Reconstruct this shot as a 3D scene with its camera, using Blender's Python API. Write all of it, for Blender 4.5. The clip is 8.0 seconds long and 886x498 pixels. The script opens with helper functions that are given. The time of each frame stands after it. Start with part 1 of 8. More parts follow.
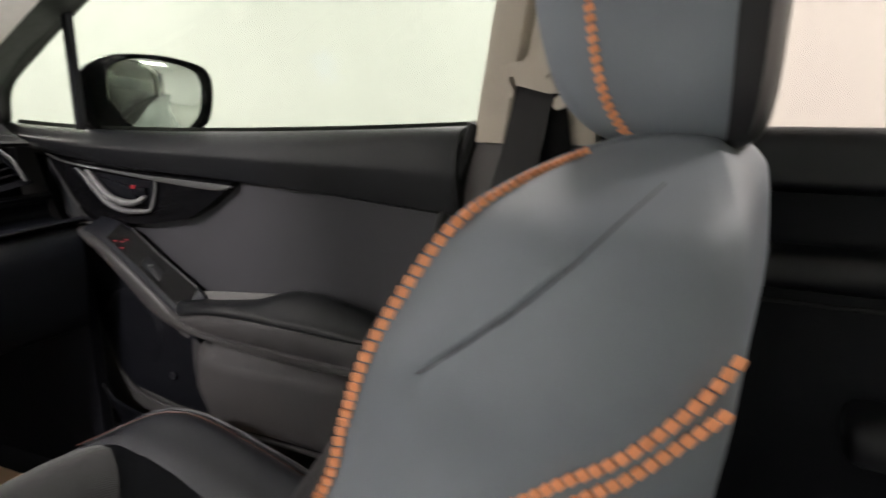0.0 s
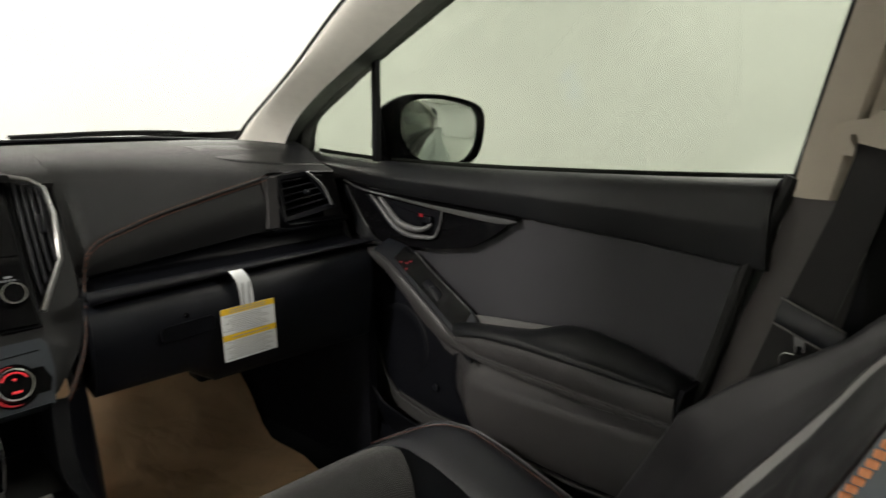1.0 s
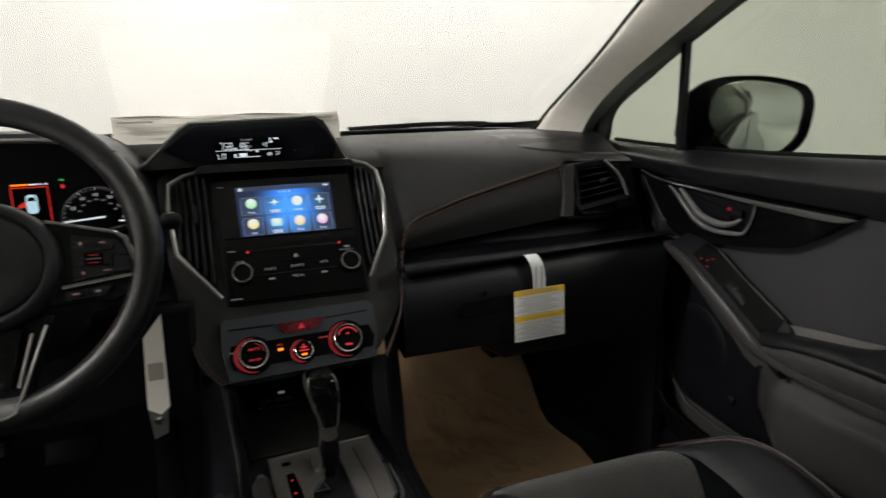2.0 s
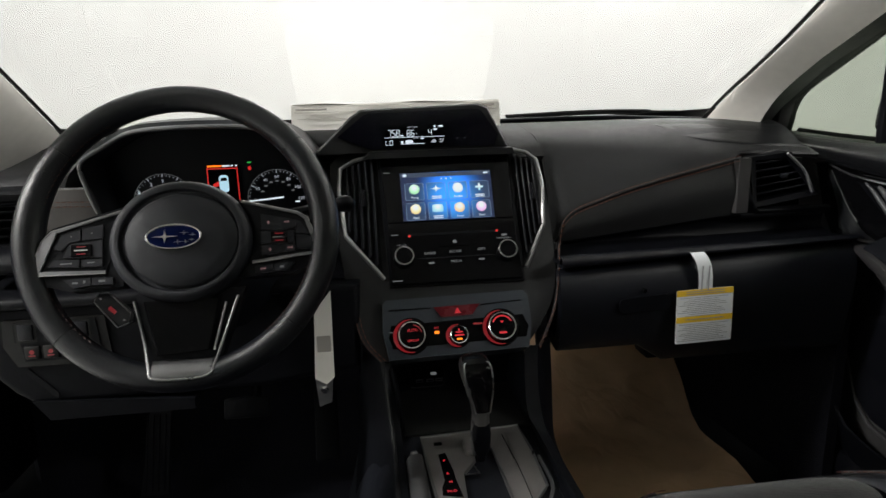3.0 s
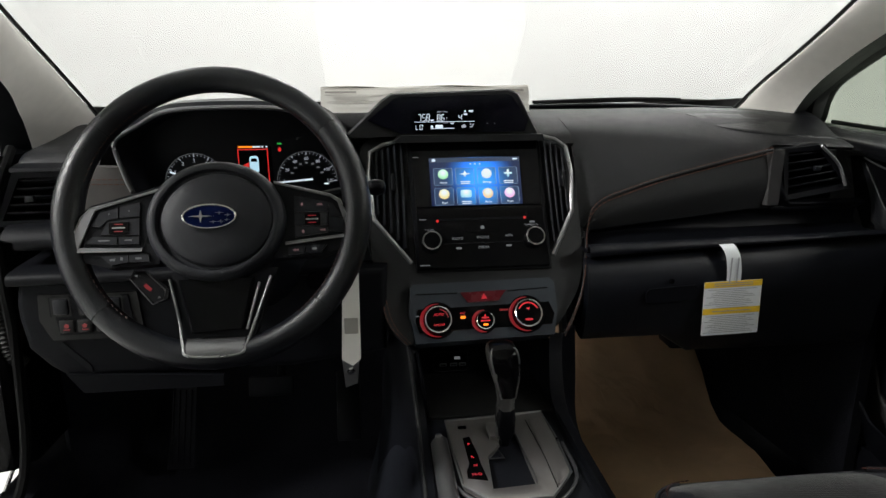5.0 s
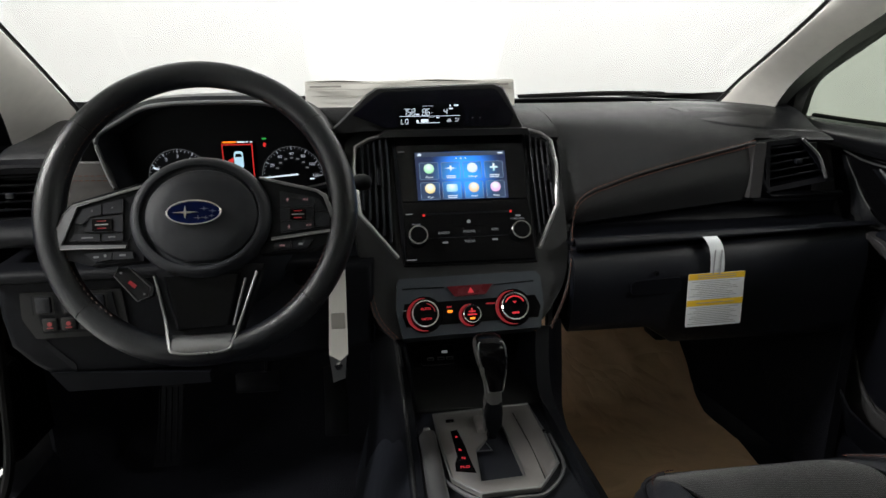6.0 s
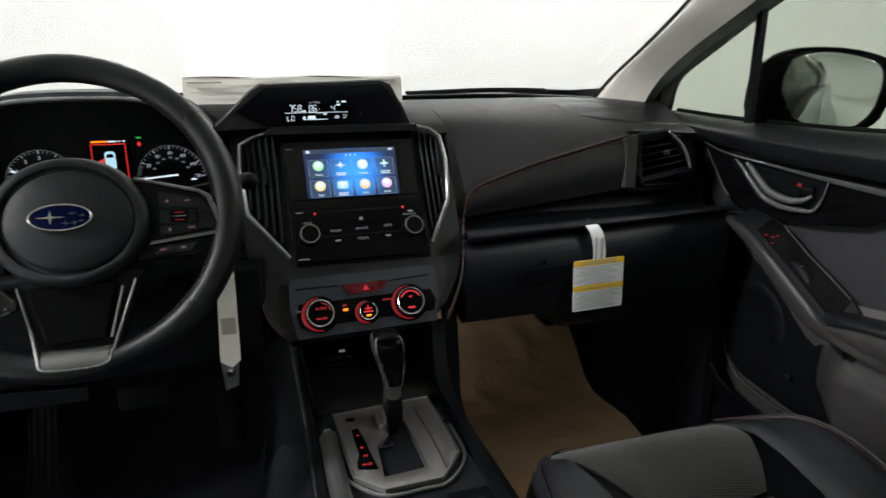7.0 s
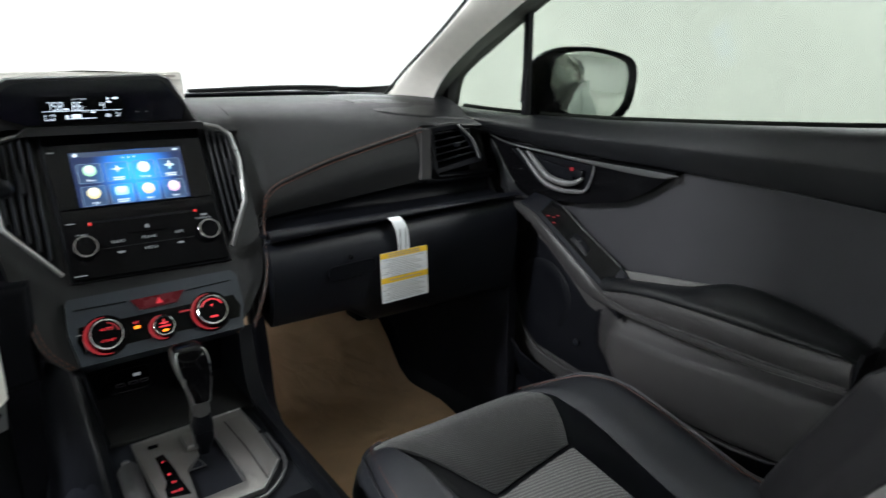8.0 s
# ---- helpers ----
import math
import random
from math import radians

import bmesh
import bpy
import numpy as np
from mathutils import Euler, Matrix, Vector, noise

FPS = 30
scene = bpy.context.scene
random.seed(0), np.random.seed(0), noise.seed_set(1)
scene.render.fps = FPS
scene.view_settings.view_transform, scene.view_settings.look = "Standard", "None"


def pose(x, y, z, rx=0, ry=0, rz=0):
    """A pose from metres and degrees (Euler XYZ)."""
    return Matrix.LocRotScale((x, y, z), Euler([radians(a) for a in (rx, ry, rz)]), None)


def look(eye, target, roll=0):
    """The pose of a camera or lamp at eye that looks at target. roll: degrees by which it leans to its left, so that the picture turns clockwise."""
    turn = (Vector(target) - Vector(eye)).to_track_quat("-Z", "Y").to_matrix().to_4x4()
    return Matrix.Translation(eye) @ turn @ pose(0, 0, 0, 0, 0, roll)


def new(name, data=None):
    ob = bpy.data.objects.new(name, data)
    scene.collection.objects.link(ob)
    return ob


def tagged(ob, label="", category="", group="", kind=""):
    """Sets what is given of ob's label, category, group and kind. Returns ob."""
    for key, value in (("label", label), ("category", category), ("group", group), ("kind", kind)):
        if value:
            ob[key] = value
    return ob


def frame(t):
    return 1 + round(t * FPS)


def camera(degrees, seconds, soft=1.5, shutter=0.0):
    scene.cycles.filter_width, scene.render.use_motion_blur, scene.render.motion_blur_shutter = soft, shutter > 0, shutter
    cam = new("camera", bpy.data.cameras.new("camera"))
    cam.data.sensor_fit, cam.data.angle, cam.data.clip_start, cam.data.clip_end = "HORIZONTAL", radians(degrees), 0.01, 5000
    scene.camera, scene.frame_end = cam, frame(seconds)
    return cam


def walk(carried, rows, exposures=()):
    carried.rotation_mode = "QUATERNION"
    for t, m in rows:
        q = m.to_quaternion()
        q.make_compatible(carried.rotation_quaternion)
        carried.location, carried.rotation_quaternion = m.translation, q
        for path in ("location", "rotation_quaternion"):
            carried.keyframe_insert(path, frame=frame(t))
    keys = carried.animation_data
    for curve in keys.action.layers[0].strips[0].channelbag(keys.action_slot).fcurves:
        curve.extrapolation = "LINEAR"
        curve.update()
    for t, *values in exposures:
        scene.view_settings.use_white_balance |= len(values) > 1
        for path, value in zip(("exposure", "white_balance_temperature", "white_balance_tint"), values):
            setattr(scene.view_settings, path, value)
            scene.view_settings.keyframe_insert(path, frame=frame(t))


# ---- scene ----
cam = camera(70.1, 8.0, shutter=0.3)
PATH = [
    (0, (0.019, -1.121, 1.05), (1.734, -0.204, 0.586), -0.6),
    (0.5, (-0.041, -1.056, 1.086), (1.506, 0.13, 0.637), 0.0),
    (1, (-0.084, -1.025, 1.094), (1.295, 0.362, 0.675), -0.3),
    (1.5, (-0.101, -1.012, 1.093), (0.92, 0.655, 0.669), -1.6),
    (2, (-0.11, -1.0, 1.084), (0.557, 0.837, 0.661), -1.7),
    (2.2, (-0.108, -1.003, 1.084), (0.415, 0.881, 0.663), -2.3),
    (3.3, (-0.152, -0.984, 1.09), (0.063, 0.95, 0.628), -1.2),
    (3.5, (-0.156, -0.987, 1.091), (0.044, 0.947, 0.623), -1.1),
    (4, (-0.162, -0.987, 1.092), (0.027, 0.945, 0.611), -0.8),
    (5.5, (-0.159, -0.988, 1.09), (0.047, 0.936, 0.582), -0.5),
    (6, (-0.16, -0.989, 1.091), (0.08, 0.928, 0.574), -0.7),
    (6.5, (-0.16, -0.989, 1.088), (0.206, 0.907, 0.569), -0.7),
    (7, (-0.158, -0.992, 1.088), (0.404, 0.854, 0.562), -0.5),
    (7.5, (-0.162, -0.993, 1.08), (0.641, 0.764, 0.561), 0.3),
    (8, (-0.159, -0.992, 1.075), (0.951, 0.588, 0.553), -0.5),
]
EXPOSURES = [(0.0, 0.84, 6700, 15), (0.5, 0.66, 6700, 15), (1.0, 0.22, 6950, 9), (1.5, -0.06, 6900, 11), (2.0, -0.25, 6850, 11), (3.5, -0.19, 6400, 10), (4.0, -0.24, 6400, 10), (5.5, -0.08, 6400, 10), (6.5, -0.03, 6410, 10), (7.5, 0.05, 6300, 9), (8.0, 0.55, 6080, 8)]
walk(cam, [(t, look(eye, aim, lean)) for t, eye, aim, lean in PATH], EXPOSURES)

# ---- world and lamps ----
world = bpy.data.worlds.new("studio_air")
scene.world = world
world.use_nodes = True
world.node_tree.nodes["Background"].inputs[0].default_value = (0.9, 0.95, 1.0, 1)
world.node_tree.nodes["Background"].inputs[1].default_value = 0.25


def area_lamp(x, y, z, sx, sy, watts, colour=(1.0, 0.99, 0.96)):
    data = bpy.data.lights.new("studio_lamp", "AREA")
    data.shape, data.size, data.size_y, data.energy, data.color = "RECTANGLE", sx, sy, watts, colour
    ob = new("studio_lamp", data)
    ob.matrix_world = pose(x, y, z)
    return ob


LAMPS = [(-2.4, 3.9, 38), (0.0, 3.9, 76), (2.4, 3.9, 63), (3.4, 0.4, 58), (-3.5, -0.5, 310), (3.5, -3.0, 120), (-3.5, -3.4, 30), (0.0, -5.2, 22)]
for lx, ly, watts in LAMPS:
    area_lamp(lx, ly, 3.30, 1.3, 0.55, watts)


# ---- materials ----
def material(name, colour, rough=0.5, metal=0.0, vary=0.12, scale=30.0, bump=0.0, bump_scale=400.0, emit=0.0, sheen=0.0, spec=0.3, wear=0.0):
    """A surface with two scales of variation in colour and gloss, and a fine relief."""
    m = bpy.data.materials.new(name)
    m.use_nodes = True
    nt = m.node_tree
    n, link = nt.nodes, nt.links
    b = n["Principled BSDF"]
    b.inputs["Metallic"].default_value = metal
    b.inputs["Specular IOR Level"].default_value = spec
    if sheen:
        b.inputs["Sheen Weight"].default_value = sheen
    co = n.new("ShaderNodeTexCoord")
    n1, n2 = n.new("ShaderNodeTexNoise"), n.new("ShaderNodeTexNoise")
    n1.inputs["Scale"].default_value, n2.inputs["Scale"].default_value = scale, scale * 0.14
    n1.inputs["Detail"].default_value = 5
    mix = n.new("ShaderNodeMath")
    mix.operation = "ADD"
    for nn in (n1, n2):
        link.new(co.outputs["Object"], nn.inputs["Vector"])
    link.new(n1.outputs[0], mix.inputs[0])
    link.new(n2.outputs[0], mix.inputs[1])
    ramp = n.new("ShaderNodeMapRange")
    ramp.inputs[1].default_value, ramp.inputs[2].default_value = 0.6, 1.4
    ramp.inputs[3].default_value, ramp.inputs[4].default_value = 1 - vary, 1 + vary
    link.new(mix.outputs[0], ramp.inputs[0])
    mul = n.new("ShaderNodeVectorMath")
    mul.operation = "SCALE"
    mul.inputs[0].default_value = colour[:3]
    link.new(ramp.outputs[0], mul.inputs["Scale"])
    link.new(mul.outputs[0], b.inputs["Base Color"])
    rr = n.new("ShaderNodeMapRange")
    rr.inputs[1].default_value, rr.inputs[2].default_value = 0.6, 1.4
    rr.inputs[3].default_value, rr.inputs[4].default_value = max(0.02, rough - 0.06 - wear), min(1, rough + 0.06 + wear)
    link.new(mix.outputs[0], rr.inputs[0])
    link.new(rr.outputs[0], b.inputs["Roughness"])
    if bump:
        v = n.new("ShaderNodeTexVoronoi")
        v.inputs["Scale"].default_value = bump_scale
        bp = n.new("ShaderNodeBump")
        bp.inputs["Strength"].default_value, bp.inputs["Distance"].default_value = bump, 0.001
        link.new(co.outputs["Object"], v.inputs["Vector"])
        link.new(v.outputs[0], bp.inputs["Height"])
        link.new(bp.outputs[0], b.inputs["Normal"])
    if emit:
        b.inputs["Emission Color"].default_value = (*colour[:3], 1)
        b.inputs["Emission Strength"].default_value = emit
    return m


def weave(name, dark, light, pitch, rough=0.75, sheen=0.3, relief=0.4, turn=0.55, ribs=0.0):
    """A fabric of fine threads. ribs: the pitch of the cords across it, when they differ from the threads."""
    m = material(name, dark, rough, vary=0.1, scale=60, sheen=sheen)
    nt = m.node_tree
    n, link = nt.nodes, nt.links
    b = n["Principled BSDF"]
    co = n.new("ShaderNodeTexCoord")
    mp = n.new("ShaderNodeMapping")
    mp.inputs["Rotation"].default_value = (0.0, 0.0, turn) if ribs else (0.3, 0.2, turn)
    w1, w2 = n.new("ShaderNodeTexWave"), n.new("ShaderNodeTexWave")
    w1.inputs["Scale"].default_value = w2.inputs["Scale"].default_value = pitch
    w1.bands_direction, w2.bands_direction = "X", "Y"
    if ribs:
        w2.inputs["Scale"].default_value = ribs
    w1.inputs["Distortion"].default_value = w2.inputs["Distortion"].default_value = 0.6
    link.new(co.outputs["Object"], mp.inputs["Vector"])
    for w in (w1, w2):
        link.new(mp.outputs[0], w.inputs["Vector"])
    t = n.new("ShaderNodeMath")
    t.operation = "MULTIPLY"
    link.new(w1.outputs["Fac"], t.inputs[0])
    link.new(w2.outputs["Fac"], t.inputs[1])
    mx = n.new("ShaderNodeMix")
    mx.data_type = "RGBA"
    mx.inputs["A"].default_value, mx.inputs["B"].default_value = (*dark, 1), (*light, 1)
    link.new(t.outputs[0], mx.inputs["Factor"])
    link.new(mx.outputs["Result"], b.inputs["Base Color"])
    bp = n.new("ShaderNodeBump")
    bp.inputs["Strength"].default_value, bp.inputs["Distance"].default_value = relief, 0.0008
    link.new(t.outputs[0], bp.inputs["Height"])
    link.new(bp.outputs[0], b.inputs["Normal"])
    return m


def glass(name, tint, gloss=1.0, least=0.02, most=0.46):
    """A thin pane: tinted and clear, with the gloss of its surface."""
    m = bpy.data.materials.new(name)
    m.use_nodes = True
    nt = m.node_tree
    n, link = nt.nodes, nt.links
    n.remove(n["Principled BSDF"])
    tr, gl, mx, fr = n.new("ShaderNodeBsdfTransparent"), n.new("ShaderNodeBsdfGlossy"), n.new("ShaderNodeMixShader"), n.new("ShaderNodeLayerWeight")
    power, rest = n.new("ShaderNodeMath"), n.new("ShaderNodeMath")
    power.operation, power.inputs[1].default_value = "POWER", 5.0
    rest.operation, rest.inputs[1].default_value, rest.inputs[2].default_value = "MULTIPLY_ADD", most, least
    tr.inputs[0].default_value = (*tint, 1)
    gl.inputs["Roughness"].default_value = 0.02
    gl.inputs[0].default_value = (gloss, gloss, gloss, 1)
    link.new(fr.outputs["Facing"], power.inputs[0])
    link.new(power.outputs[0], rest.inputs[0])
    link.new(rest.outputs[0], mx.inputs[0])
    link.new(tr.outputs[0], mx.inputs[1])
    link.new(gl.outputs[0], mx.inputs[2])
    link.new(mx.outputs[0], n["Material Output"].inputs[0])
    return m


def glow(name, colour, strength):
    m = bpy.data.materials.new(name)
    m.use_nodes = True
    b = m.node_tree.nodes["Principled BSDF"]
    b.inputs["Base Color"].default_value = (0.01, 0.01, 0.01, 1)
    b.inputs["Roughness"].default_value = 0.3
    b.inputs["Emission Color"].default_value = (*colour, 1)
    b.inputs["Emission Strength"].default_value = strength
    return m


def screen_glow(name, edge, middle, centre, reach, strength):
    """A display whose backlight is strongest round a point."""
    m = glow(name, edge, strength)
    n, link = m.node_tree.nodes, m.node_tree.links
    geo, d, r, mx = n.new("ShaderNodeNewGeometry"), n.new("ShaderNodeVectorMath"), n.new("ShaderNodeMapRange"), n.new("ShaderNodeMix")
    d.operation = "DISTANCE"
    d.inputs[1].default_value = centre
    r.inputs[1].default_value, r.inputs[2].default_value, r.inputs[3].default_value, r.inputs[4].default_value = 0.0, reach, 1.0, 0.0
    r.interpolation_type = "SMOOTHSTEP"
    mx.data_type = "RGBA"
    mx.inputs["A"].default_value, mx.inputs["B"].default_value = (*edge, 1), (*middle, 1)
    link.new(geo.outputs["Position"], d.inputs[0])
    link.new(d.outputs["Value"], r.inputs[0])
    link.new(r.outputs[0], mx.inputs["Factor"])
    link.new(mx.outputs["Result"], n["Principled BSDF"].inputs["Emission Color"])
    return m


INLAY = material("silver_painted_plastic", (0.12, 0.118, 0.116), 0.42, metal=0.15, vary=0.05, scale=40)
STUDIO_WHITE = material("studio_paint", (0.72, 0.72, 0.715), 0.7, vary=0.03, scale=2)
STUDIO_FLOOR = material("studio_floor_paint", (0.55, 0.55, 0.53), 0.45, vary=0.08, scale=3)
DASH_SOFT = material("grained_dash_plastic", (0.0120, 0.0122, 0.0132), 0.50, vary=0.14, scale=45, bump=0.28, bump_scale=1200, spec=0.30)
DASH_LOW = material("black_hard_plastic", (0.0058, 0.0066, 0.0096), 0.42, vary=0.15, scale=40, bump=0.2, bump_scale=900)
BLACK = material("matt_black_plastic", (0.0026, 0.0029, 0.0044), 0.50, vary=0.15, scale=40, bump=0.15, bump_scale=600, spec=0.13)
PIANO = material("gloss_black_plastic", (0.003, 0.003, 0.0035), 0.10, vary=0.1, scale=60, wear=0.03, spec=0.14)
SLATE = material("slate_grey_plastic", (0.027, 0.033, 0.041), 0.40, vary=0.1, scale=50, bump=0.12, bump_scale=900)
LEATHER = material("black_wheel_leather", (0.0047, 0.0053, 0.0076), 0.33, vary=0.10, scale=260, bump=0.18, bump_scale=1500, spec=0.42)
HUB = material("black_grained_hub_plastic", (0.0102, 0.0110, 0.0148), 0.48, vary=0.12, scale=45, bump=0.25, bump_scale=1400, spec=0.30)
SATIN = material("satin_silver_trim", (0.35, 0.35, 0.35), 0.30, metal=0.95, vary=0.03, scale=25)
SPOKE_SILVER = material("satin_spoke_silver", (0.20, 0.20, 0.208), 0.34, metal=0.55, vary=0.03, scale=25)
DARKSATIN = material("dark_satin_metal", (0.20, 0.20, 0.205), 0.32, metal=0.85, vary=0.03, scale=25)
CHROME = material("chrome", (0.75, 0.75, 0.76), 0.14, metal=1.0, vary=0.04, scale=70)
LEVER_GREY = material("satin_grey_lever_paint", (0.11, 0.109, 0.107), 0.36, metal=0.45, vary=0.04, scale=30)
GATE = material("brushed_grey_plate", (0.34, 0.325, 0.315), 0.33, metal=0.85, vary=0.05, scale=25)
SEAT_LEATHER = material("blue_grey_seat_leather", (0.148, 0.165, 0.188), 0.58, vary=0.08, scale=28, bump=0.10, bump_scale=1700, spec=0.26)
SEAT_DARK = material("charcoal_seat_leather", (0.020, 0.021, 0.026), 0.40, vary=0.10, scale=35, bump=0.2, bump_scale=1600, spec=0.45)
# black of the headrest back; on the bolster fronts it stands for shade
SEAT_BLACK = material("dark_seat_leather", (0.0165, 0.0158, 0.0178), 0.46, vary=0.10, scale=35, bump=0.2, bump_scale=1600, spec=0.26)
HANDLE = material("dark_satin_handle", (0.17, 0.17, 0.175), 0.34, metal=0.55, vary=0.03, scale=25)
SEAT_CLOTH = weave("grey_woven_seat_cloth", (0.0062, 0.0062, 0.0067), (0.040, 0.040, 0.040), 240, relief=0.5, turn=0.12, ribs=95)
SEAT_CLOTH_PALE = weave("pale_grey_seat_cloth", (0.10, 0.098, 0.098), (0.34, 0.335, 0.33), 200, relief=0.6, turn=0.12, ribs=62)
THREAD = material("orange_thread", (0.72, 0.29, 0.14), 0.6, vary=0.2, scale=300)
THREAD_DIM = material("rust_thread", (0.12, 0.046, 0.028), 0.6, vary=0.2, scale=300)
WHEEL_THREAD = material("dark_rust_thread", (0.060, 0.028, 0.020), 0.6, vary=0.2, scale=300)
BEIGE = material("beige_pillar_plastic", (0.40, 0.355, 0.295), 0.6, vary=0.05, scale=30, bump=0.2, bump_scale=800)
GREIGE = material("light_grey_headliner_cloth", (0.80, 0.775, 0.72), 0.85, vary=0.06, scale=60, bump=0.2, bump_scale=900)
CUSHION_THREAD = material("dull_rust_thread", (0.10, 0.040, 0.030), 0.6, vary=0.2, scale=300)
DOOR_CAP = material("black_door_cap_vinyl", (0.0070, 0.0075, 0.0088), 0.40, vary=0.12, scale=40, bump=0.28, bump_scale=1100, spec=0.3)
DOOR_CLOTH = material("charcoal_door_insert", (0.0280, 0.0278, 0.0318), 0.6, vary=0.12, scale=30, bump=0.3, bump_scale=1200)
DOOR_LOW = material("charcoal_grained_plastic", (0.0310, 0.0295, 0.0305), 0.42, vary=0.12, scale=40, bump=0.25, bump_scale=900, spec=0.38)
DOOR_HARD = material("dark_grey_door_plastic", (0.037, 0.0355, 0.0360), 0.42, vary=0.10, scale=40, bump=0.22, bump_scale=1000, spec=0.4)
PANEL_GREY = material("warm_grey_padded_vinyl", (0.085, 0.078, 0.076), 0.5, vary=0.08, scale=40, bump=0.2, bump_scale=1200)
PILLAR_GREY = material("warm_grey_pillar_plastic", (0.060, 0.055, 0.054), 0.5, vary=0.08, scale=40, bump=0.2, bump_scale=1000, spec=0.35)
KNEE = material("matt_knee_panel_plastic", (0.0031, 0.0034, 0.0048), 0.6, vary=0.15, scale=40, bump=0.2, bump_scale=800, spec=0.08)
SEAL = material("dull_black_door_seal", (0.004, 0.004, 0.004), 0.8, vary=0.1, scale=60, spec=0.1)
RUBBER = material("black_rubber", (0.006, 0.006, 0.006), 0.55, vary=0.1, scale=60)
CARPET = material("black_carpet", (0.0088, 0.0092, 0.0124), 0.95, vary=0.3, scale=150, bump=0.9, bump_scale=500, spec=0.1)
BELT = weave("black_belt_webbing", (0.008, 0.0072, 0.0074), (0.019, 0.0175, 0.0178), 500, 0.6)
CARD = material("white_card", (0.72, 0.74, 0.76), 0.6, vary=0.04, scale=40)
YELLOW = material("yellow_print", (0.80, 0.52, 0.03), 0.55, vary=0.05, scale=40)
INK = material("dark_print", (0.30, 0.31, 0.32), 0.6, vary=0.05, scale=40)
PAPER = material("white_paper_sheet", (0.78, 0.76, 0.71), 0.6, vary=0.05, scale=25)
PAPER_FAINT = material("faint_print", (0.60, 0.58, 0.53), 0.6, vary=0.05, scale=40)
PAPER_INK = material("grey_print", (0.33, 0.31, 0.28), 0.6, vary=0.05, scale=40)
CLEAR = glass("windscreen_glass", (0.90, 0.905, 0.90), 1.0, 0.03, 0.4)
TINTED = glass("tinted_side_glass", (0.635, 0.668, 0.618))
REAR_TINT = glass("warm_tinted_rear_glass", (0.665, 0.632, 0.600))
PAINT = material("cool_grey_car_paint", (0.36, 0.39, 0.38), 0.22, vary=0.03, scale=4, spec=0.6)
MIRROR = material("mirror_glass", (0.80, 0.84, 0.82), 0.03, metal=1.0, vary=0.02, scale=10)
RED_GLOW = glow("red_backlight", (1.0, 0.035, 0.03), 0.65)
LETTER_RED = glow("red_letters", (1.0, 0.04, 0.06), 0.55)
RED_DIM = glow("dim_red_backlight", (0.9, 0.03, 0.05), 0.20)
GLYPH_PINK = glow("pale_pink_button_print", (1.0, 0.55, 0.58), 0.22)
AMBER_GLOW = glow("amber_lamp", (1.0, 0.22, 0.01), 1.6)
GREEN_GLOW = glow("green_lamp", (0.05, 0.7, 0.1), 0.6)
WHITE_GLOW = glow("white_digits", (0.80, 0.90, 1.0), 1.0)
DIAL_GLOW = glow("white_dial_print", (0.85, 0.9, 1.0), 0.45)
PALE_GLOW = glow("pale_button_print", (0.75, 0.78, 0.8), 0.16)
DISPLAY_GLASS = material("smoked_display_glass", (0.0045, 0.0045, 0.0080), 0.09, vary=0.1, scale=40, spec=0.35)
HAZARD_RED = material("dark_red_plastic", (0.09, 0.008, 0.012), 0.25, vary=0.1, scale=60)
BLUE_ENAMEL = material("deep_blue_enamel", (0.0025, 0.006, 0.038), 0.12, vary=0.1, scale=60, spec=0.12)


def kraft():
    """Brown wrapping paper, creased."""
    m = material("brown_kraft_paper", (0.74, 0.50, 0.305), 0.75, vary=0.14, scale=14)
    n, link = m.node_tree.nodes, m.node_tree.links
    co, ns, v, bp = n.new("ShaderNodeTexCoord"), n.new("ShaderNodeTexNoise"), n.new("ShaderNodeTexVoronoi"), n.new("ShaderNodeBump")
    ns.inputs["Scale"].default_value = 4
    v.feature = "DISTANCE_TO_EDGE"
    v.inputs["Scale"].default_value = 9
    link.new(co.outputs["Object"], ns.inputs["Vector"])
    link.new(ns.outputs["Color"], v.inputs["Vector"])
    bp.inputs["Strength"].default_value, bp.inputs["Distance"].default_value = 0.4, 0.014
    link.new(v.outputs[0], bp.inputs["Height"])
    link.new(bp.outputs[0], n["Principled BSDF"].inputs["Normal"])
    return m


KRAFT = kraft()


# ---- mesh helpers ----
def spline(pts, n):
    """A smooth line through pts, n steps between neighbours."""
    p = [np.array(q, float) for q in pts]
    p = [2 * p[0] - p[1], *p, 2 * p[-1] - p[-2]]
    out = []
    for i in range(1, len(p) - 2):
        a, b, c, d = p[i - 1:i + 3]
        for k in range(n):
            t = k / n
            out.append(0.5 * (2 * b + (c - a) * t + (2 * a - 5 * b + 4 * c - d) * t * t + (3 * b - a - 3 * c + d) * t ** 3))
    out.append(p[-2])
    return out


def basis(origin, u, v):
    """A matrix with axes u, v and their normal, at origin."""
    u, v = Vector(u).normalized(), Vector(v)
    w = u.cross(v).normalized()
    v = w.cross(u)
    m = Matrix((u, v, w)).transposed().to_4x4()
    m.translation = origin
    return m


SIDE = Matrix(((0, 0, -1, 0), (-1, 0, 0, 0), (0, 1, 0, 0), (0, 0, 0, 1)))


def door_plane(x):
    """Local x runs to the rear (world -y), local y up, local z inward (world -x), at that world x."""
    return Matrix.Translation((x, 0, 0)) @ SIDE


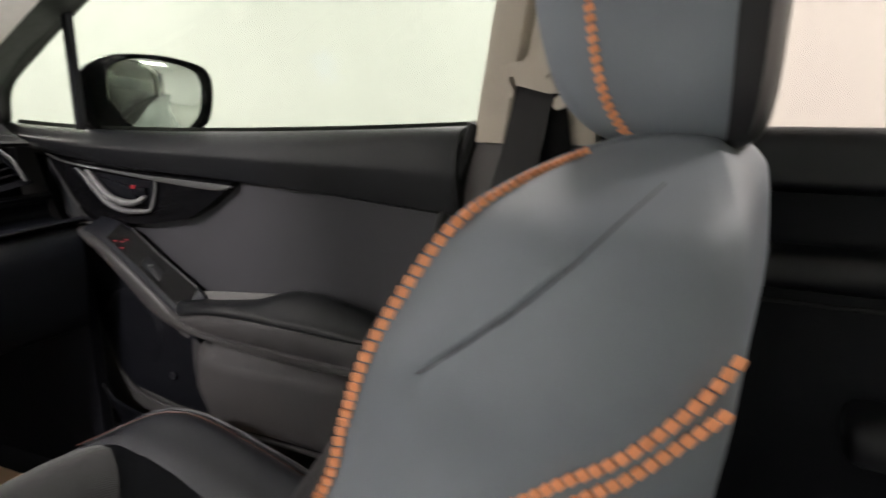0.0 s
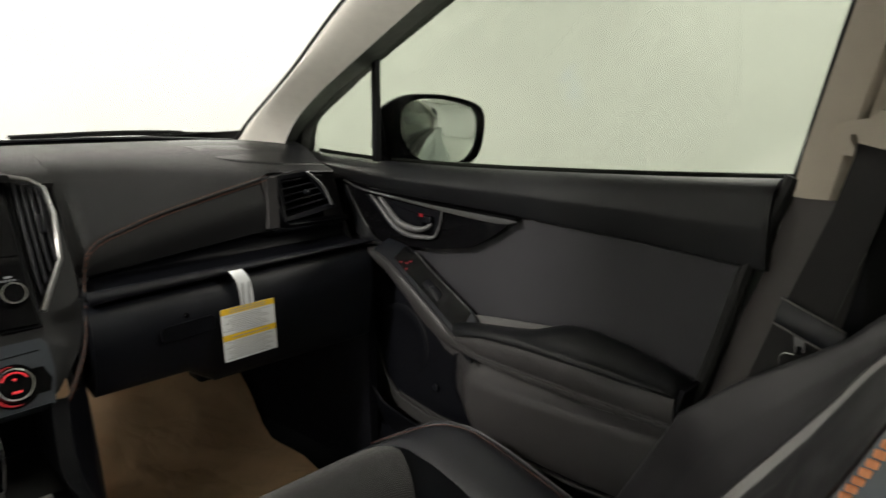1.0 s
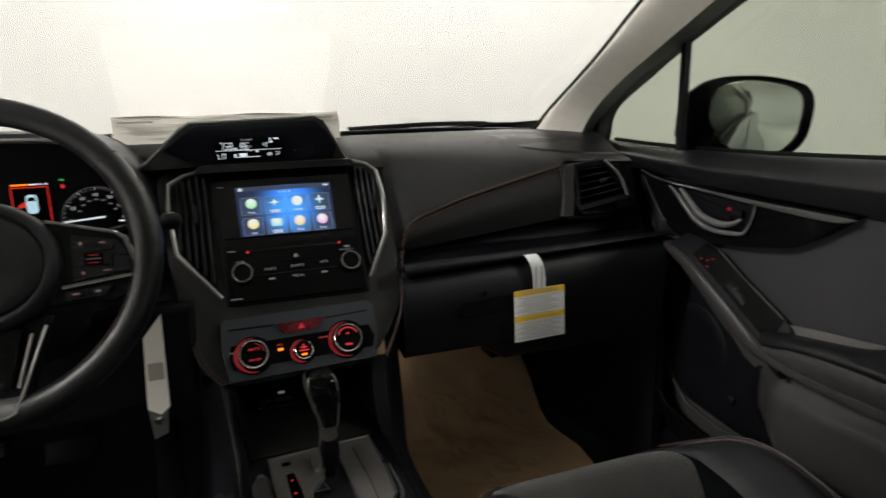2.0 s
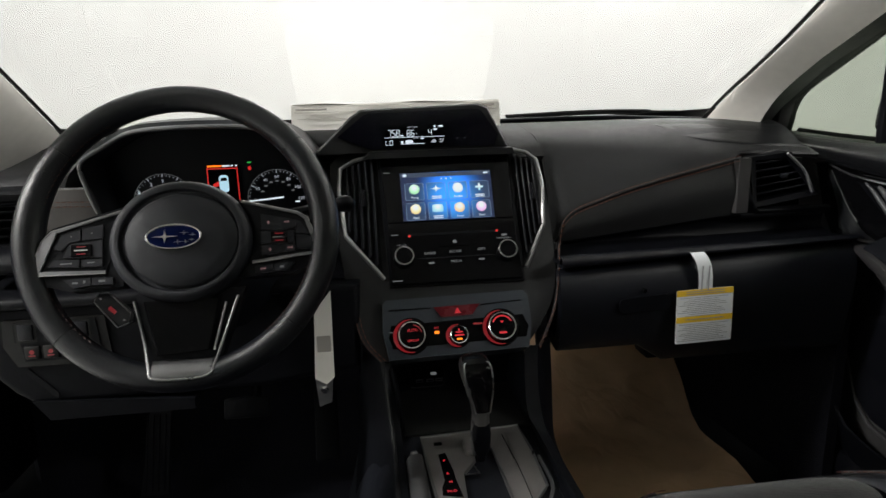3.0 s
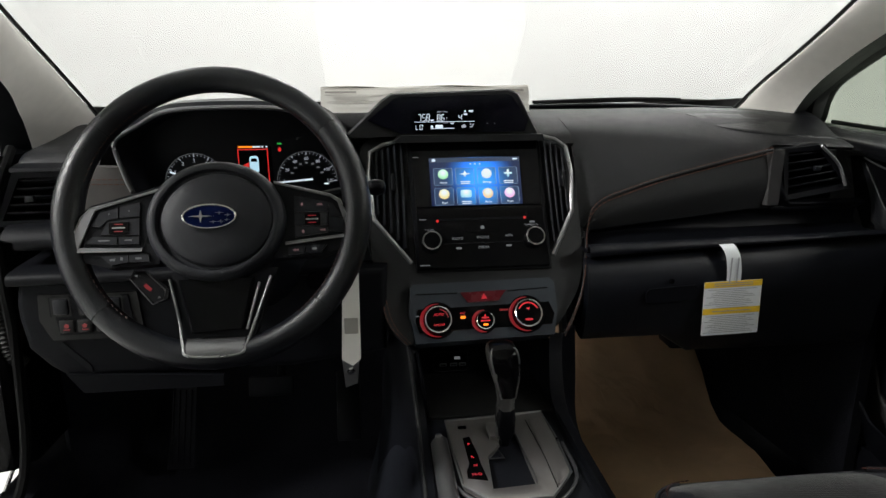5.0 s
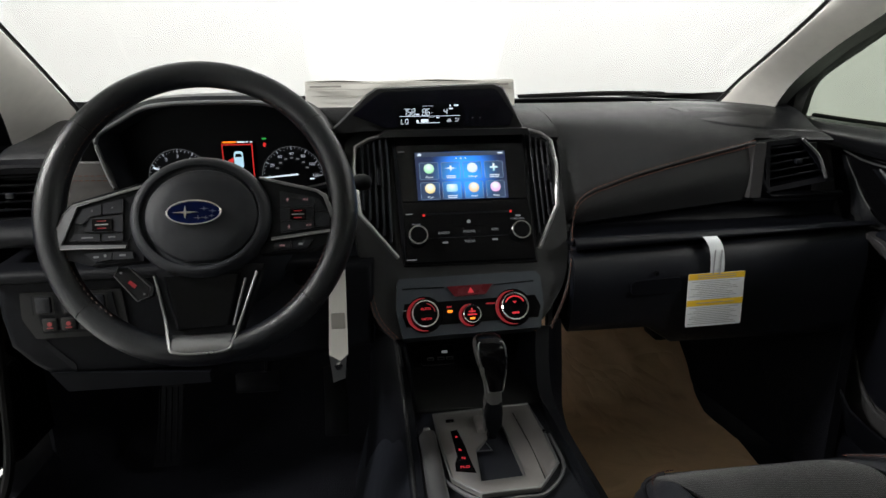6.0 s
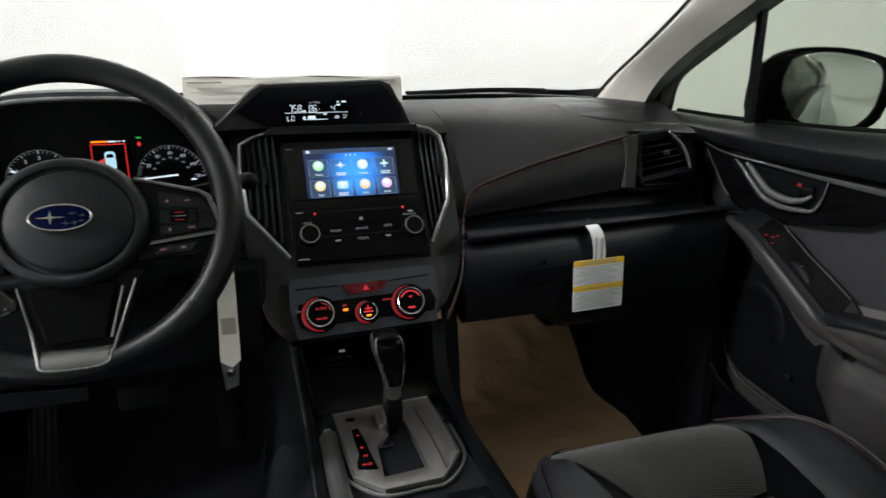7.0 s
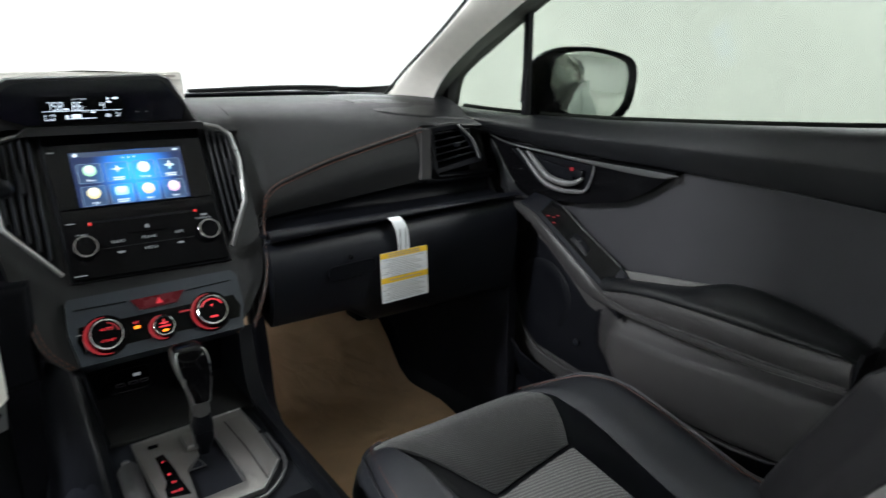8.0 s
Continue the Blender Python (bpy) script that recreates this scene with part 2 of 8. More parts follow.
def prism(pts, d0, d1, m=Matrix(), bev=0.0, seg=2, bm=None):
    """A polygon pushed out from depth d0 to d1, with rounded edges."""
    own = bmesh.new()
    lo = [own.verts.new((x, y, d0)) for x, y in pts]
    hi = [own.verts.new((x, y, d1)) for x, y in pts]
    n = len(pts)
    own.faces.new(lo[::-1])
    own.faces.new(hi)
    for i in range(n):
        own.faces.new((lo[i], lo[(i + 1) % n], hi[(i + 1) % n], hi[i]))
    bmesh.ops.recalc_face_normals(own, faces=own.faces)
    if bev:
        top = [e for e in own.edges if e.verts[0].co.z == d1 and e.verts[1].co.z == d1] if bev > 0 else own.edges[:]
        bmesh.ops.bevel(own, geom=top, offset=abs(bev), segments=seg, profile=0.5, affect="EDGES", clamp_overlap=True)
    own.transform(m)
    return own


def join(*bms):
    """Several bmeshes in one."""
    first = bms[0]
    for other in bms[1:]:
        me = bpy.data.meshes.new("tmp")
        other.to_mesh(me)
        other.free()
        first.from_mesh(me)
        bpy.data.meshes.remove(me)
    return first


def box(sx, sy, sz, m=Matrix(), bev=0.003, seg=2):
    bm = bmesh.new()
    bmesh.ops.create_cube(bm, size=1)
    bmesh.ops.scale(bm, vec=(sx, sy, sz), verts=bm.verts)
    if bev:
        bmesh.ops.bevel(bm, geom=bm.edges[:], offset=min(bev, 0.45 * min(sx, sy, sz)), segments=seg, profile=0.5, affect="EDGES")
    bm.transform(m)
    return bm


def rrect(w, h, r, n=4, cx=0.0, cy=0.0):
    """The outline of a rectangle with round corners."""
    pts = []
    for sx, sy, a0 in ((1, 1, 0), (-1, 1, 90), (-1, -1, 180), (1, -1, 270)):
        for k in range(n + 1):
            a = radians(a0 + 90 * k / n)
            pts.append((cx + sx * (w / 2 - r) + r * math.cos(a), cy + sy * (h / 2 - r) + r * math.sin(a)))
    return pts


def ellipse(a, b, n=28, cx=0.0, cy=0.0):
    return [(cx + a * math.cos(2 * math.pi * k / n), cy + b * math.sin(2 * math.pi * k / n)) for k in range(n)]


CABIN = Vector((-0.05, -0.65, 1.0))


def shell(bm, depth):
    """Gives an open skin a depth, away from the middle of the cabin."""
    bm.normal_update()
    lean = sum(f.normal.dot(f.calc_center_median() - CABIN) * f.calc_area() for f in bm.faces)
    s = depth if lean > 0 else -depth
    faces, edges = bm.faces[:], [e for e in bm.edges if len(e.link_faces) == 1]
    twin = {v: bm.verts.new(v.co + v.normal * s) for v in bm.verts[:]}
    for f in faces:
        bm.faces.new([twin[v] for v in reversed(f.verts)])
    for e in edges:
        a, b = e.verts
        bm.faces.new((a, b, twin[b], twin[a]))
    bmesh.ops.recalc_face_normals(bm, faces=bm.faces)


def loft(rows, closed=False, cap=False, thick=0.0):
    """A skin over rows of points. closed: each row is a ring. thick: the depth of the shell."""
    bm = bmesh.new()
    vs = [[bm.verts.new(tuple(p)) for p in r] for r in rows]
    for a, b in zip(vs, vs[1:]):
        n = len(a)
        for i in range(n if closed else n - 1):
            j = (i + 1) % n
            bm.faces.new((a[i], a[j], b[j], b[i]))
    if cap:
        bm.faces.new(vs[0][::-1])
        bm.faces.new(vs[-1])
    bmesh.ops.recalc_face_normals(bm, faces=bm.faces)
    if thick:
        shell(bm, abs(thick))
    return bm


def tube(path, r, n=8, closed=False, flat=1.0, up=(0, 0, 1)):
    """A bar along a path; flat squeezes its section across the direction up."""
    p = [Vector(q) for q in path]
    rows = []
    m = len(p)
    for i in range(m):
        t = (p[(i + 1) % m] - p[i - 1]) if closed else (p[min(i + 1, m - 1)] - p[max(i - 1, 0)])
        t.normalize()
        s = t.cross(Vector(up))
        s = s.normalized() if s.length > 1e-4 else Vector((1, 0, 0))
        q = s.cross(t)
        rr = r[i] if isinstance(r, (list, tuple)) else r
        rows.append([p[i] + s * rr * math.cos(2 * math.pi * k / n) + q * rr * flat * math.sin(2 * math.pi * k / n) for k in range(n)])
    if closed:
        rows.append(rows[0])
    bm = loft(rows, closed=True, cap=not closed)
    if closed:
        bmesh.ops.remove_doubles(bm, verts=bm.verts, dist=1e-6)
    return bm


def lathe(profile, m=Matrix(), n=32):
    """A turned body from (radius, height) pairs about local z."""
    rows = [[(r * math.cos(2 * math.pi * k / n), r * math.sin(2 * math.pi * k / n), z) for k in range(n)] for r, z in profile]
    bm = loft(rows, closed=True, cap=True)
    bm.transform(m)
    return bm


def thing(name, base, label, category, group="", kind=""):
    ob = new(name)
    ob.empty_display_size = 0.05
    ob.location = base
    return tagged(ob, label, category, group, kind)


def part(name, bm, mat, parent=None, label="", smooth=True):
    """Links bm as one mesh, under a thing or a part."""
    me = bpy.data.meshes.new(name)
    bm.to_mesh(me)
    bm.free()
    me.materials.append(mat)
    if smooth:
        me.polygons.foreach_set("use_smooth", [True] * len(me.polygons))
        me.set_sharp_from_angle(angle=radians(38))
    ob = new(name, me)
    if parent:
        ob.parent = parent
        base = parent.location if parent.parent is None else parent.parent.location
        ob.matrix_parent_inverse = Matrix.Translation(-base) if parent.parent is None else Matrix()
    return tagged(ob, label)


def solid(name, bm, mat, label, category, kind="", group=""):
    """A thing that is one mesh."""
    return tagged(part(name, bm, mat), label, category, group, kind)


def words(body, size, m, depth=0.0004, align="CENTER"):
    """Raised letters, as a bmesh."""
    cu = bpy.data.curves.new("letters", "FONT")
    cu.body, cu.size, cu.extrude, cu.align_x, cu.align_y, cu.resolution_u = body, size, depth, align, "CENTER", 2
    ob = bpy.data.objects.new("letters", cu)
    me = bpy.data.meshes.new_from_object(ob)
    bm = bmesh.new()
    bm.from_mesh(me)
    bm.transform(m)
    bpy.data.objects.remove(ob)
    bpy.data.curves.remove(cu)
    bpy.data.meshes.remove(me)
    return bm


def stitch_row(path, parent, mat, step, size, up=(0, 0, 1), lean=0.0, name="stitch", face=None):
    """Single stitches along a path, each an object on one shared mesh. face: the outward normal of the surface they lie on."""
    bm = box(*size, bev=min(size) * 0.30, seg=1)
    me = bpy.data.meshes.new(name)
    bm.to_mesh(me)
    bm.free()
    me.materials.append(mat)
    p = [Vector(q) for q in path]
    gone, at = 0.0, step * 0.5
    for a, b in zip(p, p[1:]):
        d = (b - a).length
        while at <= gone + d:
            q = a.lerp(b, (at - gone) / d)
            ob = new(name, me)
            ob.parent = parent
            ob.matrix_parent_inverse = Matrix.Translation(-parent.location) if parent.parent is None else Matrix()
            ob.matrix_basis = basis(q, b - a, Vector(face).cross(b - a) if face else up) @ pose(0, 0, 0, 0, 0, lean)
            at += step
        gone += d


def yz(pts):
    return [(-y, z) for y, z in pts]


# ---- the studio ----
tagged(part("ground", box(9.2, 12.2, 0.2, pose(0, -1, -0.1), 0), STUDIO_FLOOR), "pale grey painted studio floor", "floor", kind="structure")
for nm, sx, sy, px, py in (("wall_north", 9.4, 0.2, 0, 5.1), ("wall_south", 9.4, 0.2, 0, -7.1), ("wall_east", 0.2, 12.0, 4.6, -1), ("wall_west", 0.2, 12.0, -4.6, -1)):
    tagged(part(nm, box(sx, sy, 3.6, pose(px, py, 1.8), 0), STUDIO_WHITE), "plain white painted studio wall", "wall", kind="structure")
cove = [[(2.0 + 2.5 * math.sin(a), 2.5 + 2.5 * math.cos(a), z) for a in np.linspace(0, math.pi / 2, 19)] for z in (0.0, 3.6)]
tagged(part("wall_cove", loft(cove, thick=0.05), STUDIO_WHITE), "white studio wall curving round the corner", "wall", kind="structure")
tagged(part("ceiling", box(9.4, 12.4, 0.2, pose(0, -1, 3.7), 0), STUDIO_WHITE), "plain white studio ceiling", "ceiling", kind="structure")
for lx, ly, watts in LAMPS:
    t = thing("ceiling_light", (lx, ly, 3.6), "white softbox light hanging from the studio ceiling", "ceiling light", "studio lights")
    part("frame", join(box(1.38, 0.04, 0.10, pose(lx, ly + 0.30, 3.40)), box(1.38, 0.04, 0.10, pose(lx, ly - 0.30, 3.40)),
                       box(0.04, 0.56, 0.10, pose(lx + 0.67, ly, 3.40)), box(0.04, 0.56, 0.10, pose(lx - 0.67, ly, 3.40)),
                       box(1.34, 0.58, 0.02, pose(lx, ly, 3.46)), box(0.05, 0.05, 0.14, pose(lx, ly, 3.535))), SATIN, t)

# ---- the car's shell ----
# floor pan with a raised tunnel and toe boards
pan = [(-0.30, 0.34), (0.28, 0.34), (0.40, 0.42), (0.56, 0.60), (0.60, 0.95)]
rows = [[(x, y, z) for x in (-0.78, -0.5, -0.2, 0.2, 0.5, 0.74)] for y, z in [(-2.4, 0.36), (-1.2, 0.34)] + pan]
tagged(part("floor", loft(rows, thick=-0.03), CARPET), "black carpeted car floor rising to the toe board", "floor", kind="structure")


def strip_loft(a, b, steps, bulge, thick, out):
    """A rounded bar of trim between two edge lines; bulge pushes its middle along out."""
    a, b = spline(a, steps), spline(b, steps)
    rows = []
    for p, q in zip(a, b):
        row = []
        for k in range(7):
            t = k / 6
            row.append(Vector(p).lerp(Vector(q), t) + Vector(out) * bulge * math.sin(math.pi * t))
        rows.append(row)
    return loft(rows, thick=thick)


# windscreen pillars, from the dash up to the roof
pr_in = [(0.585, 0.33, 1.005), (0.575, 0.27, 1.035), (0.570, 0.18, 1.085), (0.568, 0.09, 1.130), (0.566, 0.0, 1.178), (0.556, -0.17, 1.270), (0.53, -0.48, 1.405)]
pr_out = [(0.672, 0.27, 0.965), (0.668, 0.225, 1.030), (0.665, 0.17, 1.082), (0.664, 0.089, 1.130), (0.664, 0.009, 1.168), (0.658, -0.20, 1.258), (0.62, -0.55, 1.385)]
pr_face = [(p[0] - 0.043, p[1] - 0.067, p[2]) for p in pr_out]
tagged(part("trim_pillar_right", strip_loft(pr_in, pr_face, 6, 0.021, -0.008, (-0.9, 0.19, 0.38)), GREIGE), "light greige windscreen pillar trim", "pillar trim", kind="structure")
pr_seal = [(p[0] + 0.060, p[1] + 0.030, p[2] - 0.012) for p in pr_out]
tagged(part("trim_seal_right", strip_loft(pr_face, pr_seal, 6, 0.006, 0.008, (-0.6, -0.7, 0.1)), RUBBER), "black rubber seal beside the windscreen pillar", "door seal", kind="structure")
pl_in = [(-0.69, 0.34, 1.01), (-0.684, 0.28, 1.048), (-0.677, 0.145, 1.120), (-0.672, 0.01, 1.192), (-0.655, -0.20, 1.300), (-0.62, -0.48, 1.405)]
pl_out = [(-0.782, 0.25, 0.960), (-0.760, 0.195, 1.005), (-0.726, 0.110, 1.055), (-0.690, -0.01, 1.115), (-0.680, -0.26, 1.240), (-0.70, -0.55, 1.385)]
tagged(part("trim_pillar_left", strip_loft(pl_in, pl_out, 6, 0.020, 0.010, (0.85, 0.25, 0.45)), GREIGE), "light greige windscreen pillar trim", "pillar trim", kind="structure")
pl_seal = [(p[0] - 0.072, p[1] + 0.035, p[2] - 0.008) for p in pl_out]
tagged(part("trim_seal_left", strip_loft(pl_out, pl_seal, 6, 0.010, 0.012, (0.6, -0.7, 0.1)), BLACK), "black rubber seal beside the windscreen pillar", "door seal", kind="structure")
# black ceramic edge and rubber between glass and pillar
for nm, line in (("trim_edge_right", pr_in), ("trim_edge_left", pl_in)):
    s = -1 if nm.endswith("right") else 1
    path = spline([(p[0] + s * 0.001, p[1] + 0.006, p[2] + 0.003) for p in line], 6)
    tagged(part(nm, tube(path, 0.0035, 6), RUBBER), "thin black rubber edge of the windscreen", "edge trim", kind="structure")

# roof, headliner and rear close
roof = []
for y, zc in ((-0.50, 1.425), (-0.9, 1.455), (-1.5, 1.455), (-2.3, 1.40)):
    roof.append([(x, y, zc - 0.06 * (x / 0.7) ** 4) for x in np.linspace(-0.74, 0.66, 13)])
tagged(part("ceiling_lining", loft(roof, thick=0.03), GREIGE), "pale grey cloth headliner", "headliner", kind="structure")
tagged(part("wall_rear", box(1.5, 0.05, 0.72, pose(-0.04, -2.42, 0.68), 0.02), BLACK), "dark lower rear wall of the cabin", "wall", kind="structure")
rw = tagged(part("window_2", box(1.36, 0.005, 0.36, pose(-0.04, -2.38, 1.21, 12), 0), TINTED), "tinted rear window", "window", kind="structure")
rw.visible_shadow = False
# cowl and firewall
cowl = [[(x, y, z) for y, z in ((0.66, 0.30), (0.66, 0.98), (0.52, 1.005), (0.42, 1.012))] for x in np.linspace(-0.80, 0.74, 9)]
tagged(part("wall_front", loft(cowl, thick=0.02), BLACK), "black bulkhead under the windscreen", "wall", kind="structure")

# windscreen
scr = []
for k in range(9):
    f = k / 8
    y0 = 0.50 - 0.98 * f
    row = []
    for j in range(15):
        s = j / 14 * 2 - 1
        half = 0.675 - 0.05 * f
        row.append((-0.05 + half * s, y0 - 0.17 * s * s * (1 - 0.3 * f), 1.018 + 0.405 * f + 0.016 * math.sin(math.pi * f) + 0.02 * s * s))
    scr.append(row)
ws = tagged(part("window_1", loft(scr, thick=0.005), CLEAR), "large clear raked windscreen", "windscreen", kind="structure")
ws.visible_shadow = False
band = []
for f in (-0.02, 0.02, 0.062):
    row = []
    for j in range(29):
        s = j / 14 - 1
        row.append((-0.05 + (0.690 - 0.05 * f) * s, 0.497 - 0.98 * f - 0.17 * s * s * (1 - 0.3 * f), 1.013 + 0.405 * f + 0.016 * math.sin(math.pi * f) + 0.02 * s * s))
    band.append(row)
tagged(part("trim_glass_edge", loft(band, thick=0.002), RUBBER), "black printed band along the foot of the windscreen", "edge trim", kind="structure")


def wiper(a, b, lift):
    t = thing("windscreen_wiper", a, "black windscreen wiper resting at the foot of the glass", "wiper", "wipers")
    path = spline([a, tuple(0.5 * (np.array(a) + np.array(b)) + np.array((0, 0, lift))), b], 8)
    part("arm", tube(path, [0.006 - 0.003 * k / (len(path) - 1) for k in range(len(path))], 6), RUBBER, t)
    part("blade", tube([(p[0] * 0.97, p[1] - 0.012, p[2] + 0.004) for p in path[4:]], 0.004, 6), RUBBER, t)


wiper((0.62, 0.34, 1.050), (0.20, 0.46, 1.050), 0.006)
wiper((0.10, 0.475, 1.046), (-0.42, 0.44, 1.052), 0.005)


# ---- dashboard ----
dash = thing("dashboard", (0, 0.2, 0.34), "black grained dashboard with rust-coloured seam stitching", "dashboard")


def lerp_table(x, table):
    return float(np.interp(x, [r[0] for r in table], [r[1] for r in table]))


SEAM = [(0.16, 0.850), (0.178, 0.866), (0.184, 0.884), (0.190, 0.895), (0.201, 0.905), (0.217, 0.913), (0.238, 0.920), (0.287, 0.936), (0.337, 0.949), (0.439, 0.973), (0.49, 0.984), (0.60, 0.998), (0.70, 1.0)]
# upper pad of the passenger side, from the windscreen to the seam
rows = []
for x in [0.166, 0.172, 0.178, 0.19, 0.205, 0.225] + list(np.linspace(0.25, 0.655, 12)):
    zs = lerp_table(x, SEAM) if x > 0.16 else 0.862
    f = max(0, (x - 0.50) / 0.155)
    prof = [(0.46 - 0.24 * f, 1.026), (0.36 - 0.16 * f, 1.040), (0.25 - 0.09 * f, 1.043 - 0.006 * f), (0.14 - 0.02 * f, 1.033 - 0.008 * f), (0.075, 1.012 - 0.012 * f),
            (0.03, 0.65 * 1.0 + 0.35 * zs), (0.006, 0.25 + 0.75 * zs - 0.006), (0.0, zs)]
    if x > 0.50:
        prof = prof[:5] + [(0.05, 1.002 - 0.010 * f), (0.032, 0.996 - 0.010 * f), (0.026, 0.990 - 0.008 * f)]
    rows.append([(x, y, z) for y, z in spline(prof, 4)])
pad_rows = []
for x in (-0.10, 0.0, 0.06, 0.09, 0.11, 0.13, 0.15, 0.168):
    f = min(1.0, max(0.0, (x - 0.06) / 0.05))
    pad_rows.append([(x, y, z) for y, z in spline([(0.46, 1.026), (0.36, 1.040), (0.25, 1.043), (0.14, 1.030 + 0.003 * f), (0.09 - 0.014 * f, 1.012 + 0.002 * f), (0.085 - 0.033 * f, 0.98 + 0.016 * f)], 4)])
part("middle_pad", loft(pad_rows, thick=0.01), DASH_SOFT, dash)
part("upper_pad", loft(rows, thick=0.006), DASH_SOFT, dash)
# smoother corner panel beside the pillar, a step above the pad
def pad_height(x, y):
    f = max(0, (x - 0.50) / 0.155)
    prof = [(0.026, 0.990 - 0.008 * f), (0.05, 1.002 - 0.010 * f), (0.075, 1.012 - 0.012 * f), (0.14 - 0.02 * f, 1.033 - 0.008 * f), (0.25 - 0.09 * f, 1.043 - 0.006 * f), (0.36 - 0.16 * f, 1.040), (0.46 - 0.24 * f, 1.026)]
    return lerp_table(y, prof)


CORNER = [(0.415, 0.150), (0.425, 0.108), (0.445, 0.084), (0.470, 0.066), (0.520, 0.056), (0.570, 0.055), (0.655, 0.057)]
rows = []
for x in (0.415, 0.420, 0.430, 0.445, 0.46, 0.48, 0.50, 0.53, 0.56, 0.59, 0.62, 0.652):
    lo, hi = lerp_table(x, CORNER), 0.44 - 0.24 * max(0, (x - 0.50) / 0.155)
    rows.append([(x, lo - 0.001, pad_height(x, lo) - 0.001)] + [(x, lo + (hi - lo) * q, pad_height(x, lo + (hi - lo) * q) + 0.0014) for q in (0.004, 0.03, 0.1, 0.2, 0.35, 0.5, 0.75, 1.0)])
part("corner_panel", loft(rows, thick=0.002), DOOR_CAP, dash, "smooth black corner panel")
# ridge that runs along the top by the windscreen
part("defroster_strip", tube(spline([(-0.62, 0.33, 1.040), (-0.3, 0.41, 1.040), (0.1, 0.425, 1.044), (0.38, 0.37, 1.047), (0.56, 0.255, 1.040)], 8), 0.008, 8, flat=0.6), BLACK, dash)
# trim panel under the seam, then the shelf
rows, under, ledge, lip = [], [], [], []
for x in [0.160, 0.168, 0.178, 0.184, 0.190, 0.201, 0.217, 0.235] + list(np.linspace(0.25, 0.50, 8)) + [0.502, 0.53, 0.58, 0.63, 0.665]:
    zs = lerp_table(x, SEAM)
    tl = min(0.858 + (x - 0.187) * 0.10, 0.886)
    lt, ln = 0.852 + (x - 0.16) * 0.016, 0.832 + (x - 0.16) * 0.042
    if x > 0.50:
        zs = 0.90 + max(0, 0.53 - x) * 2.5
    face = [(x, y, z) for y, z in spline([(0.004, zs - 0.002), (-0.004, 0.5 * (zs + tl)), (0.002, tl)], 4)]
    if x <= 0.50:
        rows.append(face)
    if x >= 0.50:
        under.append(face)
    ledge.append([(x, y, z) for y, z in spline([(0.002, tl), (0.014, tl - 0.006), (0.012, lt - 0.004), (-0.030, lt - 0.012), (-0.062, lt - 0.010), (-0.068, lt - 0.002)], 3)])
    lip.append([(x, y, z) for y, z in spline([(-0.067, lt - 0.002), (-0.072, lt), (-0.080, lt - 0.002), (-0.0835, 0.5 * (lt + ln)), (-0.080, ln + 0.002), (-0.060, ln)], 3)])
part("trim_panel", loft(rows, thick=-0.012), DASH_SOFT, dash)
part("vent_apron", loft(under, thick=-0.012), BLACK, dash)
# tray blacker than panel and lip: the recess's shade is put into its colour
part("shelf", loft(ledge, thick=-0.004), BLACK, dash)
part("shelf_lip", loft(lip, thick=-0.003), DASH_LOW, dash)
# seam piping and its stitches
seam = [(x, -0.004, lerp_table(x, SEAM) + 0.001) for x in (0.184, 0.190, 0.201, 0.217, 0.238, 0.287, 0.337, 0.41, 0.49)]
seam_path = spline([(0.112, -0.122, 0.728), (0.130, -0.106, 0.752), (0.150, -0.083, 0.787), (0.164, -0.050, 0.832), (0.172, -0.024, 0.850), (0.179, -0.008, 0.868)] + seam, 6)
part("seam_piping", tube(seam_path, 0.0022, 6), DASH_SOFT, dash)
for d in (-0.0042, 0.0042):
    stitch_row([(p[0], p[1] - 0.003, p[2] + d) for p in seam_path], dash, THREAD_DIM, 0.0090, (0.0068, 0.0011, 0.0010))
# glovebox
gb = thing("glovebox", (0.4, -0.05, 0.62), "black glovebox lid below the dashboard shelf, closed", "glovebox")
lid = []
for x in np.linspace(0.158, 0.655, 12):
    zl = 0.827 + (x - 0.16) * 0.042
    low = 0.684 if x < 0.33 else 0.655
    prof = [(-0.056, zl), (-0.078, zl - 0.008), (-0.088, zl - 0.05), (-0.080, 0.5 * (zl - 0.05) + 0.5 * low), (-0.066, low + 0.010), (-0.03, low + 0.012)]
    lid.append([(x, y, z) for y, z in spline(prof, 4)])
part("lid", loft(lid, thick=-0.02), DASH_LOW, gb)
part("latch_recess", prism(rrect(0.085, 0.024, 0.009), -0.002, 0.002, basis((0.292, -0.0905, 0.772), (1, 0, 0.05), (0, 0, 1)), 0.001), BLACK, gb)
part("lock_button", lathe([(0.004, 0), (0.004, 0.003), (0.003, 0.004)], basis((0.289, -0.091, 0.794), (1, 0, 0), (0, 0, 1)), 12), PIANO, gb)
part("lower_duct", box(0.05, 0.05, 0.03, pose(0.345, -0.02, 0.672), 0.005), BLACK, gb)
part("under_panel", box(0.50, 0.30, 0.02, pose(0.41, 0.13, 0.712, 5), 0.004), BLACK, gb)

# side air vents


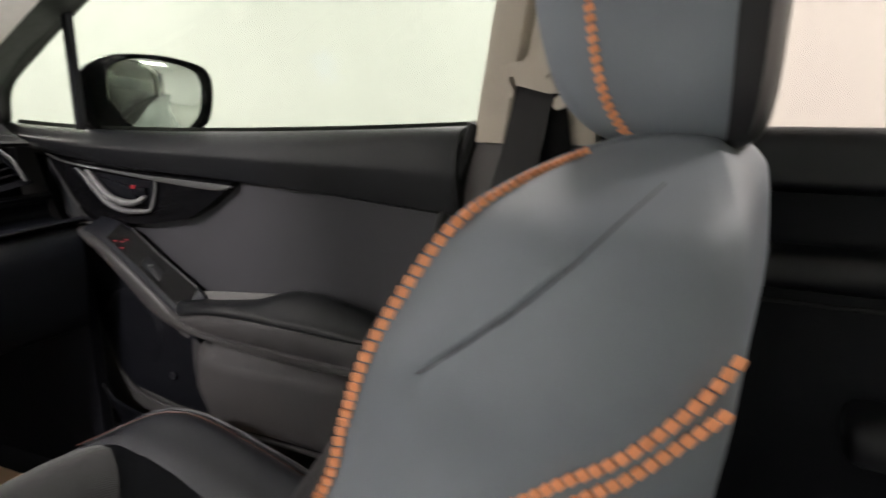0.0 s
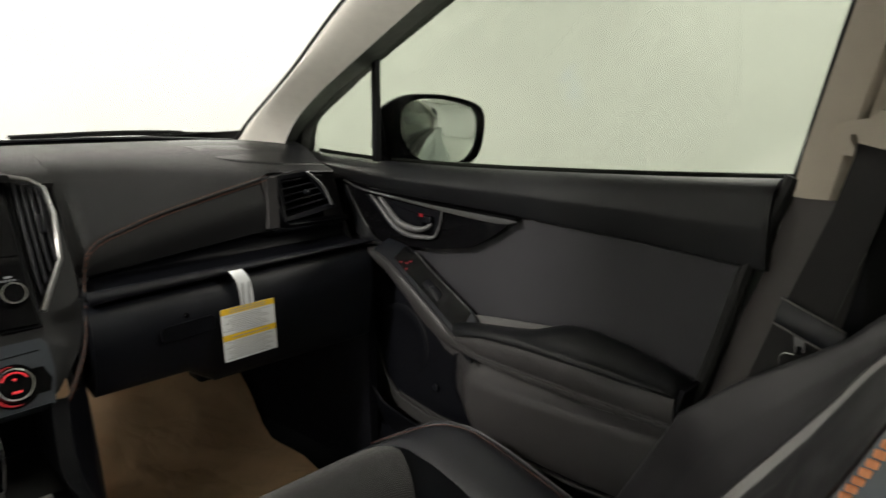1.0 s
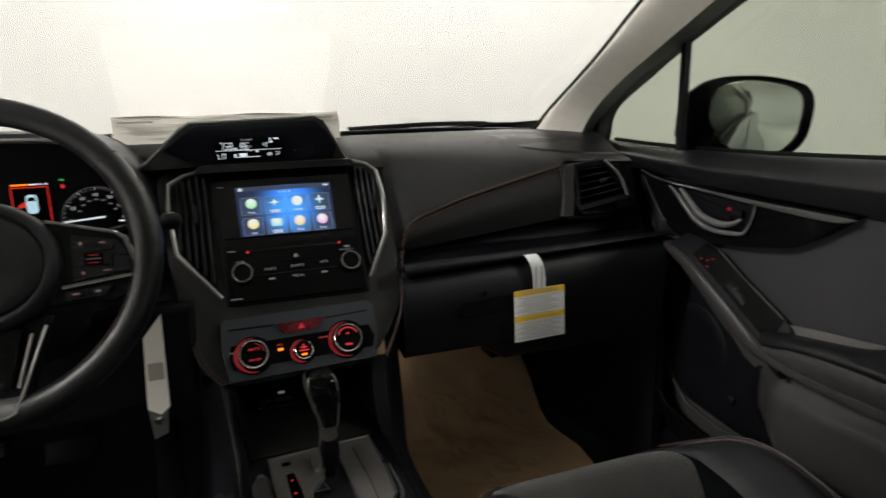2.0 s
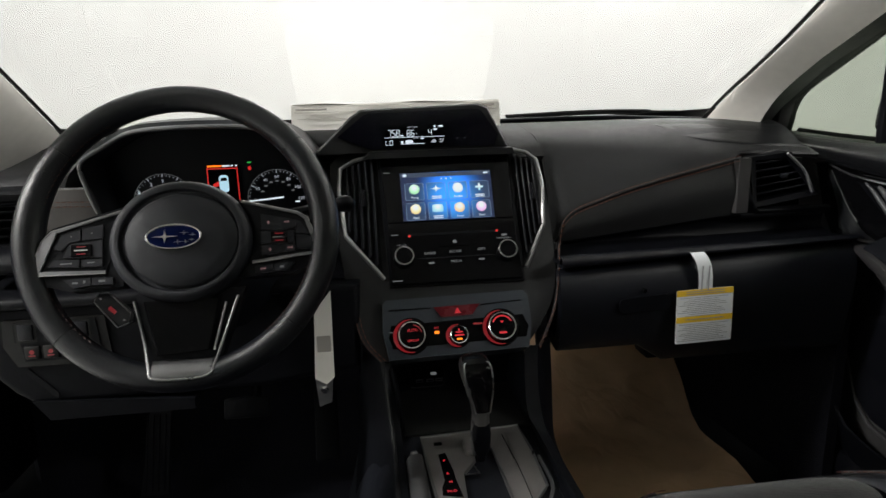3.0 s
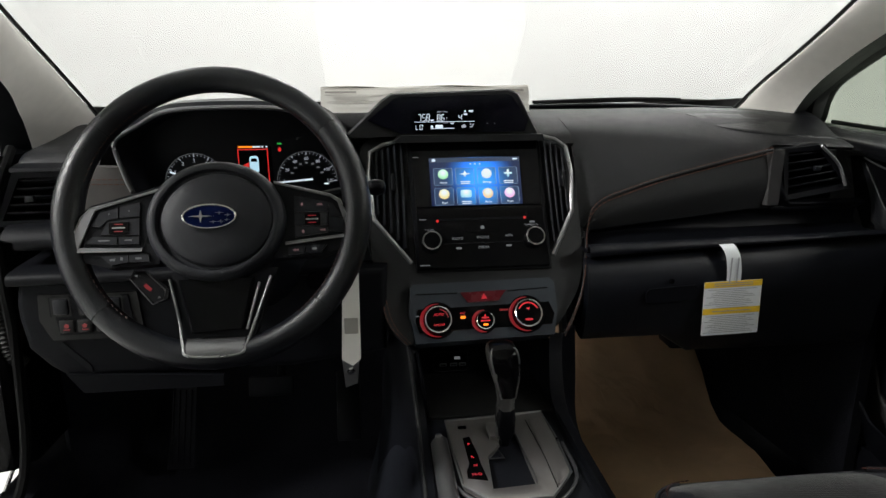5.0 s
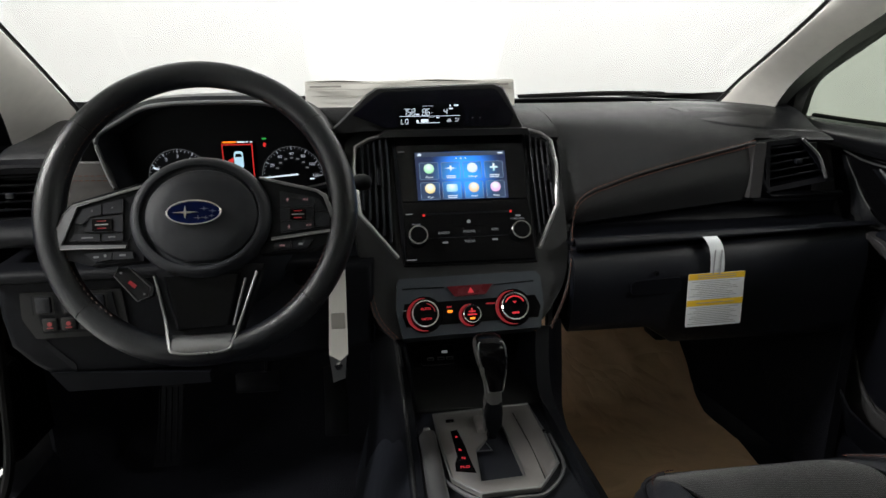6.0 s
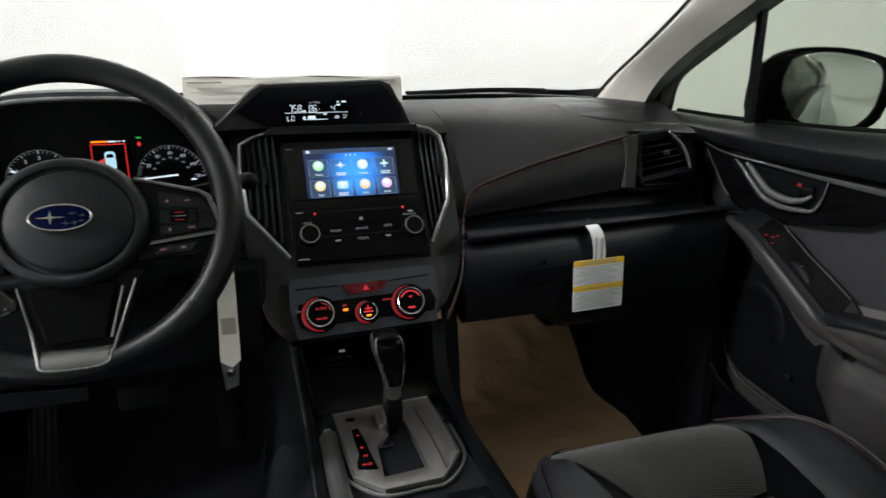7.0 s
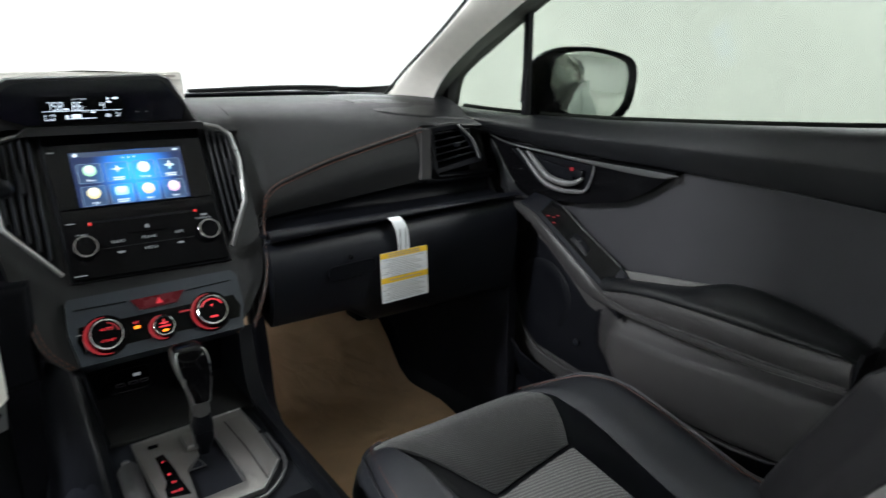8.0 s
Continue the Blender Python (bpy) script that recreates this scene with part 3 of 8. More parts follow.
def side_vent(base, corners, outer_right):
    """A framed corner vent with four blades and a satin rim. corners: inner-top, outer-top, outer-bottom, inner-bottom."""
    it, ot, ob_, ib = [Vector(c) for c in corners]
    t = thing("air_vent", base, "black louvred dashboard corner vent with satin rim", "air vent", "corner vents")
    ring = [it, ot, ob_, ib]
    ins = [it.lerp(ob_, 0.10), ot.lerp(ib, 0.10), ob_.lerp(it, 0.10), ib.lerp(ot, 0.10)]
    back = [p + Vector((0, 0.05, 0)) for p in ins]
    fr = [p + Vector((0, -0.012, 0)) for p in ring]
    side = [p + Vector((0, 0.05, 0)) for p in ring]
    part("frame", loft([side, ring, fr, [p + Vector((0, -0.010, 0)) for p in ins], ins, back], closed=True, cap=True), BLACK, t)
    for k in range(5):
        f = (k + 0.6) / 5.3
        a, b = ins[0].lerp(ins[3], f), ins[1].lerp(ins[2], f)
        mid = a.lerp(b, 0.5)
        part("blade", box((b - a).length * 0.985, 0.026, 0.0030, basis(mid + Vector((0, 0.006, 0)), b - a, (0, 1, -0.25)), 0.001), BLACK, t)
    mid = ins[0].lerp(ins[2], 0.5)
    part("knob", box(0.012, 0.008, 0.009, Matrix.Translation(mid + Vector((0, -0.010, 0.0))), 0.002), DASH_LOW, t)
    a, b = (fr[1], fr[2])
    bow = (Vector((0.010, -0.006, 0.004)) if outer_right else Vector((-0.010, -0.006, 0.004)))
    if outer_right:
        part("rim", tube(spline([a + Vector((-0.008, -0.003, -0.002)), a.lerp(b, 0.45) + 0.1 * bow, b + Vector((-0.014, 0, 0.004))], 6), 0.0032, 8, flat=0.8), HANDLE, t, "satin silver rim")
    return t


side_vent((0.58, 0.03, 0.90), ((0.512, 0.018, 0.984), (0.582, 0.012, 0.991), (0.632, -0.002, 0.919), (0.520, 0.008, 0.899)), True)
side_vent((-0.67, 0.03, 0.90), ((-0.622, 0.014, 0.974), (-0.690, 0.004, 0.974), (-0.722, -0.004, 0.896), (-0.622, 0.008, 0.894)), False)
part("vent_surround", loft([[(0.480, 0.008, z), (0.487, -0.007, z), (0.506, -0.009, z), (0.510, 0.012, z)] for z in (0.892, 0.93, 0.984)], thick=0.006), DOOR_LOW, dash)
# two black boxes added inside the dash to block light leaking through the vent
part("vent_light_block", box(0.150, 0.012, 0.100, pose(0.575, 0.064, 0.925), 0.002), BLACK, dash)
part("vent_light_stop", box(0.150, 0.066, 0.008, pose(0.575, 0.034, 0.885), 0.002), BLACK, dash)

# driver's side of the dashboard
rows = []
for x in [-0.695, -0.69, -0.67, -0.62, -0.58, -0.57] + list(np.linspace(-0.52, -0.10, 9)):
    f = max(0, (-0.55 - x) / 0.24)
    prof = [(0.44 - 0.2 * f, 1.024), (0.33 - 0.12 * f, 1.028), (0.22 - 0.04 * f, 1.020 - 0.004 * f), (0.13, 1.012 - 0.008 * f), (0.06, 1.004 - 0.010 * f), (0.030, 0.986 - 0.004 * f), (0.014, 0.955)]
    if x > -0.575:
        prof = [(0.44, 1.026), (0.33, 1.040), (0.24, 1.044), (0.18, 1.046), (0.15, 1.042), (0.13, 1.02), (0.125, 0.95)]
    rows.append([(x, y, z) for y, z in spline(prof, 4)])
part("driver_pad", loft(rows, thick=-0.02), DASH_SOFT, dash)
part("dash_end", loft([[(x, p[1], p[2]) for p in rows[0]] + [(x, 0.05, 0.88), (x, 0.20, 0.88)] for x in (-0.699, -0.693)], closed=True, cap=True), DASH_LOW, dash)
rows = []
for x in np.linspace(-0.695, -0.622, 4):
    prof = [(0.02, 0.985), (-0.003, 0.980), (-0.005, 0.975)]
    rows.append([(x, y, z) for y, z in prof])
part("driver_edge", loft(rows, thick=-0.012), BLACK, dash)
# padded panel between vent and instruments, with its double seam
part("stitched_panel", prism([(-0.612, 0.980), (-0.538, 0.978), (-0.520, 0.915), (-0.610, 0.90)], -0.02, 0.0, basis((0, 0.004, 0), (1, 0, 0), (0, 0, 1)), 0.004), PANEL_GREY, dash, "grey padded panel with two rows of stitching")
for z in (0.961, 0.954):
    stitch_row([(-0.605, 0.0015, z), (-0.535, 0.0015, z - 0.002)], dash, THREAD_DIM, 0.0085, (0.006, 0.0012, 0.0014))
# lower dash with its open tray, knee panel
rows = []
for k, x in enumerate(np.linspace(-0.703, -0.215, 12)):
    prof = [(0.03, 0.905), (-0.02, 0.898), (-0.040, 0.887), (-0.046, 0.874), (-0.036, 0.864), (0.02, 0.861), (0.030, 0.848), (-0.05, 0.842), (-0.076, 0.838), (-0.082, 0.830), (-0.078, 0.822), (-0.05, 0.817)]
    rows.append([(x + (0.018 if k == 0 and z < 0.88 else 0.0), y, z) for y, z in spline(prof, 3)])
part("driver_shelf", loft(rows, thick=-0.010), BLACK, dash)
knee = thing("knee_panel", (-0.45, -0.05, 0.68), "dark grey lower panel beneath the steering column", "knee panel")
km = basis((0, -0.138, 0), (1, 0, 0), (0, 0.08, 1))
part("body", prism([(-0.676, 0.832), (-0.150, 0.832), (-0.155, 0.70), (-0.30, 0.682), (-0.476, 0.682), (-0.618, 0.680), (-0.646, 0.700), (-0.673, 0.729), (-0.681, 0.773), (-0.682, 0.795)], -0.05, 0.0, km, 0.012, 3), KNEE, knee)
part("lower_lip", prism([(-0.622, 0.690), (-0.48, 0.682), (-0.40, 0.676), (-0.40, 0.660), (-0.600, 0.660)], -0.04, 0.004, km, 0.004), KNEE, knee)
part("pull_slot", prism([(-0.622, 0.738), (-0.586, 0.700), (-0.586, 0.690), (-0.594, 0.696), (-0.626, 0.732)], -0.004, 0.0012, km, 0.001), BLACK, knee)
sp = part("switch_plate", prism([(-0.648, 0.810), (-0.512, 0.810), (-0.506, 0.742), (-0.634, 0.742), (-0.650, 0.772)], -0.004, 0.003, km, 0.002), RUBBER, knee)
part("switch_frame", prism([(-0.633, 0.806), (-0.524, 0.806), (-0.518, 0.750), (-0.622, 0.750), (-0.626, 0.778), (-0.633, 0.778)], 0.002, 0.0055, km, 0.001), BLACK, sp)
for bx, bz in ((-0.617, 0.792), (-0.580, 0.792), (-0.545, 0.792)):
    part("blank_gap", prism(rrect(0.028, 0.029, 0.003, 2, bx, bz), 0.005, 0.0060, km), RUBBER, sp)
    part("blank_switch", box(0.021, 0.023, 0.008, km @ pose(bx, bz, 0.0045), 0.002), DASH_LOW, sp)
for bx in (-0.611, -0.586, -0.561):
    b = part("switch", box(0.021, 0.019, 0.008, km @ pose(bx, 0.763, 0.0045), 0.002), RUBBER, sp)
    part("symbol", join(prism(ellipse(0.0032, 0.0032, 10, bx, 0.764), 0.0086, 0.0090, km), prism(rrect(0.009, 0.0014, 0.0005, 1, bx, 0.7585), 0.0086, 0.0090, km)), RED_DIM, b, "dim red lit symbol")

# ---- instrument cluster ----
cl = thing("instrument_cluster", (-0.38, 0.06, 0.90), "hooded black instrument cluster, dials lit white", "instrument cluster")
outline = [(-0.546, 1.008), (-0.539, 1.021), (-0.509, 1.038), (-0.474, 1.056), (-0.430, 1.062), (-0.348, 1.063), (-0.290, 1.058), (-0.244, 1.036), (-0.210, 0.990), (-0.198, 0.930), (-0.225, 0.895), (-0.500, 0.895), (-0.528, 0.942), (-0.541, 0.985)]
smooth_out = [tuple(p) for p in spline(outline + outline[:1], 5)][:-1]
cx0, cz0 = -0.38, 0.97


def ring_at(scale, y, dz=0.0):
    return [(cx0 + (x - cx0) * scale, y, cz0 + (z - cz0) * scale + dz) for x, z in smooth_out]


part("hood", loft([ring_at(1.10, 0.16, 0.002), ring_at(1.09, 0.06, 0.004), ring_at(1.055, 0.012, 0.004), ring_at(1.02, 0.004, 0.0), ring_at(0.985, 0.012), ring_at(0.95, 0.075)], closed=True), DASH_LOW, cl)
part("rim", tube(ring_at(1.0, -0.001), 0.0042, 8, closed=True, flat=0.8), DARKSATIN, cl, "dark satin surround")
part("dial_face", prism([((x - cx0) * 0.97 + cx0, (z - cz0) * 0.97 + cz0) for x, z in smooth_out], 0, 0.004, basis((0, 0.075, 0), (1, 0, 0), (0, 0, 1))), BLACK, cl)
face = basis((0, 0.0705, 0), (1, 0, 0), (0, 0, 1))


def gauge(name, cx, cz, r, a0, a1, ticks, numbers, size):
    g = part(name, join(*[prism(rrect(0.0006 if k % 4 else 0.0012, 0.0022 if k % 4 else 0.0048, 0.0004, 1), 0, 0.0006, face @ pose(cx + r * math.sin(radians(a0 + (a1 - a0) * k / ticks)), cz + r * math.cos(radians(a0 + (a1 - a0) * k / ticks)), 0, 0, 0, -(a0 + (a1 - a0) * k / ticks)), 0) for k in range(ticks + 1)]), DIAL_GLOW, cl, "white lit dial marks")
    part("scale_arc", tube([face @ Vector((cx + (r + 0.003) * math.sin(radians(d)), cz + (r + 0.003) * math.cos(radians(d)), 0.0004)) for d in np.linspace(a0, a1, 40)], 0.00035, 4), PALE_GLOW, g)
    for k, body in enumerate(numbers):
        a = radians(a0 + (a1 - a0) * k / (len(numbers) - 1))
        part("numeral", words(body, size, face @ pose(cx + (r - 0.0085) * math.sin(a), cz + (r - 0.0085) * math.cos(a), 0.0004)), DIAL_GLOW, g)
    return g


rev = gauge("rev_counter", -0.453, 0.942, 0.0445, -90, 90, 24, "0123456", 0.0078)
speed = gauge("speedometer", -0.275, 0.941, 0.0455, -90, 90, 24, ["0", "20", "40", "60", "80", "100", "120"], 0.0072)
part("needle", prism([(-0.321, 0.9385), (-0.266, 0.9425), (-0.266, 0.9455), (-0.321, 0.9405)], 0.001, 0.002, face), WHITE_GLOW, speed)
part("needle", prism([(-0.492, 0.9595), (-0.478, 0.9545), (-0.478, 0.957), (-0.492, 0.9625)], 0.001, 0.002, face), WHITE_GLOW, rev)
part("inner_numbers", join(*[prism(rrect(0.0050, 0.0026, 0.0006, 1, -0.275 + 0.026 * math.sin(radians(a)), 0.945 + 0.026 * math.cos(radians(a))), 0.0004, 0.0008, face) for a in (-68, -45, -22, 0, 22, 45, 68)]), PALE_GLOW, speed)
for bx in (-0.244,):
    part("warning_bar", prism(rrect(0.008, 0.0026, 0.001, 1, bx, 0.936), 0.0004, 0.0008, face), WHITE_GLOW, speed)
ms = part("centre_display", prism(rrect(0.054, 0.084, 0.002, 2, -0.357, 0.957), 0.0, 0.001, face), PIANO, cl)
part("red_frame", join(*[prism(rrect(w, h, 0.0004, 1, x, z), 0.0012, 0.0016, face) for w, h, x, z in ((0.048, 0.0015, -0.3595, 0.9945), (0.0015, 0.080, -0.3828, 0.956), (0.0015, 0.080, -0.3362, 0.956))]), RED_GLOW, ms, "glowing red border")
part("warning_band", join(prism(rrect(0.022, 0.0026, 0.0005, 1, -0.371, 0.9985), 0.0012, 0.0016, face)), AMBER_GLOW, ms)
part("title_band", join(*[prism(rrect(w, 0.0024, 0.0004, 1, x, 0.9985), 0.0012, 0.0016, face) for w, x in ((0.012, -0.353), (0.003, -0.3435), (0.003, -0.337))]), WHITE_GLOW, ms)
CAR_GLOW = glow("pale_blue_pictogram", (0.55, 0.85, 1.0), 0.9)
part("car_pictogram", prism(rrect(0.0145, 0.028, 0.005, 3, -0.3585, 0.970), 0.0012, 0.0016, face), CAR_GLOW, ms)
part("car_window", prism([(-0.3640, 0.9745), (-0.3530, 0.9745), (-0.3545, 0.9800), (-0.3625, 0.9800)], 0.0017, 0.0020, face), PIANO, ms)
part("open_door_mark", prism([(-0.3775, 0.966), (-0.375, 0.970), (-0.3665, 0.974), (-0.3665, 0.9665), (-0.375, 0.9645)], 0.0012, 0.0016, face), RED_GLOW, ms)
part("belt_lamp", prism(ellipse(0.0026, 0.0036, 10, -0.3165, 0.9935), 0.0006, 0.0010, face), RED_GLOW, cl)
part("ready_lamp", prism(rrect(0.007, 0.0026, 0.001, 1, -0.3165, 1.0030), 0.0006, 0.0010, face), GREEN_GLOW, cl)

# ---- centre stack: local u across, v up its slope, origin at mid height ----
A = radians(29)
ST = basis((0.0, 0.036 - 0.075 * math.tan(A), 0.90), (1, 0, 0), (0, math.sin(A), math.cos(A)))
stack = thing("centre_stack", (0, -0.05, 0.60), "black sloping centre stack with stitched edges", "centre console")
out_r = spline([(0.098, 0.134), (0.142, 0.122), (0.158, 0.090), (0.164, 0.02), (0.162, -0.077), (0.150, -0.130), (0.128, -0.166), (0.108, -0.192)], 4)
out_l = spline([(-0.125, -0.210), (-0.150, -0.180), (-0.162, -0.136), (-0.180, -0.02), (-0.188, 0.09), (-0.180, 0.120), (-0.150, 0.134)], 4)
part("surround", prism([tuple(p) for p in out_r] + [tuple(p) for p in out_l], -0.09, -0.006, ST, 0.014, 3), DASH_SOFT, stack)
for d in (0.0, 0.006):
    stitch_row([ST @ Vector((p[0] + 0.008 - d, p[1], -0.0045)) for p in out_l[0:9]], stack, THREAD_DIM, 0.0090, (0.0068, 0.0011, 0.0010), up=ST.to_3x3() @ Vector((1, 0, 0)))


def stack_vent(outline, silver, slats, lean):
    c = ST @ Vector((sum(p[0] for p in outline) / len(outline), sum(p[1] for p in outline) / len(outline), 0))
    t = thing("air_vent", c, "upright black centre vent with satin silver edge", "air vent", "centre vents")
    part("cavity", prism(outline, -0.02, -0.003, ST, 0.0), BLACK, t)
    xs = [p[0] for p in outline]
    lo, hi = min(xs), max(xs)
    poly = outline

    def span(u):
        vs = []
        for (a, b), (c2, d) in zip(poly, poly[1:] + poly[:1]):
            if (a - u) * (c2 - u) < 0:
                vs.append(b + (d - b) * (u - a) / (c2 - a))
        return min(vs), max(vs)
    for k in range(slats):
        u = lo + (hi - lo) * (k + 0.75) / (slats + 0.5)
        a, b = span(u)
        part("blade", box(0.0026, (b - a) * 0.97, 0.012, ST @ pose(u, 0.5 * (a + b), 0.001, 0, lean, 0), 0.001), DASH_LOW, t)
    part("knob", box(0.007, 0.030, 0.010, ST @ pose(0.5 * (lo + hi) + 0.006, 0.045, 0.008), 0.003), BLACK, t)
    part("silver_edge", tube([ST @ Vector((*p, 0.004)) for p in silver], 0.0034, 8), SATIN, t, "satin silver edge")


stack_vent([(-0.116, 0.119), (-0.166, 0.100), (-0.170, 0.060), (-0.162, -0.012), (-0.114, -0.074)],
           [(-0.118, 0.121), (-0.150, 0.112), (-0.171, 0.099), (-0.175, 0.060), (-0.167, -0.014), (-0.112, -0.086)], 5, 18)
stack_vent([(0.110, 0.119), (0.147, 0.102), (0.151, 0.060), (0.145, -0.010), (0.111, -0.070)],
           [(0.110, 0.123), (0.135, 0.116), (0.151, 0.103), (0.156, 0.060), (0.149, -0.010), (0.112, -0.080)], 4, -18)

# head unit
hu = thing("infotainment_unit", ST @ Vector((0, 0, 0)), "gloss black infotainment unit with lit touch screen", "head unit")
part("body", prism([(-0.112, 0.121), (0.106, 0.122), (0.108, -0.100), (-0.104, -0.098)], -0.05, 0.002, ST, 0.003), BLACK, hu)
part("upper_panel", prism([(-0.108, 0.119), (0.103, 0.120), (0.100, 0.004), (-0.101, 0.004)], 0.0, 0.006, ST, 0.002), PIANO, hu)
part("lower_panel", prism([(-0.101, 0.001), (0.100, 0.001), (0.103, -0.097), (-0.100, -0.096)], 0.0, 0.009, ST, 0.003), PIANO, hu)
SCREEN = screen_glow("blue_screen", (0.003, 0.008, 0.035), (0.02, 0.25, 1.0), ST @ Vector((0.004, 0.055, 0)), 0.062, 1.9)
SCREEN_BAR = glow("screen_top_bar", (0.06, 0.09, 0.16), 0.6)
TILE = screen_glow("screen_tile", (0.016, 0.036, 0.085), (0.03, 0.34, 1.0), ST @ Vector((0.002, 0.042, 0)), 0.060, 1.45)
TILE_LINE = glow("tile_outline", (0.30, 0.48, 0.75), 0.55)
scr_p = part("screen", prism([(-0.077, 0.086), (0.071, 0.086), (0.070, 0.005), (-0.076, 0.005)], 0.0055, 0.0068, ST), SCREEN, hu, "bright blue touch screen")
part("status_bar", prism([(-0.0765, 0.0855), (0.0705, 0.0855), (0.0705, 0.0785), (-0.0765, 0.0785)], 0.0069, 0.0071, ST), SCREEN_BAR, scr_p)
part("home_mark", prism([(-0.0725, 0.0795), (-0.0665, 0.0795), (-0.0665, 0.083), (-0.0695, 0.085), (-0.0725, 0.083)], 0.0072, 0.0074, ST), WHITE_GLOW, scr_p)
part("clock_bar", prism(rrect(0.008, 0.0025, 0.0005, 1, 0.063, 0.082), 0.0072, 0.0074, ST), WHITE_GLOW, scr_p)
for k in range(3):
    part("page_dot", prism(ellipse(0.0013, 0.0013, 8, -0.010 + 0.0075 * k, 0.0745), 0.0070, 0.0073, ST), WHITE_GLOW, scr_p)
icon_cols = [(0.25, 0.85, 0.35), (0.25, 0.5, 0.75), (0.75, 0.85, 0.9), (0.05, 0.6, 0.8), (1.0, 0.75, 0.15), (0.2, 0.7, 0.9), (1.0, 0.6, 0.15), (0.95, 0.4, 0.85)]
CAPTIONS = ("Phone", "", "Settings", "", "Apps", "", "Radio", "Music")
for k, col in enumerate(icon_cols):
    u, v = -0.0555 + 0.0352 * (k % 4), 0.0535 - 0.0335 * (k // 4)
    ti = part("icon_tile", prism(rrect(0.0305, 0.0290, 0.002, 2, u, v), 0.0070, 0.0072, ST), TILE, scr_p)
    part("tile_outline", tube([ST @ Vector((x, y, 0.0073)) for x, y in rrect(0.0300, 0.0285, 0.002, 2, u, v)], 0.00035, 4, closed=True), TILE_LINE, scr_p)
    shape = ellipse(0.0085, 0.0085, 16, u, v + 0.004)
    if k == 1:
        shape = [(u - 0.010, v + 0.004), (u - 0.002, v + 0.0055), (u, v + 0.010), (u + 0.002, v + 0.0055), (u + 0.010, v + 0.004), (u + 0.002, v + 0.0025), (u, v - 0.002), (u - 0.002, v + 0.0025)]
    if k == 3:
        shape = [(u + a * 0.0065, v + 0.004 + b * 0.0065) for a, b in ((-1, .25), (-.25, .25), (-.25, 1), (.25, 1), (.25, .25), (1, .25), (1, -.25), (.25, -.25), (.25, -1), (-.25, -1), (-.25, -.25), (-1, -.25))]
    if k == 5:
        shape = rrect(0.018, 0.013, 0.003, 2, u, v + 0.004)
    part("icon", prism(shape, 0.0074, 0.0077, ST), screen_glow("icon_colour", tuple(0.15 + 0.75 * c for c in col), (0.85, 0.95, 0.95), ST @ Vector((u, v + 0.0065, 0.0077)), 0.0115, 1.1), scr_p)
    if CAPTIONS[k]:
        part("caption", words(CAPTIONS[k], 0.0046, ST @ pose(u, v - 0.0105, 0.0075)), WHITE_GLOW, scr_p)
    else:
        part("caption", join(prism(rrect(0.016, 0.0016, 0.0005, 1, u, v - 0.0092), 0.0074, 0.0077, ST), prism(rrect(0.015, 0.0016, 0.0005, 1, u, v - 0.0122), 0.0074, 0.0077, ST)), WHITE_GLOW, scr_p)


def knob(m, r, h, parent, face_mat, rim_mat):
    k = part("knob", lathe([(r * 1.06, 0), (r * 1.06, h * 0.25), (r, h * 0.3), (r * 0.96, h * 0.92), (r * 0.9, h)], m), face_mat, parent)
    part("rim", lathe([(r * 1.00, h * 0.80), (r * 1.03, h * 0.95), (r * 0.98, h * 1.06), (r * 0.86, h * 1.06), (r * 0.84, h * 0.90)], m), rim_mat, k, "satin ring")
    return k


knob(ST @ pose(-0.080, -0.055, 0.009), 0.0150, 0.013, hu, PIANO, CHROME)
knob(ST @ pose(0.082, -0.053, 0.009), 0.0150, 0.013, hu, PIANO, CHROME)
part("disc_slot", prism(rrect(0.138, 0.0035, 0.001, 1, 0.0, -0.019), 0.0085, 0.0097, ST), BLACK, hu)
for u, v in ((-0.069, -0.021), (0.070, -0.019)):
    part("red_lamp", prism(ellipse(0.0022, 0.0022, 10, u, v), 0.0092, 0.0100, ST), RED_GLOW, hu)
part("eject_mark", prism(rrect(0.011, 0.0014, 0.0004, 1, -0.092, -0.018), 0.0092, 0.0097, ST), PALE_GLOW, hu)
part("home_button", prism(rrect(0.050, 0.014, 0.002, 2, 0.001, -0.0335), 0.0085, 0.0105, ST, 0.001), PIANO, hu)
part("home_mark", prism([(-0.002, -0.036), (0.004, -0.036), (0.004, -0.0325), (0.001, -0.030), (-0.002, -0.0325)], 0.0106, 0.0109, ST), PALE_GLOW, hu)
for body, u, v in (("RADIO", -0.039, -0.0505), ("PHONE", 0.001, -0.0495), ("APPS", 0.042, -0.0480), ("MEDIA", 0.001, -0.0655)):
    part("button_word", words(body, 0.0058, ST @ pose(u, v, 0.0096)), PALE_GLOW, hu)
for body, u, v in (("VOLUME", -0.082, -0.035), ("TUNE/SCROLL", 0.080, -0.0315)):
    part("button_word", words(body, 0.0036, ST @ pose(u, v, 0.0096)), PALE_GLOW, hu)
for u, v in ((-0.038, -0.066), (0.041, -0.064), (0.0815, -0.0265)):
    part("button_mark", prism(rrect(0.009, 0.003, 0.0006, 1, u, v), 0.0092, 0.0097, ST), PALE_GLOW, hu)
part("seam_line", prism(rrect(0.125, 0.0008, 0.0003, 1, 0.0, -0.058), 0.0086, 0.0094, ST), DASH_LOW, hu)
part("maker_bar", prism(rrect(0.016, 0.0016, 0.0004, 1, -0.092, -0.0915), 0.0092, 0.0097, ST), PALE_GLOW, hu)
part("top_bar", prism(rrect(0.010, 0.0012, 0.0004, 1, -0.098, 0.088), 0.0062, 0.0066, ST), PALE_GLOW, hu)

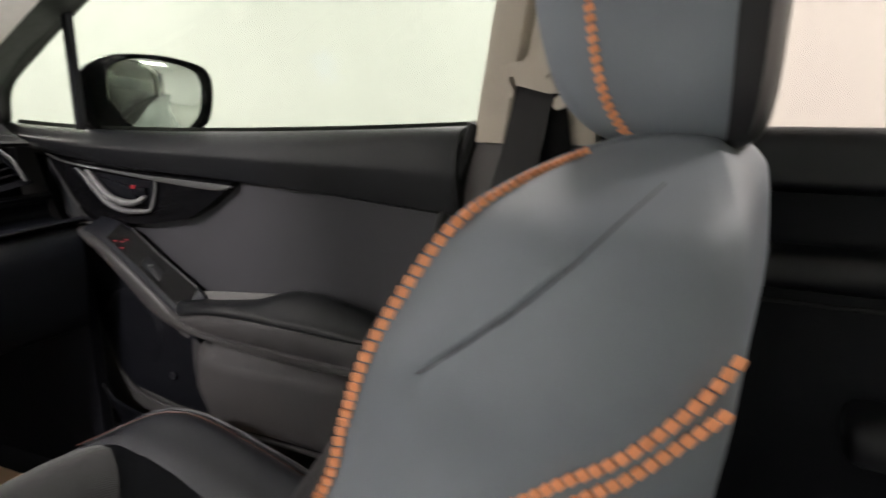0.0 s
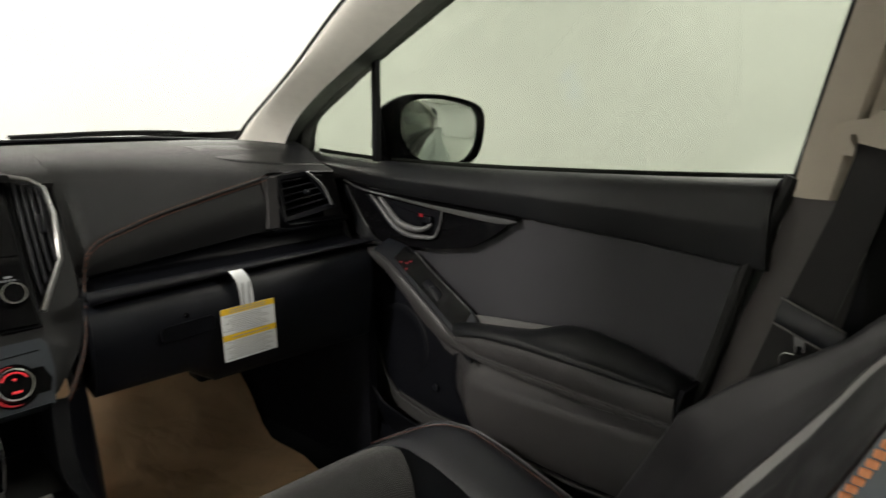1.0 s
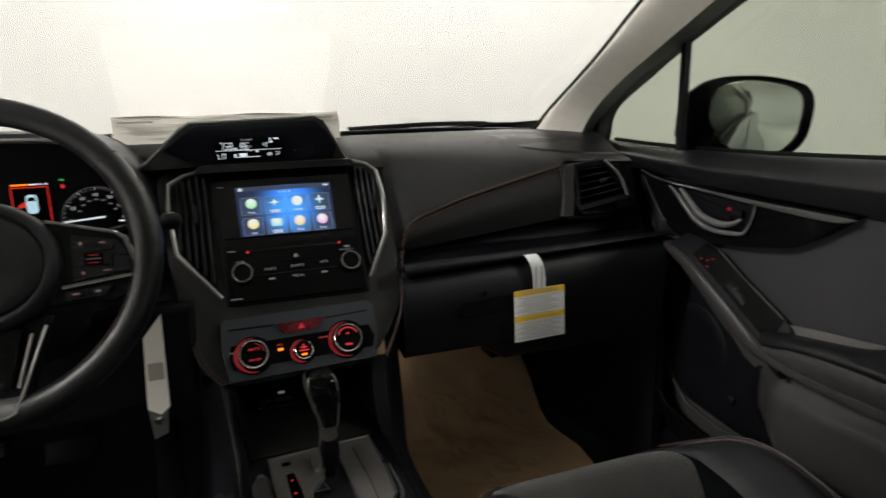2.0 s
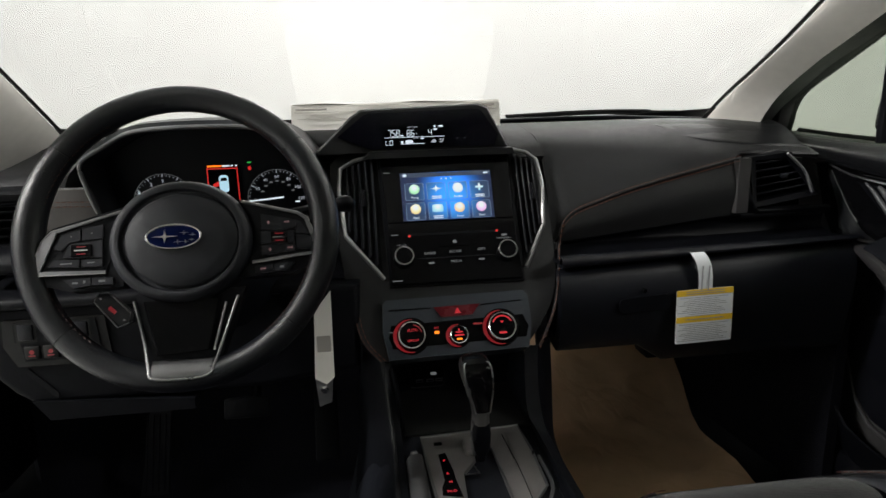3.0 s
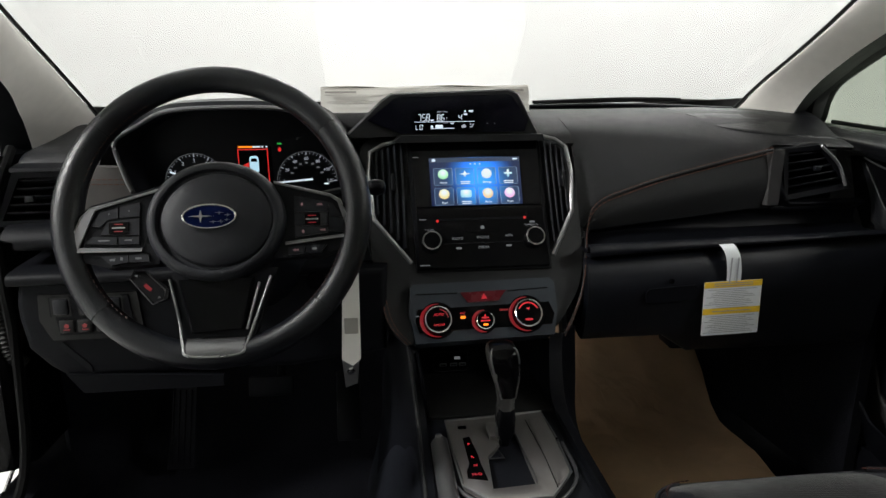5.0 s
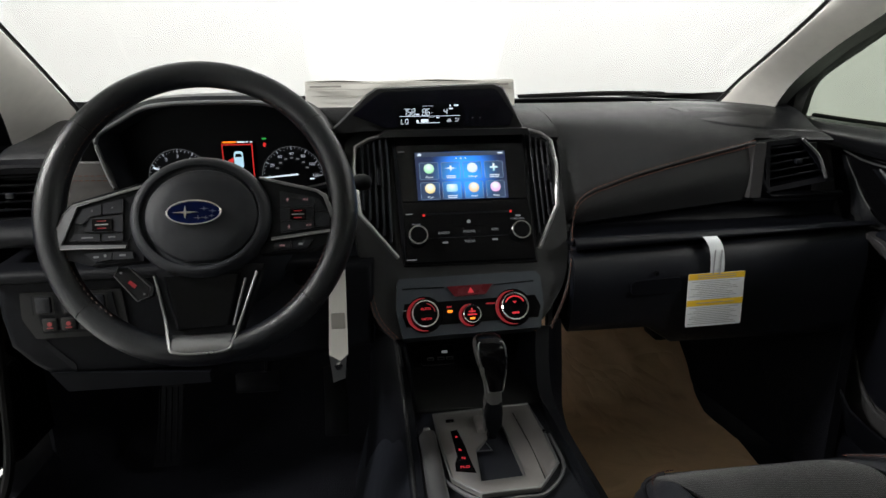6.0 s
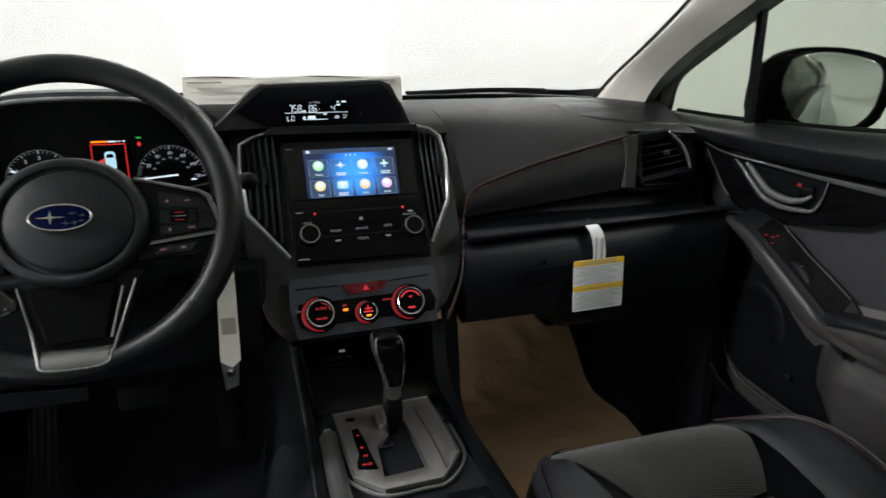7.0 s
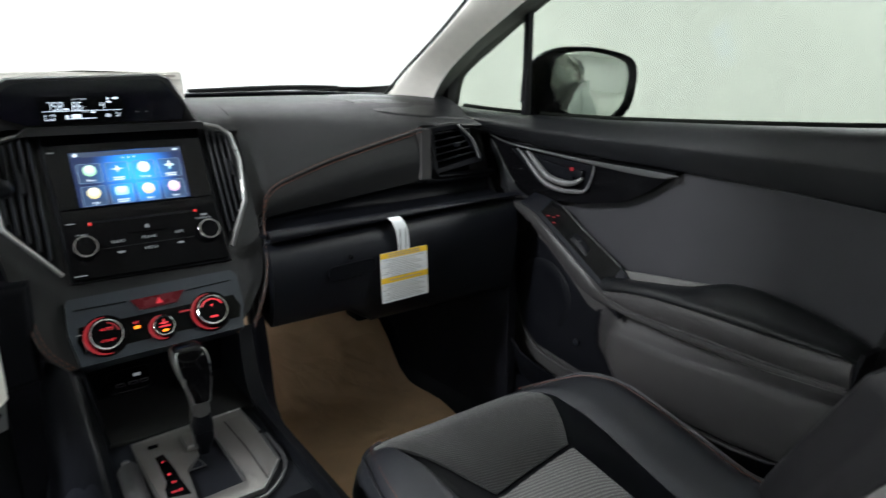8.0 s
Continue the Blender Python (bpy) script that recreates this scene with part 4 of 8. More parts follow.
# wall between the stack and the passenger's footwell
part("side_wall", loft([[(0.128, y, z), (0.152, y + 0.05, z), (0.160, y + 0.14, z)] for y, z in ((-0.035, 0.79), (-0.050, 0.73), (-0.070, 0.67), (-0.085, 0.60), (-0.10, 0.50), (-0.11, 0.36))], thick=0.008), DASH_LOW, stack)
# climate panel
cp = thing("climate_panel", ST @ Vector((0, -0.16, 0)), "slate grey climate panel with three red-lit dials", "climate control")
part("panel", prism([(-0.113, -0.121), (0.099, -0.118), (0.106, -0.126), (0.107, -0.165), (0.099, -0.206), (-0.112, -0.211), (-0.120, -0.165), (-0.117, -0.126)], -0.05, 0.012, ST, 0.005, 3), SLATE, cp)
part("black_band", prism([(-0.107, -0.160), (0.094, -0.156), (0.101, -0.174), (0.096, -0.190), (-0.106, -0.195), (-0.111, -0.178)], 0.011, 0.0135, ST, 0.001), PIANO, cp)
part("ridge", tube([ST @ Vector((-0.109, -0.1365, 0.0120)), ST @ Vector((-0.046, -0.1367, 0.0120))], 0.0012, 6), BLACK, cp)
part("ridge", tube([ST @ Vector((0.031, -0.1365, 0.0120)), ST @ Vector((0.094, -0.1335, 0.0120))], 0.0010, 6), BLACK, cp)
hz = part("hazard_button", prism([(-0.042, -0.1368), (0.029, -0.1355), (0.0165, -0.1510), (-0.0305, -0.1525)], 0.010, 0.0155, ST, 0.0015), HAZARD_RED, cp, "dark red hazard light button")
part("triangle", prism([(-0.0105, -0.1480), (-0.0010, -0.1478), (-0.0058, -0.1392)], 0.0156, 0.0161, ST), LETTER_RED, hz, "lit warning triangle")


def dial(u, v, r):
    """A turned dial of radius r with a bright ring, standing in a wider red-lit collar."""
    m = ST @ pose(u, v, 0.0125)
    d = part("dial", lathe([(r * 1.10, 0), (r * 1.02, 0.012), (r * 0.95, 0.0150), (r * 0.80, 0.0152)], m), PIANO, cp)
    part("collar", lathe([(r * 1.36, 0), (r * 1.36, 0.0030), (r * 1.31, 0.0048), (r * 1.12, 0.0050), (r * 1.10, 0)], m), PIANO, d)
    arc = [radians(a) for a in np.linspace(75, 290, 34)]
    part("lit_ring", tube([m @ Vector((r * 1.20 * math.cos(a), r * 1.20 * math.sin(a), 0.0046)) for a in arc], [0.0004 + 0.0022 * math.sin(math.pi * k / 33) for k in range(34)], 6, up=ST.to_3x3() @ Vector((0, 0, 1)), flat=0.5), RED_DIM, d, "red lit ring")
    part("silver_ring", lathe([(r * 1.0, 0.010), (r * 1.02, 0.0150), (r * 0.98, 0.0168), (r * 0.90, 0.0164), (r * 0.87, 0.013)], m), CHROME, d, "satin silver ring")
    return d, m


d1, m1 = dial(-0.0780, -0.1776, 0.0203)
part("dial_word", words("AUTO", 0.0056, m1 @ pose(0.001, 0.0065, 0.0158)), LETTER_RED, d1)
part("dial_word", words("ON/OFF", 0.0046, m1 @ pose(0.001, -0.0085, 0.0158)), LETTER_RED, d1)
part("dial_arc", tube([m1 @ Vector((0.0148 * math.sin(radians(a)), 0.0148 * math.cos(radians(a)), 0.0156)) for a in np.linspace(10, 80, 10)], 0.0008, 6), RED_DIM, d1)
d2, m2 = dial(-0.0081, -0.1818, 0.0136)
part("dial_mark", join(prism(rrect(0.011, 0.0020, 0.0006, 1, 0, 0.0035), 0.0154, 0.0159, m2), prism(rrect(0.0022, 0.007, 0.0006, 1, 0, 0.005), 0.0154, 0.0159, m2), prism(rrect(0.014, 0.0024, 0.0006, 1, 0, -0.001), 0.0154, 0.0159, m2)), LETTER_RED, d2)
part("amber_lamp", prism(rrect(0.0075, 0.0032, 0.0008, 1, 0, -0.0068), 0.0154, 0.0159, m2), AMBER_GLOW, d2)
d3, m3 = dial(0.0578, -0.1738, 0.0212)
part("dial_arc", tube([m3 @ Vector((0.0152 * math.sin(radians(a)), 0.0152 * math.cos(radians(a)), 0.0157)) for a in np.linspace(-66, 66, 16)], 0.0011, 6), LETTER_RED, d3)
part("dial_mark", join(prism([(-0.003, 0.0075), (0.003, 0.0075), (0, 0.0040)], 0.0154, 0.0159, m3), prism(rrect(0.011, 0.0030, 0.0006, 1, 0, -0.0100), 0.0154, 0.0159, m3)), LETTER_RED, d3)
part("button_word", words("A/C", 0.0048, ST @ pose(-0.0400, -0.1680, 0.0140)), LETTER_RED, cp)
part("amber_lamp", prism(rrect(0.0075, 0.0040, 0.0008, 1, -0.0395, -0.1745), 0.0136, 0.0143, ST), AMBER_GLOW, cp)
part("button_mark", prism(rrect(0.014, 0.0026, 0.0006, 1, 0.0235, -0.1655), 0.0136, 0.0141, ST), RED_DIM, cp)
part("button_mark", prism(rrect(0.006, 0.0012, 0.0004, 1, -0.108, -0.170), 0.0136, 0.0141, ST), PALE_GLOW, cp)

# ---- upper display in its hood ----
ud = thing("trip_display", (0, 0.10, 1.0), "hooded black trip display with white lit digits", "display")
front = [(-0.150, 1.012), (-0.212, 1.010), (-0.186, 1.034), (-0.150, 1.068), (-0.134, 1.078), (0.054, 1.083), (0.070, 1.077), (0.104, 1.014)]
rows = []
for y, s, dz in ((0.26, 0.80, -0.028), (0.18, 0.92, -0.010), (0.09, 1.0, 0.001), (0.045, 1.005, 0.002), (0.040, 0.985, 0.001)):
    rows.append([(-0.03 + (x + 0.03) * s, y, 1.012 + (z - 1.012) * s + dz) for x, z in front])
part("hood", loft(rows, closed=True, cap=True), DASH_SOFT, ud)
inner = [(-0.120, 1.0175), (-0.172, 1.0390), (-0.131, 1.0715), (-0.122, 1.0750), (0.050, 1.0775), (0.058, 1.0745), (0.086, 1.036), (0.080, 1.0185)]
part("glass", prism(inner, -0.002, 0.004, basis((0, 0.0385, 0), (1, 0, 0), (0, 0, 1)), 0.001), DISPLAY_GLASS, ud, "dark smoked display window")
part("sill", prism([(-0.135, 1.004), (0.112, 1.004), (0.108, 1.014), (-0.122, 1.015)], -0.06, 0.010, basis((0, 0.036, 0), (1, 0, 0), (0, 0, 1)), 0.004), DASH_SOFT, ud)
dm = basis((0, 0.0340, 0), (1, 0, 0), (0, 0, 1))
panel = part("lit_field", prism([(-0.103, 1.0185), (0.002, 1.0185), (0.002, 1.0545), (-0.103, 1.0550)], 0.0, 0.0004, dm), PIANO, ud)
SEGMENTS = {"0": "abcdef", "4": "bcfg", "5": "acdfg", "6": "acdefg", "7": "abc", "8": "abcdefg", "L": "def", "O": "abcdef"}


def segment_digit(char, x, z, w, h):
    """One seven-bar digit with its lower left corner at x, z; it leans a little to the right."""
    k, e = 0.0010, 0.0004
    bars = {"a": (e, h, w - e, h), "d": (e, 0, w - e, 0), "g": (e, h / 2, w - e, h / 2), "f": (0, h / 2 + e, 0, h - e), "e": (0, e, 0, h / 2 - e), "b": (w, h / 2 + e, w, h - e), "c": (w, e, w, h / 2 - e)}
    out = []
    for name in SEGMENTS[char]:
        x0, z0, x1, z1 = bars[name]
        if x0 == x1:
            quad = [(x0 - k / 2, z0), (x0 + k / 2, z0), (x1 + k / 2, z1), (x1 - k / 2, z1)]
        else:
            quad = [(x0, z0 - k / 2), (x1, z0 - k / 2), (x1, z0 + k / 2), (x0, z0 + k / 2)]
        out.append(prism([(x + a + 0.07 * b, z + b) for a, b in quad], 0.0005, 0.0009, dm))
    return join(*out)


for body, x, z, w, h, pitch in (("758", -0.0930, 1.0372, 0.0046, 0.0102, 0.0068), ("86", -0.0622, 1.0368, 0.0044, 0.0100, 0.0066), ("4", -0.0278, 1.0376, 0.0046, 0.0092, 0.006), ("LO", -0.0966, 1.0238, 0.0042, 0.0074, 0.0064)):
    for k, char in enumerate(body):
        part("digit", segment_digit(char, x + pitch * k, z, w, h), WHITE_GLOW, panel)
for body, size, x, z in (("F", 0.0048, -0.0466, 1.0405), ("OUT TEMP", 0.0036, -0.0535, 1.0510), ("AUTO", 0.0030, -0.0485, 1.0337)):
    part("small_word", words(body, size, dm @ pose(x, z, 0.0006), 0.0002), DIAL_GLOW, panel)
for w, h, u, z in ((0.098, 0.0007, -0.050, 1.0357), (0.0120, 0.0050, -0.0590, 1.0284), (0.038, 0.0010, -0.0535, 1.0252), (0.0052, 0.0022, -0.0702, 1.0382), (0.0036, 0.0040, -0.0705, 1.0280), (0.0060, 0.0026, -0.0165, 1.0470), (0.0028, 0.0030, -0.0175, 1.0515), (0.0072, 0.0026, -0.0080, 1.0518), (0.0052, 0.0020, -0.0380, 1.0332)):
    part("display_bar", prism(rrect(w, h, min(w, h) * 0.2, 1, u, z), 0.0006, 0.0010, dm), WHITE_GLOW, panel)
part("fan_mark", join(prism(ellipse(0.0042, 0.0020, 14, -0.0195, 1.0278), 0.0006, 0.0010, dm), prism(ellipse(0.0024, 0.0024, 12, -0.0190, 1.0290), 0.0006, 0.0010, dm)), DIAL_GLOW, panel)
part("seat_mark", join(prism([(-0.0100, 1.0262), (-0.0055, 1.0262), (-0.0030, 1.0320), (-0.0045, 1.0322), (-0.0065, 1.0280), (-0.0100, 1.0278)], 0.0006, 0.0010, dm), prism(ellipse(0.0014, 0.0014, 10, -0.0085, 1.0312), 0.0006, 0.0010, dm)), DIAL_GLOW, panel)
for u in (0.0189, 0.0309):
    part("sensor_dot", prism(ellipse(0.0008, 0.0008, 8, u, 1.032), 0.0002, 0.0006, dm), PALE_GLOW, ud)

# sheet of paper standing behind the display
rows = []
for k in range(9):
    f = k / 8
    rows.append([(-0.256 + 0.380 * j / 16 + 0.004 * f * math.sin(j), 0.186 + 0.010 * f + 0.004 * math.sin(j * 0.7) * f, 1.044 + 0.046 * f + 0.0008 * math.sin(j * 0.9 + 1)) for j in range(17)])
sheet = thing("paper_sheet", (-0.06, 0.18, 1.044), "white printed paper sheet propped behind the display", "paper")
part("sheet", loft(rows, thick=0.0006), PAPER, sheet)
rows = [[(-0.256 + 0.380 * j / 16 + 0.004 * math.sin(j) * (1 - f), 0.196 + 0.22 * f, 1.0905 - 0.022 * f - 0.012 * f * f + 0.0015 * math.sin(j * 0.8 + 3 * f)) for j in range(17)] for f in (0.0, 0.2, 0.4, 0.6, 0.8, 1.0)]
part("sheet_back", loft(rows, thick=0.0006), PAPER, sheet)
sm = basis((-0.065, 0.1905, 1.089), (1, 0, 0), (0, 0.2, 1))
for w, h, u, v in ((0.376, 0.0010, 0, -0.0025), (0.055, 0.0036, 0.150, -0.0065), (0.055, 0.0030, -0.155, -0.0075), (0.37, 0.0007, 0, -0.0125), (0.36, 0.0008, 0, -0.024)):
    part("print_bar", prism(rrect(w, h, h * 0.2, 1, u, v), 0.0, 0.0022, sm), PAPER_INK if w < 0.1 else PAPER_FAINT, sheet)

# ---- centre console and gear lever ----
con = thing("centre_console", (0, -0.25, 0.34), "black centre console with brushed gear plate", "centre console")
sect = [(-0.20, 0.34), (-0.155, 0.52), (-0.128, 0.585), (-0.108, 0.606), (-0.09, 0.610), (0.08, 0.610), (0.096, 0.606), (0.112, 0.590), (0.140, 0.50), (0.19, 0.34)]
rows = []
for y, dz, s in ((0.10, 0.0, 1.0), (-0.10, 0.0, 1.0), (-0.30, -0.002, 1.0), (-0.45, -0.004, 1.02), (-0.80, 0.0, 1.05), (-1.1, 0.0, 1.05)):
    rows.append([(x * s, y, z + (dz if z > 0.55 else 0)) for x, z in [tuple(p) for p in spline(sect, 3)]])
part("tunnel", loft(rows, cap=False, thick=0.01), DASH_LOW, con)
# flanks that carry the stack down to the tunnel
for s, xi, xo in ((-1, -0.110, -0.150), (1, 0.100, 0.140)):
    inner_l = spline([(xi, -0.085, 0.715), (xi - s * 0.003, -0.110, 0.665), (xi - s * 0.008, -0.150, 0.622), (xi - s * 0.008, -0.22, 0.612), (xi - s * 0.004, -0.42, 0.610)], 5)
    mid_l = spline([(xi + s * 0.014, -0.090, 0.716), (xi + s * 0.008, -0.122, 0.664), (xi + s * 0.004, -0.165, 0.618), (xi + s * 0.004, -0.23, 0.608), (xi + s * 0.006, -0.42, 0.604)], 5)
    out_l2 = spline([(xo, -0.060, 0.716), (xo - s * 0.006, -0.090, 0.650), (xo - s * 0.014, -0.13, 0.585), (xo - s * 0.016, -0.22, 0.565), (xo - s * 0.014, -0.42, 0.560)], 5)
    foot = spline([(xo + s * 0.012, 0.06, 0.62), (xo + s * 0.018, 0.04, 0.52), (xo + s * 0.03, 0.0, 0.42), (xo + s * 0.04, -0.1, 0.36), (xo + s * 0.04, -0.42, 0.34)], 5)
    part("flank", loft([[tuple(a), tuple(b_), tuple(c), tuple(d)] for a, b_, c, d in zip(inner_l, mid_l, out_l2, foot)], thick=0.008), BLACK, con)
    part("flank_edge", tube(mid_l, 0.0030, 8), DASH_SOFT, con)
# storage cubby behind the lever
part("cubby", loft([[(-0.108, -0.10, 0.70), (-0.106, 0.0, 0.70), (0.098, 0.0, 0.70), (0.100, -0.10, 0.70)], [(-0.095, -0.14, 0.611), (-0.092, 0.0, 0.600), (0.088, 0.0, 0.600), (0.092, -0.14, 0.611)]], thick=0.004), BLACK, con)
part("cubby_floor", box(0.19, 0.15, 0.006, pose(-0.002, -0.07, 0.6125), 0.002), RUBBER, con)
usb = part("socket_plate", prism(rrect(0.058, 0.036, 0.006, 3), 0, 0.004, basis((-0.048, -0.004, 0.641), (1, 0, 0), (0, 0, 1)), 0.0012), PIANO, con, "gloss black socket plate")
part("plate_rim", tube([(-0.048 + x, -0.0085, 0.641 + z) for x, z in rrect(0.058, 0.036, 0.006, 3)], 0.0006, 5, closed=True), DASH_SOFT, usb)
for u in (-0.061, -0.043, -0.028):
    so = part("socket", prism(rrect(0.012, 0.0052, 0.001, 2), 0.004, 0.0055, basis((u, -0.004, 0.6350), (1, 0, 0), (0, 0, 1)), 0), SATIN, usb, "metal-rimmed socket")
    part("slot", prism(rrect(0.0095, 0.0026, 0.0008, 2), 0.0055, 0.0058, basis((u, -0.004, 0.6348), (1, 0, 0), (0, 0, 1)), 0), BLACK, so)
part("socket_mark", prism(rrect(0.010, 0.0046, 0.001, 1), 0.004, 0.0050, basis((-0.037, -0.004, 0.6465), (1, 0, 0), (0, 0, 1))), PALE_GLOW, usb)
# gear plate, open round the lever
gate_pts = [(-0.074, -0.157), (0.072, -0.146), (0.075, -0.220), (0.072, -0.300), (0.036, -0.346), (-0.036, -0.348), (-0.068, -0.314), (-0.073, -0.220)]
slot_pts = [(-0.005, -0.172), (0.018, -0.170), (0.021, -0.205), (0.023, -0.319), (-0.032, -0.323), (-0.027, -0.256), (-0.006, -0.226)]
mid = Vector((0.002, -0.250))


def cast(poly, a):
    """How far the outline of poly lies from the plate's middle in direction a."""
    d, best = Vector((math.cos(a), math.sin(a))), 0.0
    for p, q in zip(poly, poly[1:] + poly[:1]):
        p, q = Vector(p) - mid, Vector(q) - mid
        e = q - p
        det = d.x * -e.y + d.y * e.x
        if abs(det) > 1e-12:
            k, f = (p.x * -e.y + p.y * e.x) / det, (d.x * p.y - d.y * p.x) / det
            if -1e-6 <= f <= 1 + 1e-6 and k > 0:
                best = max(best, k)
    return best


turns = sorted([math.atan2(y - mid.y, x - mid.x) for x, y in gate_pts + slot_pts] + [radians(a) for a in range(-180, 180, 6)])
turns = [a for a, b in zip(turns, turns[1:] + [9.0]) if b - a > 0.004]


def plate_ring(poly, grow, z):
    return [(mid.x + (cast(poly, a) + grow) * math.cos(a), mid.y + (cast(poly, a) + grow) * math.sin(a), z) for a in turns]


part("gear_plate", loft([plate_ring(gate_pts, 0.0, 0.598), plate_ring(gate_pts, 0.0, 0.6125), plate_ring(gate_pts, -0.0012, 0.6142), plate_ring(gate_pts, -0.0035, 0.6150), plate_ring(slot_pts, 0.0030, 0.6148), plate_ring(slot_pts, 0.0008, 0.6140), plate_ring(slot_pts, 0.0, 0.6120), plate_ring(slot_pts, 0.0, 0.5990)], closed=True), GATE, con, "brushed grey gear plate")
part("plate_edge", tube([(x, y, 0.6140) for x, y in gate_pts], 0.0020, 8, closed=True), SATIN, con, "bright plate edge")
part("outer_lip", tube(spline([(-0.078, -0.290, 0.6120), (-0.074, -0.318, 0.6120), (-0.040, -0.357, 0.6120), (0.010, -0.358, 0.6120), (0.042, -0.354, 0.6120), (0.078, -0.306, 0.6120), (0.081, -0.230, 0.6120)], 4), 0.0024, 8), DARKSATIN, con, "satin outer lip")
part("slot_floor", prism([(-0.034, -0.166), (0.026, -0.166), (0.026, -0.326), (-0.036, -0.326)], 0.0, 0.0030, pose(0, 0, 0.6015)), BLACK, con)
part("slot_brush", box(0.026, 0.110, 0.004, pose(0.004, -0.262, 0.6060), 0.0015), RUBBER, con)
part("plate_fold", loft([[(0.047, y, 0.6156), (0.050, y, 0.6170), (xo_, y, 0.6148)] for y, xo_ in ((-0.168, 0.066), (-0.220, 0.069), (-0.290, 0.066), (-0.326, 0.050))], thick=0.0008), GATE, con)
part("plate_groove", tube(spline([(0.043, -0.170, 0.6152), (0.045, -0.215, 0.6152), (0.047, -0.265, 0.6152), (0.046, -0.332, 0.6152)], 4), 0.0007, 6), RUBBER, con)
part("slot_lip", tube([(0.0215, -0.200, 0.6146), (0.0240, -0.316, 0.6146)], 0.0013, 8), SATIN, con)
part("slot_block", box(0.014, 0.038, 0.012, pose(-0.011, -0.198, 0.6160), 0.003), GATE, con)
part("lever_mark", tube([(-0.0120, -0.2420, 0.6162), (-0.0270, -0.2630, 0.6162), (-0.0070, -0.2630, 0.6162)], 0.0011, 6, closed=True), SATIN, con)
part("mark_fill", prism([(-0.0125, -0.2440), (-0.0255, -0.2625), (-0.0080, -0.2625)], 0.0, 0.0020, pose(0, 0, 0.6135)), DASH_LOW, con)
ind = part("gear_letters_plate", prism([(-0.0550, -0.2080), (-0.0450, -0.2050), (-0.0400, -0.250), (-0.0395, -0.270), (-0.0360, -0.308), (-0.0610, -0.301), (-0.0600, -0.286), (-0.0545, -0.270)], 0.0, 0.0014, pose(0, 0, 0.6144), 0.0006), PIANO, con)
for body, x, y in (("P", -0.0490, -0.225), ("R", -0.0485, -0.256), ("N", -0.0470, -0.275), ("M-D", -0.0480, -0.2945)):
    part("gear_letter", words(body, 0.0070, pose(x, y, 0.6160), 0.0002), LETTER_RED, ind, "red lit gear letter")
part("release_button", box(0.012, 0.007, 0.003, pose(-0.052, -0.180, 0.6152), 0.001), PIANO, con)
part("side_bolster", loft([[(x, y, z) for x, z in spline([(-0.102, 0.598), (-0.098, 0.614), (-0.088, 0.621), (-0.078, 0.618), (-0.074, 0.606)], 3)] for y in (-0.208, -0.216, -0.30, -0.42)], thick=-0.004), DARKSATIN, con, "satin grey side rail")
part("cap_nub", box(0.010, 0.008, 0.010, pose(-0.088, -0.206, 0.618), 0.003), DARKSATIN, con)
part("button_tray", box(0.052, 0.05, 0.006, pose(0.058, -0.400, 0.6095), 0.002), BLACK, con)
part("red_button_mark", box(0.012, 0.003, 0.001, pose(0.066, -0.403, 0.6130), 0.0004), RED_DIM, con)

lev = thing("gear_lever", (0.002, -0.215, 0.604), "tall gear lever with gloss black and silver knob", "gear lever")
# height, middle, half width, front, back
LEVER = [(0.664, 0.0030, 0.0118, -0.2300, -0.2040), (0.675, 0.0032, 0.0108, -0.2315, -0.2030), (0.690, 0.0026, 0.0122, -0.2335, -0.2010), (0.710, 0.0010, 0.0160, -0.2365, -0.1985), (0.730, -0.0010, 0.0192, -0.2380, -0.1960), (0.748, -0.0028, 0.0207, -0.2370, -0.1945), (0.760, -0.0036, 0.0200, -0.2330, -0.1955), (0.767, -0.0040, 0.0160, -0.2270, -0.2000), (0.7695, -0.0040, 0.0090, -0.2200, -0.2070)]
lever_s = [(0.70 + (r[0] - 0.70) * (0.84 if r[0] > 0.70 else 1.0), *[float(q) for q in r[1:]]) for r in spline(LEVER, 3)]
rows = []
for z, cx, w, yf, yb in lever_s:
    d = yb - yf
    rows.append([(cx + x, 0.5 * (yf + yb) + y, z) for x, y in rrect(2 * w, d, min(w, d / 2) * 0.72, 4)])
part("knob", loft(rows, closed=True, cap=True), LEVER_GREY, lev, "satin grey knob body")
front = [(z, cx + 0.0012, w * 0.88, yf) for z, cx, w, yf, yb in lever_s if 0.684 < z < 0.7550]
part("front_insert", loft([[(cx + w * q, yf - 0.0014 + 0.0040 * q ** 4, z + 0.0010) for q in (-1, -0.75, -0.35, 0, 0.35, 0.75, 1)] for z, cx, w, yf in front], thick=0.002), PIANO, lev, "gloss black front insert")
border = [(cx - w, yf + 0.0020, z) for z, cx, w, yf in front] + [(cx + w, yf + 0.0020, z) for z, cx, w, yf in front[::-1]]
part("silver_edge", tube(border, 0.0013, 6, closed=True, up=(0, 1, 0)), SATIN, lev, "thin silver edge")
crown = [(z, cx, w, yf, yb) for z, cx, w, yf, yb in lever_s if z > 0.7440]
part("crown_insert", loft([[(cx + x + 0.0004, 0.5 * (yf + yb) - 0.0012 + y, z + 0.0011) for x, y in rrect(1.92 * w, yb - yf, min(w, (yb - yf) / 2) * 0.72, 4)] for z, cx, w, yf, yb in crown], closed=True, cap=True), PIANO, lev, "gloss black crown")
part("trigger", box(0.005, 0.008, 0.012, pose(-0.0150, -0.2350, 0.7180), 0.002), SATIN, lev, "small silver release button")
